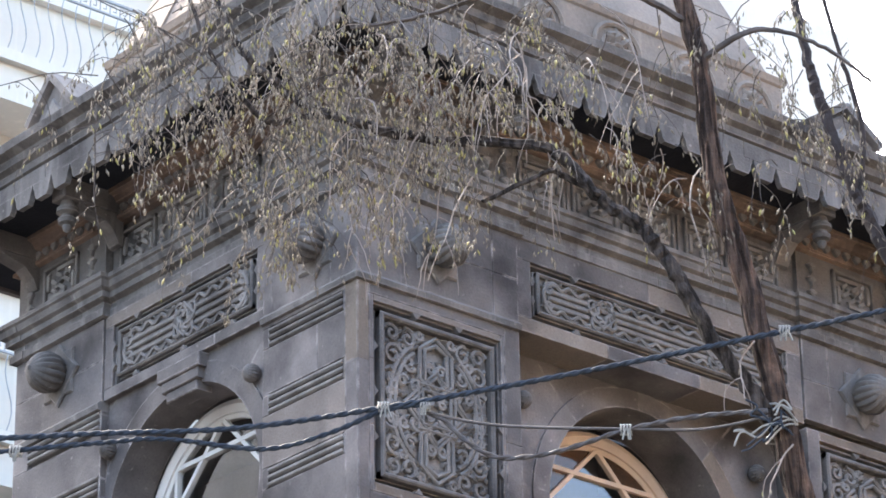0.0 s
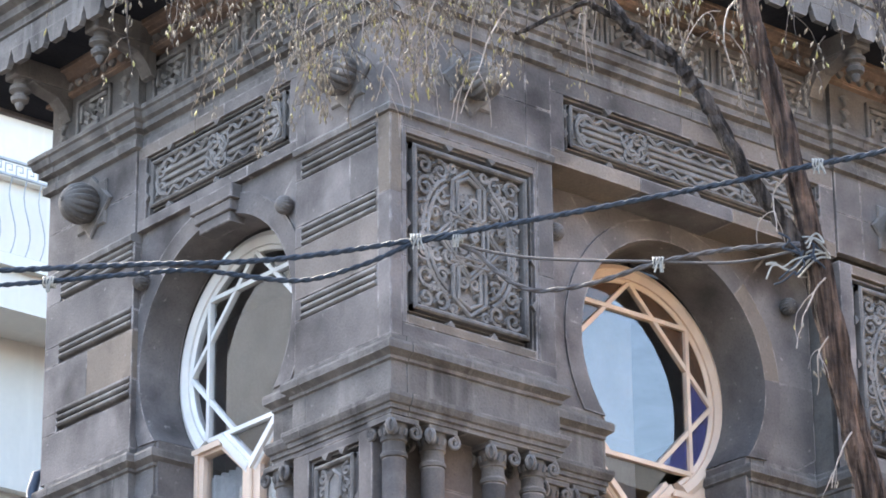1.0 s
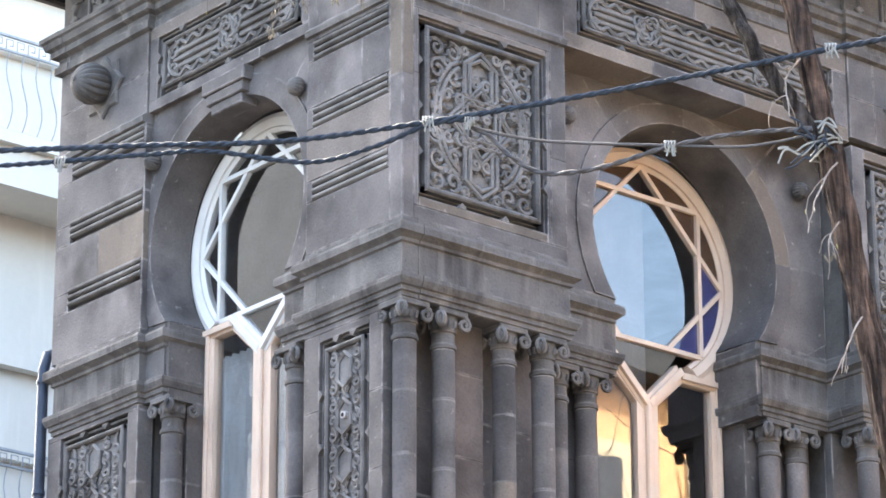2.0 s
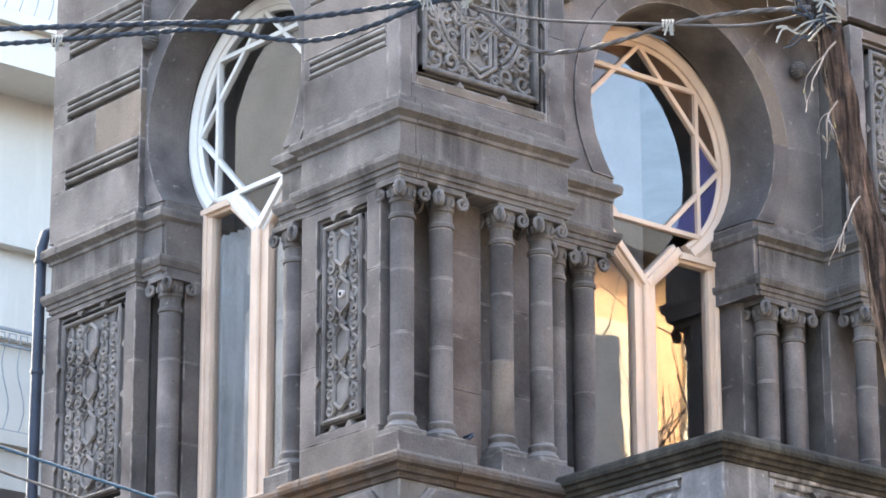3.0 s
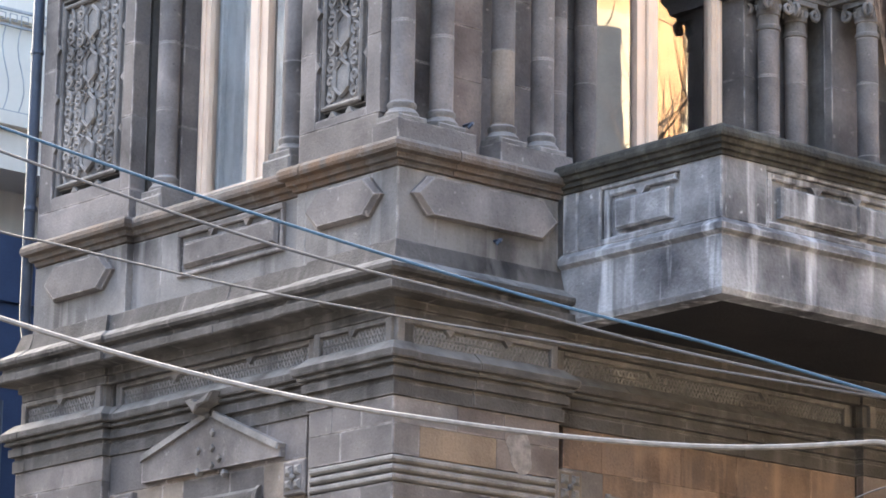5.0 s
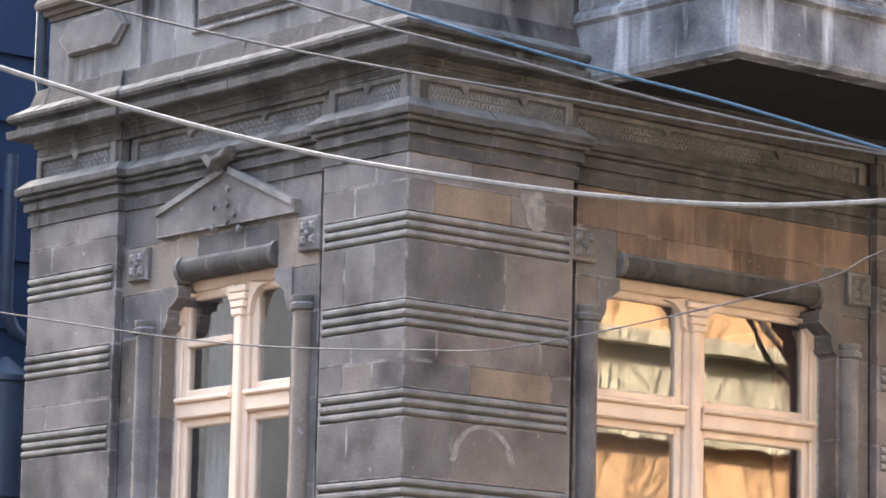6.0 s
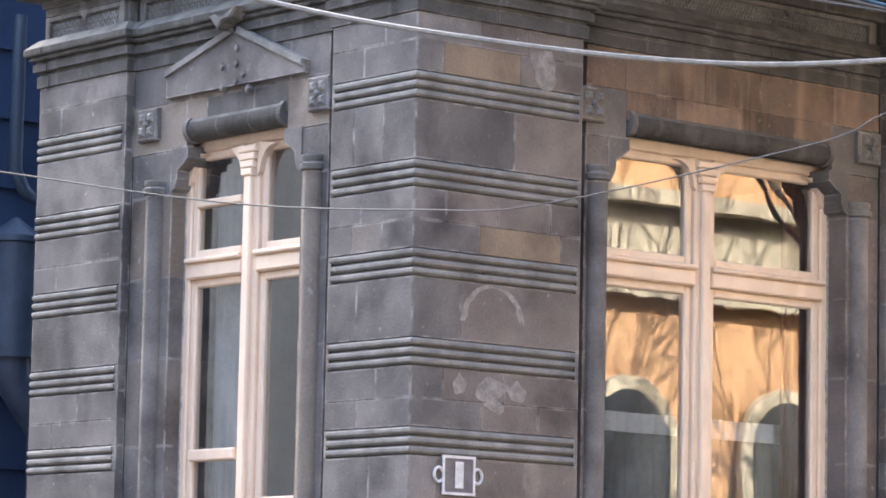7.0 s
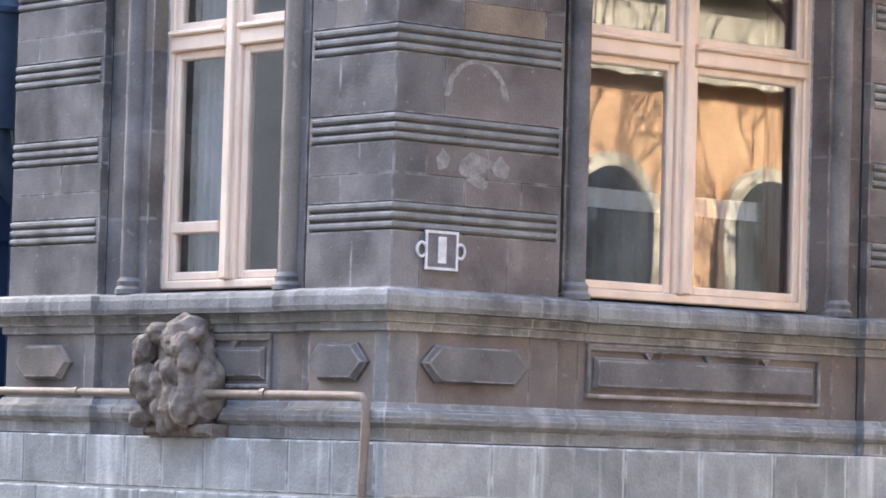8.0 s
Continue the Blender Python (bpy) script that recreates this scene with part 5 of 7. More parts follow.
def chain_panel(side, u0, u1, z0, z1, wide, label):
    th = thing("chain_panel", label, "carved panel", "tall chain panels")
    i0, i1, j0, j1 = frame_with_nibs(side, u0, u1, z0, z1, 0.0, th, 0.024, nu=2, nz=3)
    D = -0.026
    field(side, i0 - 0.03, i1 + 0.03, j0 - 0.03, j1 + 0.03, D, th)
    c, n = (i0 + i1) / 2, 4
    h = (j1 - j0) / n
    hw = 0.052
    for k in range(n):
        zc = j0 + h * (k + 0.5)
        bm = bmesh.new()
        o = [(c - hw, zc - h * 0.20), (c, zc - h * 0.37), (c + hw, zc - h * 0.20), (c + hw, zc + h * 0.20), (c, zc + h * 0.37), (c - hw, zc + h * 0.20)]
        slab(bm, side, o, D - 0.01, D + 0.018, 0.006)
        ridge(bm, side, o, D + 0.02, 0.014, True)
        if k < n - 1:
            for q in (-1, 1):
                ridge(bm, side, [(c + q * 0.022, zc + h * 0.36), (c - q * 0.022, zc + h * 0.64)], D + 0.012, 0.010)
                ridge(bm, side, [(c + q * 0.05, zc + h * 0.42), (c + q * 0.075, zc + h * 0.5), (c + q * 0.05, zc + h * 0.58)], D + 0.008, 0.009)
        part("link", bm, CARVED, th)
        for q in (-1, 1):
            bm = bmesh.new()
            cols = [(i1 - c) * 0.72] if not wide else [(i1 - c) * 0.46, (i1 - c) * 0.83]
            for ci, x in enumerate(cols):
                rr = 0.036 if not wide else 0.037
                for f, kk, a in ((0.30, 1, 1.3), (-0.02, -1, 4.6), (-0.33, 1, 1.6)):
                    zz = zc + h * (f + 0.12 * ci)
                    if not j0 + rr * 0.9 < zz < j1 - rr * 0.9:
                        continue
                    scroll_leaf(bm, side, c + q * x, zz, rr, a if q > 0 else math.pi - a, kk * q, D + 0.012, 0.011, None)
                ridge(bm, side, [(c + q * (x + 0.02 * math.sin(6.28 * t / 8)), zc - h * 0.5 + h * t / 8) for t in range(9)], D + 0.008, 0.010)
            part("scrollwork", bm, CARVED, th)
    return th


def guilloche_panel(side, u0, u1, z0, z1, knots, d, label):
    th = thing("guilloche_panel", label, "carved panel", "long frieze panels")
    i0, i1, j0, j1 = frame_with_nibs(side, u0, u1, z0, z1, d, th, 0.022, nu=3, nz=2)
    D = d - 0.028
    field(side, i0 - 0.03, i1 + 0.03, j0 - 0.03, j1 + 0.03, D, th)
    m, H = (j0 + j1) / 2, (j1 - j0) / 2
    for ku in knots:
        bm = bmesh.new()
        for g in (1.0, 0.72, 0.42):
            o = []
            for i in range(32):
                t = 2 * math.pi * i / 32
                r = g * (0.080 + 0.022 * math.cos(4 * t))
                o.append((ku + 1.15 * r * math.cos(t + g), m + r * math.sin(t + g) * min(1.2, H / 0.10)))
            ridge(bm, side, o, D + 0.018, 0.0105, True)
        ridge(bm, side, [(ku - 0.10, m), (ku, m - H * 0.85), (ku + 0.10, m), (ku, m + H * 0.85)], D + 0.022, 0.010, True)
        part("knot", bm, CARVED, th)
    stops = [i0 + 0.07] + sorted(knots) + [i1 - 0.07]
    for si, (a, b) in enumerate(zip(stops, stops[1:])):
        a2, b2 = a + (0.09 if si else 0.0), b - (0.09 if si < len(stops) - 2 else 0.0)
        for k, zz in enumerate((-0.40, 0.0, 0.40)):
            bm = bmesh.new()
            block(bm, side, a2, b2, D - 0.01, D + 0.022, m + zz * H - 0.013, m + zz * H + 0.013, 0.006)
            part("reed", bm, CARVED, th)
        bm = bmesh.new()
        n = max(8, int((b2 - a2) / 0.018))
        for q in (-1, 1):
            ridge(bm, side, [(a2 + (b2 - a2) * i / n, m + q * H * (0.76 + 0.15 * math.sin(i * 0.95 + si))) for i in range(n + 1)], D + 0.016, 0.012)
            for i in range(2, n, 3):
                lobe(bm, side, a2 + (b2 - a2) * i / n, m + q * H * 0.74, q * (0.7 + i % 2), 0.05, 0.034, D + 0.004, 0.026)
        part("scrollwork", bm, CARVED, th)
    for e, q in ((i0, 1), (i1, -1)):
        bm = bmesh.new()
        for s in (-1, 1):
            scroll_leaf(bm, side, e + q * 0.075, m + s * H * 0.5, H * 0.42, 0.5 * s, s * q, D + 0.014, 0.011, None)
            ridge(bm, side, [(e + q * (0.03 + 0.1 * (1 - math.cos(t))), m + s * H * 0.85 * math.sin(t)) for t in [math.pi / 2 * i / 8 for i in range(9)]], D + 0.018, 0.012)
        part("scrollwork", bm, CARVED, th)


arabesque_panel("R", 0.108, 0.975, 7.965, 8.965)
surround("R", 0.076, 1.0, 7.916, 9.0, 0.108, 0.975, 7.965, 8.965, wall_right)
arabesque_panel("R", 3.40, 4.28, 7.925, 8.99)
chain_panel("L", 0.26, 0.663, 6.205, 7.335, False, "narrow tall stone panel carved with linked hexagons and scrolls")
surround("L", 0.152, UL1, 6.16, 7.38, 0.26, 0.663, 6.205, 7.335, wall_left)
chain_panel("L", 2.355, 3.005, 6.235, 7.37, True, "tall stone panel carved with linked hexagons between double scrolls")
surround("L", ULB, ULE, 6.16, 7.38, 2.355, 3.005, 6.235, 7.37, wall_left)
surround_at("L", UL1 + 0.003, ULB - 0.003, 9.11, 9.62, 0.86, 2.18, 9.175, 9.545, -0.012, wall_left)
surround_at("R", UR1 + 0.003, URB - 0.003, 9.08, 9.62, 1.215, 3.17, 9.165, 9.50, -0.012, wall_right, 0.26)
guilloche_panel("L", 0.86, 2.18, 9.175, 9.545, [1.52], -0.012, "long stone panel carved with a knot, reeds and scrolling leaves")
guilloche_panel("R", 1.215, 3.17, 9.165, 9.50, [1.74, 2.63], -0.012, "long stone panel carved with two knots, reeds and scrolling leaves")


def ball(side, u, z, r, small=False):
    th = thing("ball_boss" if not small else "small_ball_boss", "fluted stone ball on a star-shaped backing plate" if not small else "small fluted stone ball on the arch wall", "stone boss", "large ball bosses" if not small else "small ball bosses")
    base = (-0.012 if not small else -(UDL if side == "L" else UDR))
    if not small:
        for a in (0, math.pi / 4):
            bm = bmesh.new()
            s = r * 1.6
            slab(bm, side, [(u + s * math.cos(math.pi / 4 + a + q * math.pi / 2), z + s * math.sin(math.pi / 4 + a + q * math.pi / 2)) for q in range(4)], -0.02, 0.016 + (0.006 if a else 0), 0.01)
            part("backing_plate", bm, TRIM, th)
        base = 0.0
    bm = bmesh.new()
    n, rows = 64, 14
    flutes = 16
    rings = []
    for j in range(rows + 1):
        t = math.pi * (0.02 + 0.90 * j / rows)
        ring = []
        for i in range(n):
            a = 2 * math.pi * i / n
            q = r * math.sin(t) * (1 - 0.13 * (0.5 - 0.5 * math.cos(flutes * a)) ** 2 * math.sin(t))
            ring.append(bm.verts.new(P(side, u + q * math.cos(a), base + r * (0.78 + 0.98 * math.cos(t)), z + q * math.sin(a))))
        rings.append(ring)
    for a, b in zip(rings, rings[1:]):
        for i in range(n):
            bm.faces.new((a[i], a[(i + 1) % n], b[(i + 1) % n], b[i]))
    bm.faces.new(rings[0]), bm.faces.new(rings[-1])
    part("fluted_ball", bm, TRIM, th, smooth=True)
    bm = bmesh.new()
    slab(bm, side, [(u + r * 0.14 * math.cos(q), z + r * 0.14 * math.sin(q)) for q in [math.pi / 4 * i for i in range(8)]], base + r * 1.68, base + r * 1.82, r * 0.05)
    part("tip", bm, TRIM, th)


for s, u, z in (("L", 0.34, 9.365), ("L", 2.68, 9.40), ("R", 0.54, 9.363), ("R", 3.765, 9.35)):
    ball(s, u, z, 0.122)
for s, u, z in (("L", 0.90, 8.83), ("L", 2.2, 8.80), ("R", 1.33, 8.80), ("R", 3.10, 8.80)):
    ball(s, u, z, 0.052, True)

# keystone brackets under the spandrels
for s, c, d, w in (("L", LC - 0.03, -0.012, wall_left),):
    for k, (hw, z0, z1, dd) in enumerate(((0.19, 9.02, 9.10, 0.035), (0.165, 8.96, 9.02, 0.02), (0.14, 8.90, 8.96, 0.005))):
        bm = bmesh.new()
        block(bm, s, c - hw, c + hw, d - 0.1, d + dd, z0, z1, 0.006)
        part("keystone", bm, STONE, w)

# pediment slab over the left street window
bm = bmesh.new()
slab(bm, "L", [(2.08, 4.55), (0.90, 4.55), (0.90, 4.60), (1.44, 4.83), (1.52, 4.83), (2.08, 4.67)], -DL - 0.02, -DL + 0.034, 0.006)
part("pediment", bm, STONE, wall_left)
for q, r in (((0.90, 4.60), (1.46, 4.835)), ((1.50, 4.835), (2.08, 4.675))):
    bm = bmesh.new()
    bar(bm, "L", q, r, 0.034, -DL - 0.01, -DL + 0.052)
    part("pediment_edge", bm, CARVED, wall_left)
bm = bmesh.new()
slab(bm, "L", [(1.60, 4.91), (1.55, 4.915), (1.52, 4.895), (1.47, 4.895), (1.36, 4.935), (1.41, 4.885), (1.49, 4.865), (1.52, 4.83), (1.56, 4.87)], -0.02, 0.075, 0.010)
part("pediment_finial", bm, CARVED, wall_left)
for u, z in ((1.46, 4.74), (1.46, 4.66), (1.46, 4.57), (1.58, 4.66), (1.40, 4.60), (1.58, 4.55), (1.36, 4.52)):
    bm = bmesh.new()
    slab(bm, "L", [(u - 0.02, z), (u, z - 0.022), (u + 0.02, z), (u, z + 0.022)], -DL + 0.01, -DL + 0.048, 0.006)
    part("pediment_nib", bm, CARVED, wall_left)

# ---- braided frieze between the storeys ----
def braid(side, u0, u1, d, w):
    th = thing("braided_frieze", "narrow sunk stone frieze carved with a fine braid", "frieze", "braided frieze strips")
    for a, b, c, e in ((u0, u1, 5.094, 5.120), (u0, u1, 4.97, 4.994), (u0 - 0.045, u0, 4.97, 5.12), (u1, u1 + 0.045, 4.97, 5.12)):
        bm = bmesh.new()
        block(bm, side, a, b, d - 0.06, d + 0.004, c, e, 0.004)
        part("fillet", bm, TRIM, th)
    n = int((u1 - u0) / 0.012)
    bm = bmesh.new()
    for row in (5.023, 5.065):
        for ph in (0.0, math.pi):
            ridge(bm, side, [(u0 + (u1 - u0) * i / n, row + 0.019 * math.sin(i * 1.55 + ph)) for i in range(n + 1)], d - 0.024 + 0.001 * ph, 0.0068, n=4)
    part("braid", bm, CARVED, th)
    m = (u0 + u1) / 2
    for q in ((m,) if u1 - u0 < 0.7 else (u0 + (u1 - u0) * 0.3, u0 + (u1 - u0) * 0.7)):
        bm = bmesh.new()
        slab(bm, side, [(q - 0.03, 5.095), (q, 5.062), (q + 0.03, 5.095)], d - 0.05, d + 0.006)
        part("nib", bm, TRIM, th)


braid("L", 0.07, 0.58, 0, wall_left)
braid("L", 0.73, 2.33, -DL, wall_left)
braid("L", 2.50, 3.16, 0, wall_left)
braid("R", 0.06, 1.0, 0, wall_right)
braid("R", 1.14, 3.16, -DR, wall_right)
braid("R", 3.34, 5.1, 0, wall_right)


# ---- lattice frieze under the main cornice ----
def lattice(side, u0, u1, z0, z1, d):
    th = thing("lattice_panel", "small square stone panel with an angular lattice", "carved panel", "lattice panels")
    for a, b, c, e in ((u0, u1, z1 - 0.02, z1), (u0, u1, z0, z0 + 0.02), (u0, u0 + 0.02, z0, z1), (u1 - 0.02, u1, z0, z1)):
        bm = bmesh.new()
        block(bm, side, a, b, d - 0.02, d + 0.022, c, e, 0.005)
        part("rim", bm, TRIM, th)
    c, m, w, h = (u0 + u1) / 2, (z0 + z1) / 2, (u1 - u0) / 2 - 0.045, (z1 - z0) / 2 - 0.045
    segs = [((-1, 1), (0.35, 1)), ((1, 1), (1, -0.35)), ((1, -1), (-0.35, -1)), ((-1, -1), (-1, 0.35)), ((-0.75, -0.35), (0.35, 0.75)), ((-0.35, -0.75), (0.75, 0.35)), ((-0.75, 0.35), (-0.35, 0.75)), ((0.35, -0.75), (0.75, -0.35)),
            ((-0.45, 0.45), (0.1, -0.1)), ((-0.1, 0.1), (0.45, -0.45))]
    for a, b in segs:
        bm = bmesh.new()
        bar(bm, side, (c + a[0] * w, m + a[1] * h), (c + b[0] * w, m + b[1] * h), 0.026, d - 0.01, d + 0.018)
        part("lattice_bar", bm, CARVED, th)


def drop_strip(side, u, z0, z1, d):
    th = thing("drop_ornament", "hanging stone drop carved on a narrow pilaster strip", "carved ornament", "frieze drops")
    for k in range(3):
        z = z1 - 0.05 - k * 0.085
        bm = bmesh.new()
        slab(bm, side, [(u - 0.04, z), (u - 0.012, z - 0.02), (u, z - 0.055), (u + 0.012, z - 0.02), (u + 0.04, z), (u + 0.012, z + 0.02), (u - 0.012, z + 0.02)], d - 0.01, d + 0.025, 0.008)
        part("leaf", bm, CARVED, th)


ZF0, ZF1 = 9.875, 10.125
for s, us, d in (("L", (2.52, ), 0), ("L", (0.88, 1.36, 1.83), -UDL), ("R", (1.15, 1.545, 1.985, 2.405, 2.815), -0.03), ("R", (3.58, 4.2), 0), ("L", (0.30,), 0), ("R", (0.42,), 0)):
    for u in us:
        lattice(s, u, u + 0.34, ZF0, ZF1, d)
for s, us, d in (("L", (2.38, 3.0, 0.12, 0.72), 0), ("R", (0.12, 0.30, 0.90, 1.03, 3.40, 4.05), 0), ("L", (1.29, 1.77), -UDL), ("R", (1.52, 1.935, 2.365, 2.785), -0.03)):
    for u in us:
        if s == "R" and 1.5 < u < 3:
            bm = bmesh.new()
            block(bm, s, u - 0.014, u + 0.014, d - 0.02, d + 0.012, ZF0, ZF1, 0.004)
            part("frieze_strip", bm, TRIM, wall_right)
        else:
            drop_strip(s, u, ZF0, ZF1 + 0.02, d)

# ---- main cornice ----
TOP = [(2.5, ULE), (0, ULE), (0, 0), (URE, 0)]
moulding("bed_trim", "small stone bed moulding under the cornice", [(0.0, 10.17), (0.03, 10.18), (0.03, 10.20), (0.015, 10.205), (0.015, 10.255), (0.05, 10.27), (0.07, 10.30), (0.10, 10.31), (0.10, 10.34)], TOP, STONE_WARM, 0.1)
moulding("main_cornice", "broad projecting stone cornice with stepped mouldings",
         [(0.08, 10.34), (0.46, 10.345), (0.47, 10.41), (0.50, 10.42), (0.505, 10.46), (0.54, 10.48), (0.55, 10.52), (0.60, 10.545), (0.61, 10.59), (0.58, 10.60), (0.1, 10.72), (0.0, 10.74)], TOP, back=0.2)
cornice = MOULDINGS[-1]
# extra dark sheet, painted shade over the cornice underside
moulding("soffit_shade_sheet", "near-black sheet under the main cornice, shade put into its colour", [(0.12, 10.326), (0.456, 10.328), (0.456, 10.339), (0.12, 10.339)], TOP, SOFFIT_SHADE, -0.11)
for side, a, b in (("L", -0.46, ULE + 0.44), ("R", -0.46, URE)):
    n = int((b - a) / 0.182)
    for k in range(n):
        u0 = a + (b - a) * k / n + 0.004
        u1 = a + (b - a) * (k + 1) / n - 0.004
        w = u1 - u0
        bm = bmesh.new()
        slab(bm, side, [(u0, 10.312), (u0 + w * 0.02, 10.285), (u0 + w * 0.09, 10.262), (u0 + w * 0.13, 10.228), (u0 + w * 0.22, 10.205), (u0 + w * 0.78, 10.205), (u0 + w * 0.87, 10.228), (u0 + w * 0.91, 10.262), (u0 + w * 0.98, 10.285), (u1, 10.312)], 0.458, 0.494)
        part("lambrequin_tooth", bm, TRIM, cornice)
moulding("corona_fascia", "weathered stone fascia above the scalloped edge", [(0.462, 10.304), (0.494, 10.306), (0.494, 10.40), (0.462, 10.42)], TOP, back=-0.455)
# dentil leaves under the bed moulding
for side, a, b in (("L", 0.05, ULE), ("R", 0.05, URE)):
    n = int((b - a) / 0.085)
    for k in range(n):
        u = a + (b - a) * (k + 0.5) / n
        bm = bmesh.new()
        slab(bm, side, [(u - 0.025, 10.255), (u - 0.03, 10.235), (u, 10.205), (u + 0.03, 10.235), (u + 0.025, 10.255)], 0.005, 0.04, 0.006)
        part("leaf_dentil", bm, CARVED, cornice)


def console(side, u, label):
    th = thing("cornice_console", label, "console", "cornice consoles")
    bm = bmesh.new()
    block(bm, side, u - 0.065, u + 0.065, -0.03, 0.40, 10.21, 10.338, 0.01)
    part("beam", bm, TRIM, th)
    bm = bmesh.new()
    prof = [(0.0, 10.02), (0.03, 10.03), (0.06, 10.09), (0.12, 10.15), (0.24, 10.18), (0.30, 10.21), (0.0, 10.21)]
    v0 = [bm.verts.new(P(side, u - 0.05, d - 0.02, z)) for d, z in prof]
    v1 = [bm.verts.new(P(side, u + 0.05, d - 0.02, z)) for d, z in prof]
    bm.faces.new(v0), bm.faces.new(v1)
    for i in range(len(prof)):
        j = (i + 1) % len(prof)
        bm.faces.new((v0[i], v0[j], v1[j], v1[i]))
    part("corbel", bm, TRIM, th)
    c = P(side, u, 0.33, 0)
    bm = bmesh.new()
    lathe(bm, (c.x, c.y), [(0.04, 10.215), (0.045, 10.18), (0.062, 10.165), (0.065, 10.14), (0.036, 10.125), (0.034, 10.115), (0.055, 10.10), (0.05, 10.075), (0.025, 10.062), (0.028, 10.05), (0.02, 10.03), (0.006, 10.018)], 18)
    part("pendant", bm, TRIM, th, smooth=True)


for s, u in (("L", 2.98), ("L", 2.17), ("L", 0.06), ("R", 0.06), ("R", 0.86), ("R", 3.16), ("R", 4.1)):
    console(s, u, "stone cornice console with a turned pendant")

# ---- attic and roof ----
roof = thing("tower_roof", "steep beige stone roof behind a carved attic", "roof", at=(0.5, 0.5, 10.7))
roof.location = (0, 0, 0)
moulding("attic_trim", "low stone attic course above the cornice", [(-0.02, 10.7), (-0.02, 10.80), (0.03, 10.82), (0.03, 10.87), (-0.03, 10.89), (-0.03, 11.28), (-0.015, 11.29), (0.0, 11.33), (-0.09, 11.36)], [(1.6, 2.44), (0.06, 2.44), (0.06, 0.06), (3.38, 0.06), (3.38, 1.6)], ROOF, 0.3)
LV = [(11.3, 0.12), (11.75, 0.28), (12.3, 0.48), (12.9, 0.74), (13.4, 1.02)]
for face in range(4):
    for (z0, i0), (z1, i1) in zip(LV, LV[1:]):
        a0 = [(i0, i0), (3.44 - i0, i0), (3.44 - i0, 2.50 - i0), (i0, 2.50 - i0)]
        a1 = [(i1, i1), (3.44 - i1, i1), (3.44 - i1, 2.50 - i1), (i1, 2.50 - i1)]
        n = 6
        for k in range(n):
            p = lambda q, f: tuple(q[face][j] + (q[(face + 1) % 4][j] - q[face][j]) * f for j in (0, 1))
            b0, b1, t0, t1 = p(a0, k / n), p(a0, (k + 1) / n), p(a1, k / n), p(a1, (k + 1) / n)
            bm = bmesh.new()
            pts = [Vector((*b0, z0)), Vector((*b1, z0)), Vector((*t1, z1 - 0.004)), Vector((*t0, z1 - 0.004))]
            mid = sum(pts, Vector()) / 4
            pts = [mid + (q - mid) * 0.992 for q in pts]
            nrm = (pts[1] - pts[0]).cross(pts[3] - pts[0]).normalized()
            if nrm.dot(mid - Vector((1.72, 1.25, mid.z))) < 0:
                nrm = -nrm
            hexa(bm, [q - nrm * 0.08 for q in pts] + [q + nrm * (0.012 * ((k + face) % 2)) for q in pts])
            part("roof_slab", bm, ROOF, roof)
bm = bmesh.new()
hexa(bm, [(x, y, 10.6) for x, y in ((0.24, 0.24), (3.2, 0.24), (3.2, 2.26), (0.24, 2.26))] + [(x, y, 13.38) for x, y in ((1.1, 1.1), (2.3, 1.1), (2.3, 1.4), (1.1, 1.4))])
part("roof_core", bm, DEEP, roof)
for side, u, z, r in (("R", 0.80, 11.09, 0.18), ("R", 1.40, 11.09, 0.18), ("R", 2.0, 11.09, 0.18), ("R", 2.60, 11.09, 0.18), ("R", 3.1, 11.09, 0.15), ("L", 0.5, 11.09, 0.18), ("L", 1.1, 11.09, 0.18), ("L", 1.7, 11.09, 0.18)):
    bm = bmesh.new()
    for k in range(3):
        ridge(bm, side, [(u + (r - 0.07 * k) * math.cos(t), z + (r - 0.07 * k) * 0.9 * math.sin(t)) for t in [2 * math.pi * i / 24 for i in range(24)]], -0.085 if z < 11.5 else -0.50, 0.018, True)
    for k in range(8):
        lobe(bm, side, u, z, k * math.pi / 4, r * 0.9, 0.08, -0.095 if z < 11.5 else -0.52, 0.05)
    part("roof_rosette", bm, ROOF, roof)


def acroterion(side, u, h, top):
    th = thing("acroterion", "small gabled stone finial standing on the cornice", "finial", "cornice finials")
    bm = bmesh.new()
    slab(bm, side, [(u - h, 10.62), (u + h, 10.62), (u + h, 10.80), (u, top), (u - h, 10.80)], 0.14, 0.36, 0.02)
    part("gable", bm, TRIM, th)
    for q in (-1, 1):
        bm = bmesh.new()
        bar(bm, side, (u + q * (h + 0.03), 10.80), (u, top + 0.03), 0.045, 0.12, 0.40)
        part("coping", bm, TRIM, th)
    bm = bmesh.new()
    slab(bm, side, [(u - h * 0.55, 10.68), (u + h * 0.55, 10.68), (u + h * 0.55, 10.78), (u, top - 0.11), (u - h * 0.55, 10.78)], 0.35, 0.375, 0.01)
    part("raised_face", bm, CARVED, th)


acroterion("L", 2.30, 0.20, 11.02)
acroterion("R", 3.38, 0.26, 10.96)

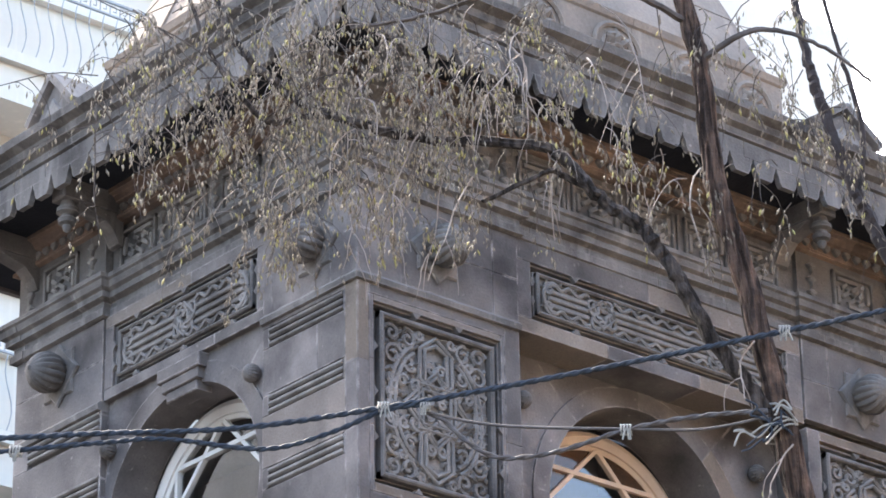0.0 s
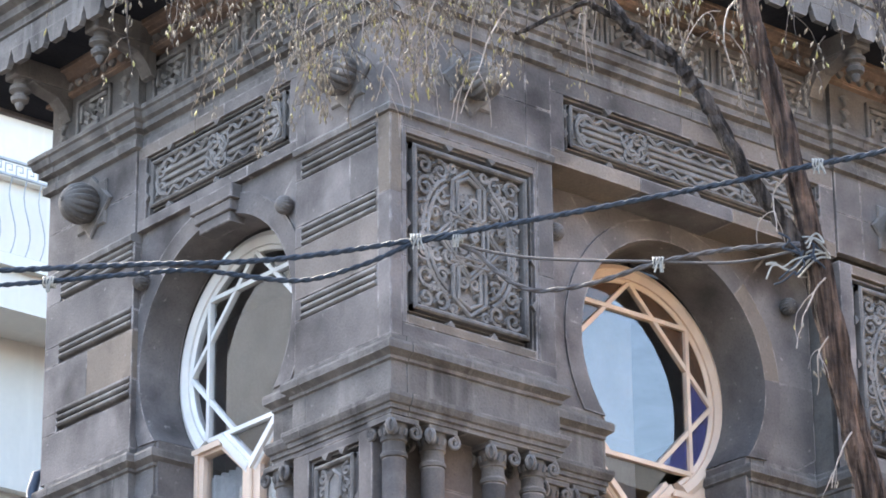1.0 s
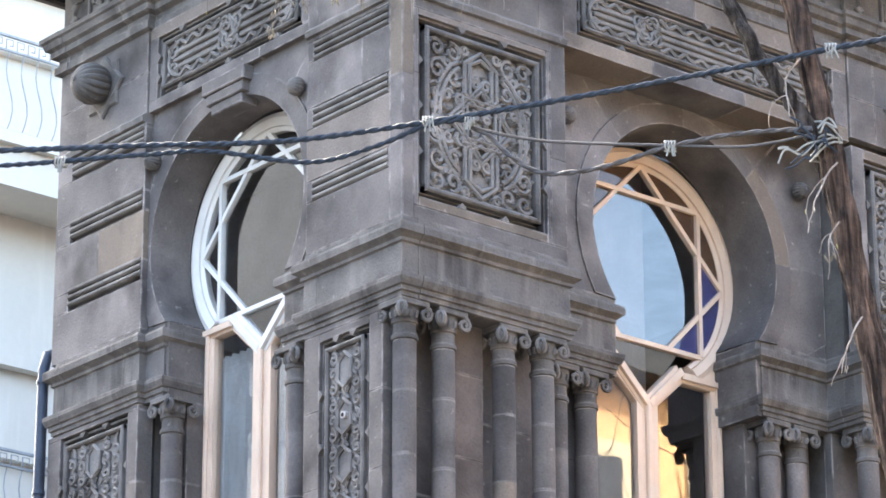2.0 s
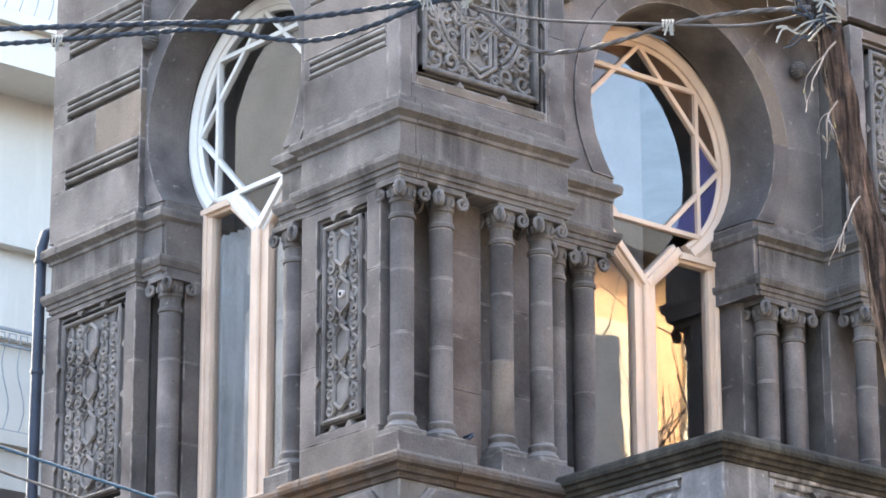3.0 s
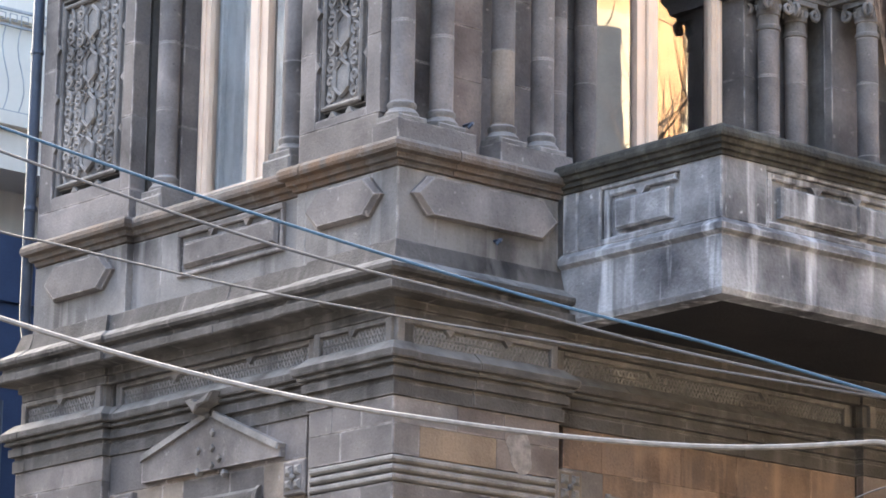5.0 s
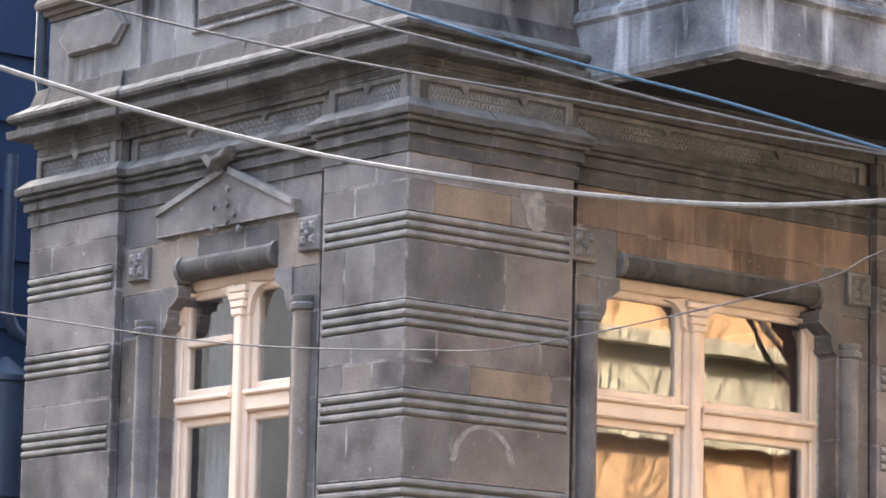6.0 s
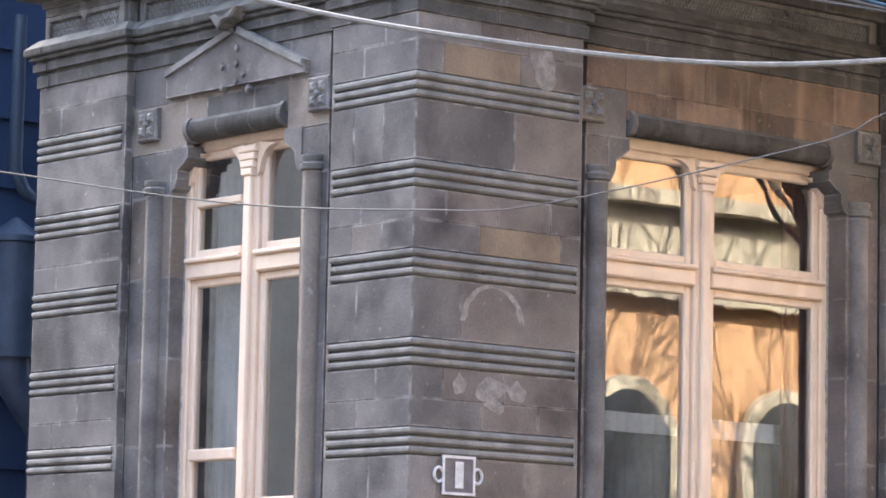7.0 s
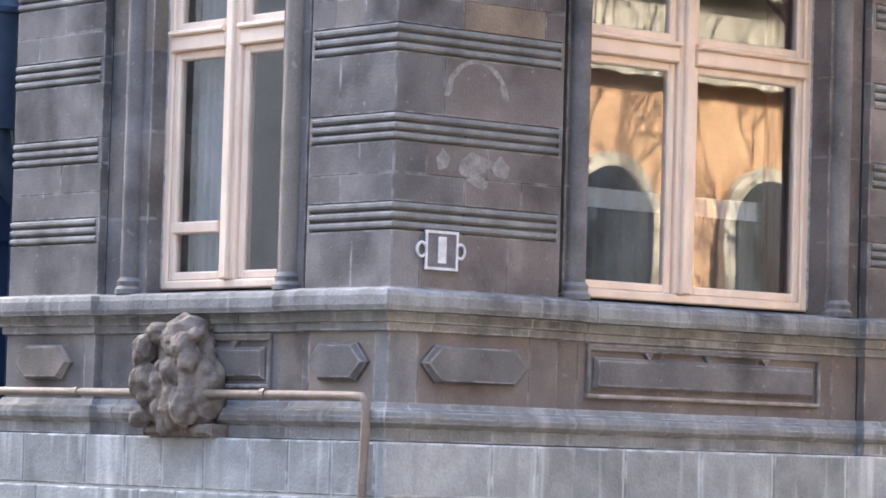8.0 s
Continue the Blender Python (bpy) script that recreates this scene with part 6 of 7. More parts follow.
# ---- number plate, pipes, sculpture ----
plate = thing("number_plate", "small dark enamel plate with a pale border on the corner pier", "sign")
bm = bmesh.new()
block(bm, "R", 0.195, 0.40, 0.0, 0.012, 2.45, 2.64, 0.003)
part("panel", bm, PLATE, plate)
for a, b, c, e in ((0.195, 0.40, 2.625, 2.638), (0.195, 0.40, 2.452, 2.465), (0.197, 0.21, 2.465, 2.625), (0.386, 0.398, 2.465, 2.625), (0.275, 0.325, 2.485, 2.61)):
    bm = bmesh.new()
    block(bm, "R", a, b, 0.008, 0.0165, c, e)
    part("border" if e - c < 0.1 or b - a < 0.02 else "plain_bar", bm, PLATE_WHITE, plate)
for u in (0.178, 0.417):
    bm = bmesh.new()
    tube(bm, [P("R", u + 0.028 * math.cos(t), 0.008, 2.545 + 0.034 * math.sin(t)) for t in [2 * math.pi * i / 14 for i in range(14)]], 0.008, 5, closed=True)
    part("lug", bm, PLATE_WHITE, plate)

gas = thing("gas_pipe", "thin brown-painted pipe running along the dado and down the corner", "pipe")
bm = bmesh.new()
tube(bm, [P("L", 3.6, 0.095, 1.855), P("L", 0.14, 0.095, 1.845), P("L", 0.06, 0.095, 1.84), P("L", 0.035, 0.095, 1.81), P("L", 0.03, 0.10, 1.7), P("L", 0.08, 0.10, 0.6), P("L", 0.08, 0.10, 0.13)], 0.022, 10)
part("pipe_run", bm, GAS, gas, smooth=True)
for u in (0.8, 2.4):
    bm = bmesh.new()
    tube(bm, [P("L", u, 0.095, 1.85), P("L", u + 0.04, 0.095, 1.85)], 0.028, 10)
    part("coupling", bm, GAS, gas)
    bm = bmesh.new()
    block(bm, "L", u + 0.2, u + 0.23, -0.01, 0.08, 1.84, 1.86)
    part("bracket", bm, GAS, gas)

drain = thing("downpipe", "dark blue-grey painted metal downpipe at the end of the facade", "pipe")
bm = bmesh.new()
tube(bm, [(0.35, 3.17, 8.0), (0.12, 3.19, 7.98), (0.02, 3.20, 7.93), (0.0, 3.205, 7.84), (0.0, 3.215, 5.6), (0.12, 3.30, 5.3), (0.2, 3.34, 5.0), (0.2, 3.34, 0.13)], 0.032, 12)
part("pipe_run", bm, PIPE, drain, smooth=True)
for z in (6.2, 7.1, 7.75):
    bm = bmesh.new()
    lathe(bm, (0.0, 3.208), [(0.036, z), (0.039, z + 0.01), (0.036, z + 0.03)], 12)
    part("clamp", bm, PIPE, drain)

# weathered sculpture group: one plain lump of rounded masses, standing on the plinth
bm = bmesh.new()
rng = random.Random(7)
masses = [(1.55, 1.82, 0.17, 0.19), (1.52, 2.0, 0.17, 0.18), (1.50, 2.13, 0.13, 0.11), (1.80, 2.06, 0.10, 0.10), (1.36, 1.86, 0.10, 0.18), (1.72, 1.82, 0.11, 0.14)]
for k in range(64):
    masses.append((rng.uniform(1.34, 1.78), rng.uniform(1.70, 2.16), rng.uniform(0.028, 0.065), rng.uniform(0.03, 0.095)))
for i, (u, z, a, c) in enumerate(masses):
    t = bmesh.ops.create_icosphere(bm, subdivisions=3 if i < 6 else 2, radius=1.0)
    dd = 0.05 if i < 6 else 0.125 + 0.045 * rng.random()
    for v in t["verts"]:
        co = v.co
        q = 1 + 0.28 * noise.noise(co * 2.1 + Vector((i, 0, 0))) + 0.14 * noise.noise(co * 5.3 + Vector((0, i, 0)))
        v.co = P("L", u + co.x * a * q, dd + co.y * min(a, 0.13) * q, z + co.z * c * q)
statue = part("statue", bm, STATUE, None, smooth=True)
join = statue.modifiers.new("remesh", "REMESH")
join.mode, join.voxel_size, join.use_smooth_shade = "VOXEL", 0.007, True
tagged(statue, "weathered brown stone sculpture group against the dado", "statue")
bm = bmesh.new()
block(bm, "L", 1.24, 1.82, 0.0, 0.11, 1.635, 1.70, 0.02)
mound = part("stone_ledge", bm, STATUE, None)
tagged(mound, "rough stone ledge under the sculpture group", "ledge")

# old marks and irons on the facade
trace = thing("plaster_trace", "pale half-round plaster mark on the corner pier", "stain")
bm = bmesh.new()
outer = [(0.50 + 0.205 * math.cos(t), 3.27 + 0.20 * math.sin(t)) for t in [math.pi * (0.02 + 0.96 * i / 18) for i in range(19)]]
inner = [(0.50 + (0.175 - 0.008 * (i % 3)) * math.cos(t), 3.27 + (0.18 + 0.003 * (i % 2)) * math.sin(t)) for i, t in enumerate([math.pi * (0.02 + 0.96 * i / 18) for i in range(19)])]
va = [bm.verts.new(P("R", u, 0.0022, z)) for u, z in outer]
vb = [bm.verts.new(P("R", u, 0.0018, z)) for u, z in inner]
for i in range(18):
    bm.faces.new((va[i], va[i + 1], vb[i + 1], vb[i]))
part("trace_arc", bm, PATCH, trace)
for k, (u, z, a, c) in enumerate(((0.50, 2.965, 0.10, 0.055), (0.30, 2.975, 0.035, 0.05), (0.66, 2.96, 0.05, 0.05), (0.52, 2.885, 0.06, 0.03), (0.80, 4.56, 0.09, 0.10))):
    bm = bmesh.new()
    q = [(u + a * math.cos(t) * (1 + 0.25 * math.sin(2 * t + k) + 0.10 * math.sin(5 * t)), z + c * math.sin(t) * (1 + 0.2 * math.cos(3 * t + k))) for t in [2 * math.pi * i / 22 for i in range(22)]]
    slab(bm, "R", q, -0.001, 0.002)
    part("trace_patch", bm, PATCH, trace)
for side, u, d, z in (("R", 0.50, -0.085, 6.17), ("R", 0.62, 0.0, 5.585)):
    hook = thing("iron_hook", "small rusty iron hook let into the stone", "hook", "iron hooks")
    bm = bmesh.new()
    tube(bm, [P(side, u, d - 0.02, z), P(side, u, d + 0.05, z), P(side, u - 0.02, d + 0.065, z - 0.012), P(side, u - 0.035, d + 0.055, z - 0.03)], 0.009, 6)
    part("shank", bm, PIPE, hook)
stub = thing("pipe_stub", "short pale pipe stub let into the narrow carved panel", "pipe")
bm = bmesh.new()
tube(bm, [P("L", 0.455, -0.04, 6.905), P("L", 0.455, 0.012, 6.90)], 0.019, 12)
part("sleeve", bm, PLATE_WHITE, stub)
# dark disc painted for the shaded hollow of the stub
bm = bmesh.new()
tube(bm, [P("L", 0.455, 0.0, 6.90), P("L", 0.455, 0.014, 6.90)], 0.011, 10)
part("bore", bm, SHADE_BLACK, stub)
# ---- neighbours: details ----
def balcony_rail(z, y):
    th = thing("balcony_railing", "dark wrought iron railing with wavy bars and a key-pattern band", "railing", "railings of the white house")
    for zz, h in ((z, 0.02), (z + 0.78, 0.02), (z + 0.66, 0.015)):
        bm = bmesh.new()
        hexa(bm, [(x, yy, q) for q in (zz, zz + h) for x, yy in ((0.5, y - 0.012), (6.0, y - 0.012), (6.0, y + 0.012), (0.5, y + 0.012))])
        part("rail", bm, RAIL, th)
    bm = bmesh.new()
    tube(bm, [(0.035 * math.sin(6.28 * i / 8), y - 0.03 * math.sin(3.14 * i / 8), z + 0.66 * i / 8) for i in range(9)], 0.005, 4)
    me = mesh_of("wavy_bar", bm, RAIL)
    for k in range(40):
        o = new("wavy_bar", me)
        o.location, o.parent = (0.55 + k * 0.135, 0, 0), th
    bm = bmesh.new()
    for k in range(54):
        x = 0.55 + k * 0.1
        tube(bm, [(x, y, z + 0.68), (x, y, z + 0.76), (x + 0.06, y, z + 0.76), (x + 0.06, y, z + 0.71), (x + 0.03, y, z + 0.71)], 0.006, 4)
    tagged(part("key_band", bm, RAIL, th), kind="stuff")


for k, z in enumerate((8.42, 11.72, 15.0)):
    sl = thing("balcony_slab", "thick white rendered balcony slab of the apartment house", "balcony", "balconies of the white house")
    for z0, z1, y0 in ((z - 0.42, z - 0.02, 8.45), (z - 0.10, z, 8.38), (z + 0.9, z + 0.96, 8.92)):
        bm = bmesh.new()
        hexa(bm, [(x, y, q) for q in (z0, z1) for x, y in ((0.4, y0), (6.2, y0), (6.2, 9.02), (0.4, 9.02))])
        part("slab_edge", bm, PLASTER, sl)
    balcony_rail(z, 8.43)
for z in (10.05, 13.2, 16.4):
    bm = bmesh.new()
    hexa(bm, [(x, y, q) for q in (z, z + 0.1) for x, y in ((2.0, 8.9), (9, 8.9), (9, 9.02), (2.0, 9.02))])
    part("string_course", bm, PLASTER, white_house)
# cladding ribs of the navy annex
for k in range(14):
    bm = bmesh.new()
    z = 0.5 + k * 0.5
    hexa(bm, [(x, y, q) for q in (z, z + 0.03) for x, y in ((1.5, 8.37), (8, 8.37), (8, 8.41), (1.5, 8.41))])
    part("cladding_rib", bm, NAVY, navy_house)
duct = thing("ventilation_duct", "black metal ventilation duct with a conical cap on the annex", "duct")
bm = bmesh.new()
lathe(bm, (2.93, 8.0), [(0.17, 3.75), (0.17, 4.55), (0.19, 4.56), (0.19, 4.60), (0.02, 4.74)], 18)
part("duct_head", bm, PIPE, duct, smooth=True)
bm = bmesh.new()
tube(bm, [(2.93, 8.0, 3.78), (2.95, 8.0, 3.6), (3.1, 8.0, 3.4), (3.3, 8.0, 3.2), (3.35, 8.0, 3.0), (3.35, 8.0, 0.02)], 0.13, 14)
part("duct_elbow", bm, PIPE, duct, smooth=True)
bm = bmesh.new()
tube(bm, [(2.97, 8.1, 6.2), (2.97, 8.1, 5.1), (3.05, 8.1, 4.95), (3.2, 8.1, 4.85), (3.2, 8.1, 0.05)], 0.05, 10)
part("thin_flue", bm, PIPE, duct, smooth=True)

# opposite houses, seen in the panes
def facade_windows(th, axis, pos, out, us, zs, w, h, trim):
    for u in us:
        for z in zs:
            for a, b, c, e, dd, mat, nm in ((u - w / 2 - 0.15, u + w / 2 + 0.15, z - 0.15, z + h + 0.2, 0.06, trim, "window_surround"), (u - w / 2, u + w / 2, z, z + h, 0.09, GLASS_DARK, "window_pane")):
                bm = bmesh.new()
                p, q = pos - out * 0.05, pos + out * dd
                if axis == "x":
                    hexa(bm, [(p, a, c), (q, a, c), (q, b, c), (p, b, c), (p, a, e), (q, a, e), (q, b, e), (p, b, e)])
                else:
                    hexa(bm, [(a, p, c), (b, p, c), (b, q, c), (a, q, c), (a, p, e), (b, p, e), (b, q, e), (a, q, e)])
                part(nm, bm, mat, th)


GLASS_DARK = material("dark_pane", (0.03, 0.035, 0.045), None, 0.1, 3.0, 0.0)
facade_windows(opposite, "y", -12.0, 1, [11.0 + 2.2 * k for k in range(5)], [6.9, 10.4], 1.1, 1.9, CREAM)
for u in [10.6 + 2.2 * k for k in range(6)][:5]:
    for w, z0, zs, dd, mat, nm in ((0.66, 1.0, 3.9, 0.07, CREAM, "window_surround"), (0.52, 1.0, 3.9, 0.10, GLASS_DARK, "window_pane")):
        bm = bmesh.new()
        slab(bm, "R", [(u - w, z0), (u + w, z0)] + [(u + w * math.cos(t), zs + w * math.sin(t)) for t in [math.pi * k / 14 for k in range(15)]], 11.9, 12.0 - 0.0)
        bmesh.ops.transform(bm, matrix=Matrix.Translation((0, dd, 0)), verts=bm.verts)
        part(nm, bm, mat, opposite)
for z0, z1, dd, mat in ((0.0, 1.0, 0.08, CREAM), (5.35, 5.5, 0.16, CREAM), (5.75, 6.25, 0.10, CREAM), (6.25, 6.4, 0.30, CREAM), (9.6, 9.85, 0.2, CREAM), (13.2, 13.5, 0.4, SHOPFRONT)):
    bm = bmesh.new()
    hexa(bm, [(x, y, z) for z in (z0, z1) for x, y in ((9.45, -12.2), (22.05, -12.2), (22.05, -12.0 + dd), (9.45, -12.0 + dd))])
    part("string_course", bm, mat, opposite)
# windows of the added low block
facade_windows(far_left, "x", -10.0, 1, [-1.5 + 3.2 * k for k in range(4)], [1.5, 4.8], 1.5, 1.8, GREYWALL)
facade_windows(far_left, "x", -15.0, 1, [12.8 + 2.9 * k for k in range(9)], [9.4, 12.2, 15.0], 1.6, 1.8, GREYWALL)
bm = bmesh.new()
hexa(bm, [(x, y, z) for z in (0.0, 8.2) for x, y in ((-15.3, 11.02), (-14.85, 11.02), (-14.85, 40.0), (-15.3, 40.0))])
part("basement_wall", bm, SHOPFRONT, far_left, "dark stone lower storeys")


# ---- tree in front of the corner ----
F = Vector((math.sin(radians(40)), math.cos(radians(40)), 0))
S = Vector((math.cos(radians(40)), -math.sin(radians(40)), 0))
ORIGIN = Vector((EYE[0], EYE[1], 0)) + F * 13.0


def T(a, h, f=0.0):
    """Place by the side step a, the height h and the depth f from the trunk's plane."""
    return ORIGIN + S * a + F * f + Vector((0, 0, h))


def smooth_path(pts, n=6):
    out = []
    for i in range(len(pts) - 1):
        p0, p1, p2, p3 = pts[max(0, i - 1)], pts[i], pts[i + 1], pts[min(len(pts) - 1, i + 2)]
        for k in range(n):
            t = k / n
            out.append(0.5 * ((2 * p1) + (p2 - p0) * t + (2 * p0 - 5 * p1 + 4 * p2 - p3) * t * t + (3 * p1 - p0 - 3 * p2 + p3) * t ** 3))
    return out + [pts[-1]]


def rough_tube(bm, pts, r0, r1, n, rng, lump):
    """A stem with knots and ridges."""
    rings, up = [], None
    m = len(pts)
    ph = [rng.uniform(0, 6.28) for _ in range(4)]
    for i, p in enumerate(pts):
        t = (pts[min(m - 1, i + 1)] - pts[max(0, i - 1)]).normalized()
        up = up or t.orthogonal().normalized()
        up = (up - t * up.dot(t)).normalized()
        s = t.cross(up)
        q = r0 + (r1 - r0) * i / (m - 1)
        ring = []
        for k in range(n):
            a = 2 * math.pi * k / n
            e = 1 + lump * (0.55 * abs(math.sin(5.5 * a + ph[3] + 0.04 * i)) + 0.5 * math.sin(3 * a + ph[0] + i * 0.21) + 0.35 * math.sin(7 * a + ph[1] - i * 0.13) + 0.4 * math.sin(i * 0.9 + ph[2]) * math.sin(a + ph[3]) + rng.uniform(-0.25, 0.25))
            ring.append(bm.verts.new(p + q * e * (math.cos(a) * up + math.sin(a) * s)))
        rings.append(ring)
    for a, b in zip(rings, rings[1:]):
        for k in range(n):
            bm.faces.new((a[k], a[(k + 1) % n], b[(k + 1) % n], b[k]))
    bm.faces.new(rings[0]), bm.faces.new(rings[-1])


tree = thing("street_tree", "leaning street tree with drooping budding twigs", "tree", at=tuple(T(2.15, 0.0)))
tree.location = (0, 0, 0)
rng = random.Random(21)
trunk_pts = smooth_path([T(2.2, 0.0), T(2.1, 2.0), T(1.9, 4.2), T(1.72, 5.66), T(1.6, 6.33), T(1.515, 6.92), T(1.39, 7.55), T(1.31, 7.92), T(1.265, 8.45), T(1.21, 8.8), T(1.1, 9.6), T(1.05, 10.4)], 14)
bm = bmesh.new()
rough_tube(bm, trunk_pts, 0.058, 0.027, 36, rng, 0.26)
part("trunk", bm, BARK, tree, smooth=False)
limbs = [([T(1.47, 6.86, -0.02), T(1.40, 6.99, -0.03), T(1.233, 7.263, -0.05), T(1.106, 7.49, -0.08), T(0.997, 7.67, -0.1), T(0.817, 7.83, -0.1), T(0.683, 8.01, -0.08), T(0.545, 8.10, -0.05), T(0.124, 8.16, 0), T(-0.157, 8.257, 0.05), T(-0.416, 8.39, 0.1), T(-0.63, 8.61, 0.12), T(-0.751, 8.83, 0.15), T(-0.9, 9.3, 0.2)], 0.030, 0.011, LIMB),
         ([T(-0.157, 8.257, 0.05), T(-0.345, 8.272), T(-0.545, 8.248), T(-0.676, 8.396), T(-0.796, 8.584), T(-0.9, 8.9)], 0.014, 0.007, LIMB),
         ([T(0.80, 7.85, -0.1), T(0.66, 7.93, -0.12), T(0.60, 7.93, -0.14), T(0.40, 7.82, -0.16), T(0.33, 7.78, -0.18)], 0.013, 0.006, LIMB),
         ([T(2.35, 6.9, 0.4), T(2.12, 7.6, 0.4), T(2.0, 7.92, 0.4), T(1.93, 8.1, 0.4), T(1.853, 8.365, 0.4), T(1.80, 8.6, 0.4), T(1.76, 8.8, 0.4), T(1.7, 9.3, 0.4)], 0.030, 0.016, DARK_TWIG),
         ([T(1.95, 8.05, 0.4), T(1.985, 8.34, 0.4), T(1.96, 8.55, 0.4), T(1.90, 8.80, 0.4), T(1.8, 9.3, 0.4)], 0.012, 0.007, DARK_TWIG),
         ([T(1.2, 8.85), T(0.6, 9.05, 0.1), T(0.0, 9.1, 0.15), T(-0.7, 9.15, 0.2), T(-1.2, 9.0, 0.25)], 0.022, 0.008, LIMB),
         ([T(1.22, 8.7), T(0.9, 8.75, -0.2), T(0.45, 8.72, -0.25), T(0.1, 8.6, -0.25), T(-0.2, 8.55, -0.25)], 0.014, 0.006, TWIG),
         ([T(1.25, 8.5), T(1.5, 8.6, -0.1), T(1.75, 8.5, -0.15), T(1.95, 8.3, -0.2)], 0.012, 0.005, TWIG),
         ([T(2.3, 6.9, 0.4), T(2.3, 3.0, 0.35), T(2.25, 0.0, 0.3)], 0.05, 0.055, DARK_TWIG)]
for pts, r0, r1, mat in limbs:
    bm = bmesh.new()
    rough_tube(bm, [q + Vector((rng.uniform(-1, 1), rng.uniform(-1, 1), rng.uniform(-1, 1))) * r0 * 0.22 for q in smooth_path(pts, 9)], r0, r1, 12, rng, 0.3)
    part("limb", bm, mat, tree)

# drooping twigs and buds
fine, pale, buds, green = bmesh.new(), bmesh.new(), bmesh.new(), bmesh.new()


def bud(bm, p, s):
    d = Vector((rng.uniform(-0.45, 0.45), rng.uniform(-0.45, 0.45), -1)).normalized()
    o = d.orthogonal().normalized()
    q = d.cross(o)
    w = s * rng.uniform(0.10, 0.17)
    v = [bm.verts.new(p), bm.verts.new(p + d * s * 0.5 + o * w), bm.verts.new(p + d * s * 0.45 + q * w), bm.verts.new(p + d * s * 0.5 - o * w), bm.verts.new(p + d * s * 0.55 - q * w), bm.verts.new(p + d * s)]
    for i in range(4):
        a, b = v[1 + i], v[1 + (i + 1) % 4]
        bm.faces.new((v[0], a, b)), bm.faces.new((v[5], b, a))


def twig(start, length, droop, r, bm, side=None, n_buds=9, depth=0):
    p = start.copy()
    way = Vector(side) if side else (S * rng.uniform(-1, 1) + F * rng.uniform(-0.6, 0.6) + Vector((0, 0, rng.uniform(-0.5, 0.35))))
    way.normalize()
    n = 8
    pts = [p.copy()]
    for i in range(n):
        way = (way + Vector((rng.uniform(-0.30, 0.30), rng.uniform(-0.30, 0.30), -droop + rng.uniform(-0.15, 0.15)))).normalized()
        p = p + way * length / n
        pts.append(p.copy())
    tube(bm, pts, r, 4, r * 0.45, cap=False)
    for k in range(n_buds):
        i = rng.randint(2, n)
        q = pts[i] + (pts[i - 1] - pts[i]) * rng.random()
        q = q + Vector((rng.uniform(-0.015, 0.015), rng.uniform(-0.015, 0.015), rng.uniform(-0.02, 0.005)))
        bud(green if rng.random() < 0.13 else buds, q, rng.uniform(0.016, 0.042))
    if depth < 1:
        for _ in range(rng.randint(1, 3)):
            twig(pts[rng.randint(2, n - 2)], length * rng.uniform(0.35, 0.7), droop * 1.2, r * 0.65, bm, None, int(n_buds * 0.6), depth + 1)


for _ in range(215):     # dense hanging fringe over the corner
    a = rng.triangular(-1.35, 1.0, -0.05)
    top = 8.95 - 0.35 * abs(a) * rng.random()
    h = rng.uniform(8.05 + 0.10 * abs(a + 0.1), top)
    twig(T(a, h, rng.uniform(-0.45, 0.45)), rng.uniform(0.22, 0.52), 0.34, 0.0024, fine if rng.random() < 0.8 else pale, n_buds=15)
for _ in range(26):      # bare pale whips
    twig(T(rng.uniform(-0.8, 1.3), rng.uniform(8.0, 9.0), rng.uniform(-0.4, 0.4)), rng.uniform(0.3, 0.65), 0.42, 0.0038, pale, n_buds=4)
for _ in range(22):      # few low tassels near the ball course
    twig(T(rng.uniform(-0.65, 0.25), rng.uniform(7.75, 8.05), rng.uniform(-0.3, 0.3)), rng.uniform(0.2, 0.38), 0.5, 0.0024, fine, n_buds=22)
for _ in range(40):      # round the trunk and to its far side
    twig(T(rng.uniform(1.0, 2.05), rng.uniform(7.8, 8.9), rng.uniform(-0.3, 0.4)), rng.uniform(0.2, 0.5), 0.40, 0.0028, fine if rng.random() < 0.75 else pale, n_buds=12)
for _ in range(26):      # bare crossing twigs further left
    twig(T(rng.uniform(-1.3, -0.4), rng.uniform(8.2, 8.9), rng.uniform(-0.3, 0.3)), rng.uniform(0.4, 0.7), 0.15, 0.0032, fine, n_buds=14)
for a, h, l in ((1.24, 7.98, 0.45), (0.66, 8.05, 0.4), (0.08, 8.15, 0.5), (1.42, 7.2, 0.35), (1.55, 6.5, 0.25), (0.3, 7.95, 0.55), (1.62, 6.1, 0.3), (1.55, 6.75, 0.4)):
    twig(T(a, h, -0.06), l, 0.30, 0.0045, pale, (-0.6, 0.1, -0.6), 2)
for nm, bm, mat, lab in (("twig_spray", fine, TWIG, "thin grey drooping twigs"), ("bare_spray", pale, PALE_TWIG, "bleached bare twigs"), ("bud_spray", buds, BUD_DULL, "dull straw-coloured hanging buds"), ("leaf_spray", green, BUD, "small yellow-green young leaves")):
    tagged(part(nm, bm, mat, tree, lab), kind="stuff")

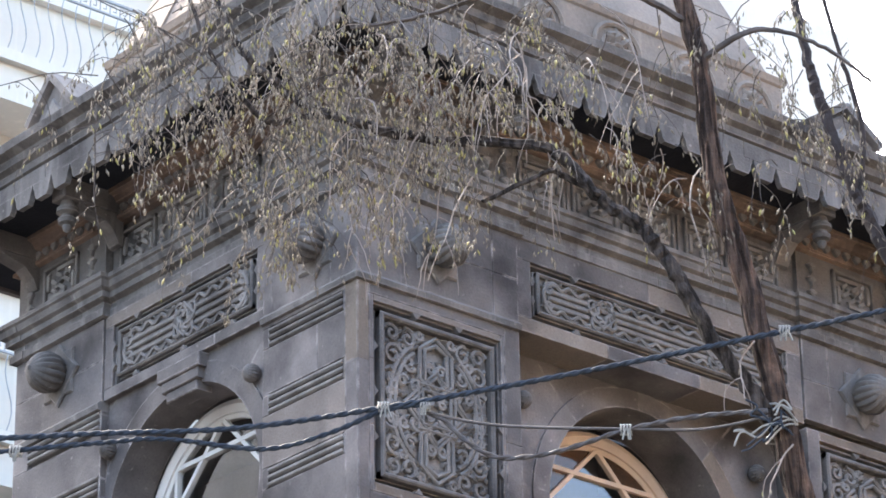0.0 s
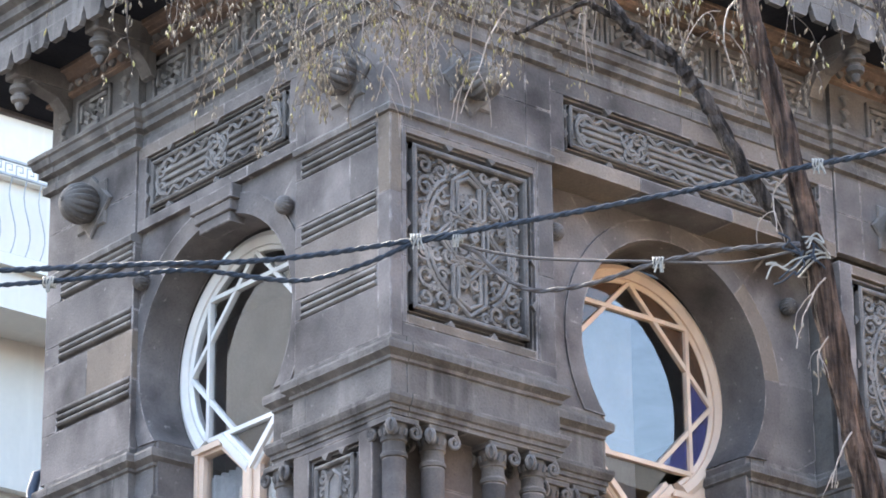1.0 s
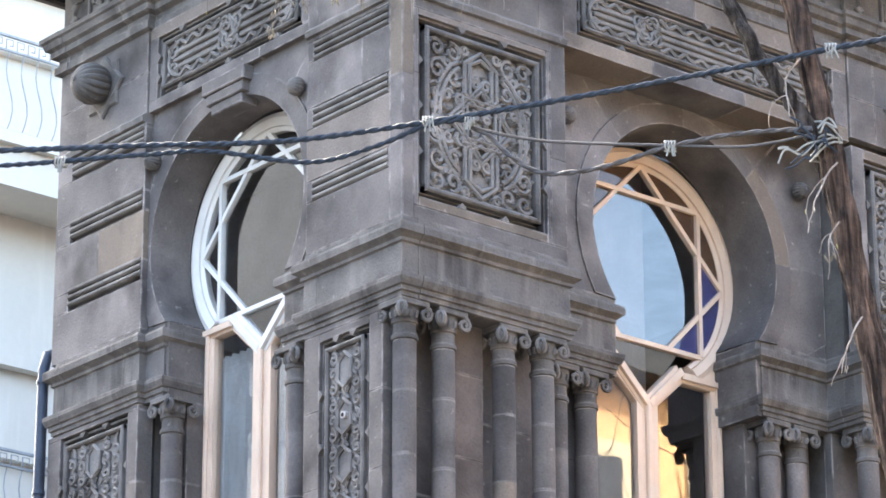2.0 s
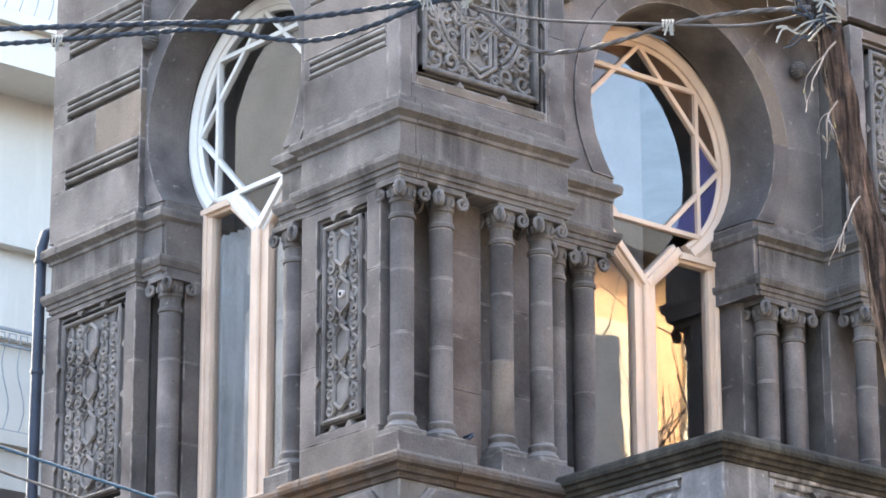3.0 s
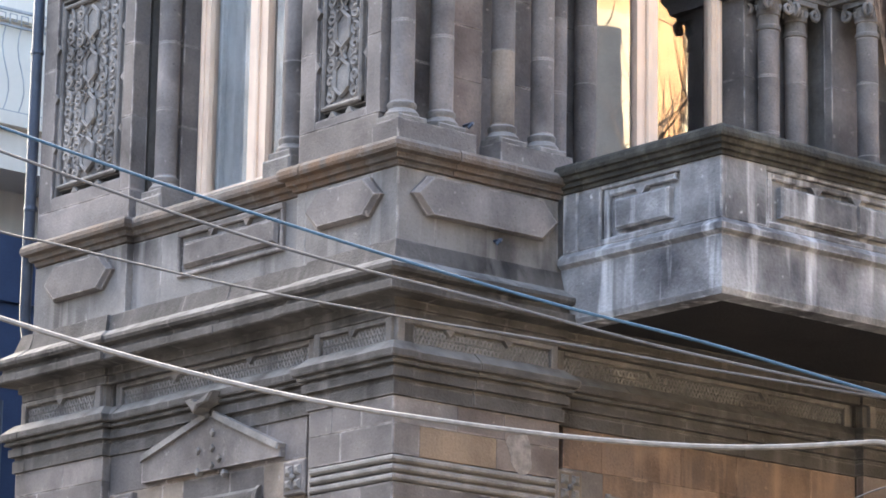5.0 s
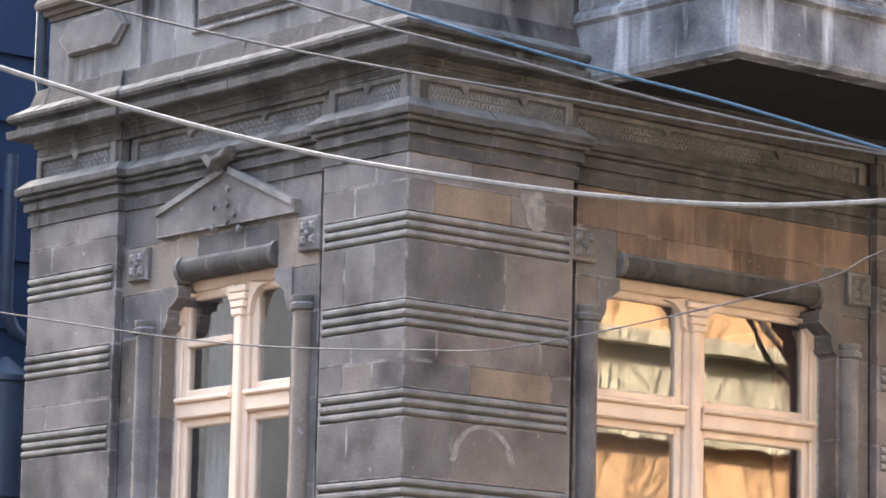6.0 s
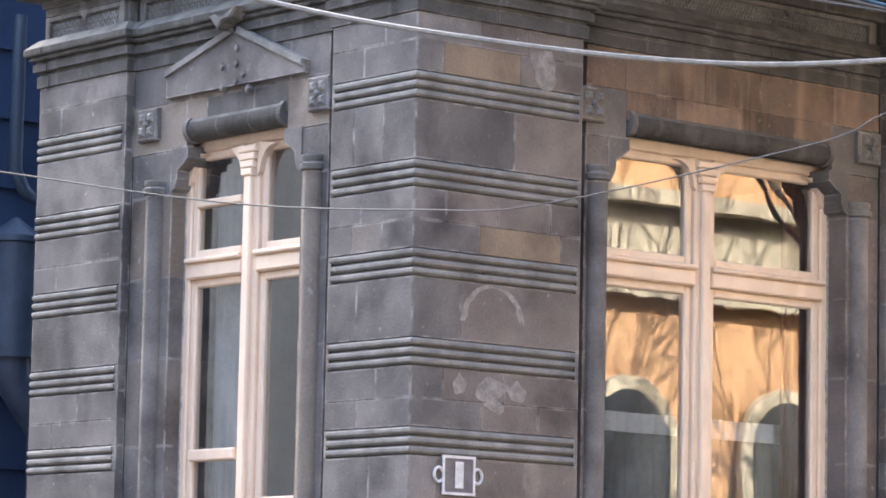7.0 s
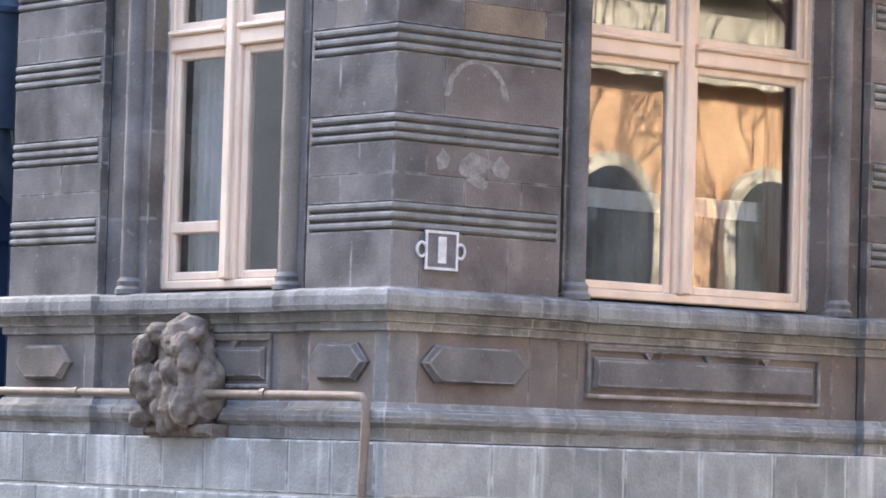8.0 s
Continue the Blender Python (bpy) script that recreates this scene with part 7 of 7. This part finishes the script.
# bare trees along the opposite pavement, seen in the panes
def far_tree(x, y, h):
    th = thing("bare_tree", "bare winter street tree on the opposite pavement", "tree", "trees across the street", at=(x, y, 0))
    bm = bmesh.new()
    rough_tube(bm, [Vector((0.05 * math.sin(i), 0, h * 0.62 * i / 8)) for i in range(9)], 0.13, 0.09, 10, rng, 0.1)
    part("trunk", bm, BARK, th)
    bm = bmesh.new()
    for k in range(46):
        p = Vector((0, 0, h * rng.uniform(0.52, 0.62)))
        w = Vector((rng.uniform(-1, 1), rng.uniform(-1, 1), rng.uniform(0.5, 1.6))).normalized()
        pts = [p]
        for i in range(7):
            w = (w + Vector((rng.uniform(-0.3, 0.3), rng.uniform(-0.3, 0.3), rng.uniform(-0.1, 0.2)))).normalized()
            pts.append(pts[-1] + w * h * 0.075)
            if i > 1:
                for _ in range(3):
                    q = w + Vector((rng.uniform(-1, 1), rng.uniform(-1, 1), rng.uniform(-0.4, 0.8)))
                    tube(bm, [pts[-1], pts[-1] + q * 0.3, pts[-1] + q * 0.55 + Vector((0, 0, rng.uniform(-0.1, 0.2)))], 0.012, 3, 0.005, cap=False)
        tube(bm, pts, 0.03, 5, 0.010)
    part("crown", bm, TWIG, th)


for x, y, h in ((4.6, -8.8, 9.4), (12.6, -9.0, 9.8), (16.5, -8.6, 9.6)):
    far_tree(x, y, h)


# ---- cables ----
def strand(bm, pts, r, twist=0.0, n=6):
    """A cable; with twist, two strands wound round one another."""
    if not twist:
        tube(bm, pts, r, n)
        return
    for ph in (0, math.pi):
        out, s = [], 0.0
        for i, p in enumerate(pts):
            if i:
                s += (p - pts[i - 1]).length
            a = ph + s / twist * 2 * math.pi
            out.append(p + (Vector((0, 0, 1)) * math.cos(a) + F * math.sin(a)) * r * 0.6)
        tube(bm, out, r, n)


def cable(name, label, pts, r, mat, twist=0.0, n=12):
    th = thing(name, label, "cable")
    bm = bmesh.new()
    strand(bm, smooth_path(pts, n), r, twist)
    part("cable_run", bm, mat, th, smooth=True)
    return th


c1 = cable("twisted_cable", "thick blue-grey twisted overhead cable tied to the tree", [T(-6.0, 6.9), T(-2.6, 6.825), T(-1.781, 6.837), T(-1.217, 6.858), T(-0.652, 6.874), T(-0.075, 6.943, -0.03), T(0.482, 7.033, -0.05), T(1.168, 7.156, -0.08), T(1.56, 7.23, -0.1), T(1.785, 7.276, -0.1), T(2.4, 7.42, -0.1), T(4.0, 7.85, -0.1), T(8.0, 9.3)], 0.0085, CABLE, 0.11, 26)
c2 = cable("twisted_cable", "blue-grey twisted overhead cable sagging beside the thicker one", [T(-6.0, 6.75, 0.02), T(-2.4, 6.75), T(-1.779, 6.772), T(-1.216, 6.817), T(-0.95, 6.83), T(-0.56, 6.783), T(-0.3, 6.845), T(-0.075, 6.93, -0.03), T(0.09, 6.955, -0.03)], 0.0075, CABLE, 0.10, 26)
cable("grey_cable", "thin grey cable hanging in a loop to the tree", [T(0.073, 6.94), T(0.16, 6.90), T(0.252, 6.807), T(0.387, 6.733), T(0.613, 6.756), T(0.886, 6.844), T(1.159, 6.898), T(1.453, 6.885, -0.09)], 0.0075, CABLE_GREY, 0.14, 14)
cable("grey_cable", "thin grey cable stretched to the tree", [T(0.095, 6.93), T(0.389, 6.871), T(0.886, 6.85), T(1.2, 6.845), T(1.453, 6.86, -0.09)], 0.0065, CABLE_GREY, 0.0, 12)
cable("blue_cable", "bright blue service cable sloping across the facade", [T(-6, 6.6), T(-2.38, 5.34), T(-1.718, 5.115), T(-1.059, 4.891), T(-0.19, 4.623), T(0.455, 4.443), T(1.0, 4.31), T(1.605, 4.14), T(2.2, 3.98), T(5.0, 3.3)], 0.0065, CABLE_BLUE, 0.0, 12)
cable("grey_cable", "thin grey cable sloping across the facade", [T(-6, 6.5), T(-2.37, 5.245), T(-1.713, 5.018), T(-1.056, 4.791), T(-0.491, 4.62), T(0.17, 4.46), T(0.818, 4.295), T(1.605, 4.13), T(2.2, 4.0), T(5.0, 3.4)], 0.006, CABLE_GREY, 0.0, 12)
cable("grey_cable", "faint grey cable sloping across the facade", [T(-6, 5.8), T(-2.1, 4.80), T(-1.482, 4.653), T(-0.832, 4.51), T(-0.208, 4.40), T(0.39, 4.31), T(1.033, 4.205), T(1.605, 4.12), T(2.2, 4.04), T(5.0, 3.6)], 0.005, CABLE_GREY, 0.0, 12)
cable("pale_cable", "pale cable sagging in a long curve", [T(-6, 6.0, 0.2), T(-2.6, 4.66), T(-1.753, 4.385), T(-1.103, 4.20), T(-0.501, 4.067), T(0.077, 3.984), T(0.611, 3.93), T(1.122, 3.911), T(1.606, 3.938), T(2.1, 3.99), T(5.0, 4.6)], 0.0105, CABLE_WHITE, 0.0, 14)
cable("thin_wire", "hair-thin grey wire hanging before the street windows", [T(-6, 4.2), T(-2.5, 3.55), T(-1.72, 3.445), T(-0.868, 3.345), T(-0.159, 3.334), T(0.316, 3.367), T(1.329, 3.617), T(1.599, 3.742), T(2.2, 3.99), T(5, 5.4)], 0.003, CABLE_GREY, 0.0, 12)


def tie(a, h, f, s, label):
    th = thing("cable_tie", label, "cable tie", "pale cable ties")
    for k in range(4):
        bm = bmesh.new()
        x = a + (k - 1.5) * s * 0.35
        tube(bm, [T(x + 0.3 * s * math.cos(t) * 0.3 + 0.004 * math.sin(5 * t), h + s * 0.6 * math.sin(t), f + s * 0.6 * math.cos(t)) for t in [2 * math.pi * i / 12 for i in range(12)]], 0.004, 4, closed=True)
        part("coil", bm, TIE, th)
    for k in range(3):
        bm = bmesh.new()
        q = rng.uniform(-0.6, 0.6)
        tube(bm, [T(a + k * 0.008, h, f - s * 0.5), T(a + q * s, h - s * 0.7, f - s * 0.6), T(a + q * s * 1.5, h - s * 1.4, f - s * 0.5)], 0.004, 4)
        part("loose_end", bm, TIE, th)


for a, h, f, s in ((-0.075, 6.943, -0.03, 0.035), (0.091, 6.945, -0.03, 0.03), (-1.542, 6.785, 0, 0.035), (1.54, 7.225, -0.1, 0.035), (0.892, 6.846, 0, 0.035)):
    tie(a, h, f, s, "pale wire tie wound round the overhead cables")
knot = thing("trunk_lashing", "tangle of pale rope and wire lashed round the trunk", "rope")
for k in range(6):
    bm = bmesh.new()
    h = 6.86 + 0.022 * (k % 5) - 0.04
    r = 0.058 + 0.008 * rng.random()
    tilt = rng.uniform(-0.06, 0.06)
    tube(bm, [T(1.515 + r * math.cos(t), h + tilt * math.cos(t) + 0.008 * math.sin(3 * t), r * math.sin(t)) for t in [2 * math.pi * i / 16 for i in range(16)]], 0.0045, 5, closed=True)
    part("turn", bm, TIE if k % 3 else CABLE, knot)
for k in range(7):
    bm = bmesh.new()
    q = [T(1.46 + rng.uniform(-0.05, 0.05), 6.86 + rng.uniform(-0.04, 0.05), -0.09)]
    for _ in range(5):
        q.append(q[-1] + S * rng.uniform(-0.06, 0.05) + Vector((0, 0, rng.uniform(-0.06, 0.045))))
    tube(bm, smooth_path(q, 4), 0.0045, 5)
    part("loose_end", bm, TIE if k % 2 else CABLE, knot)
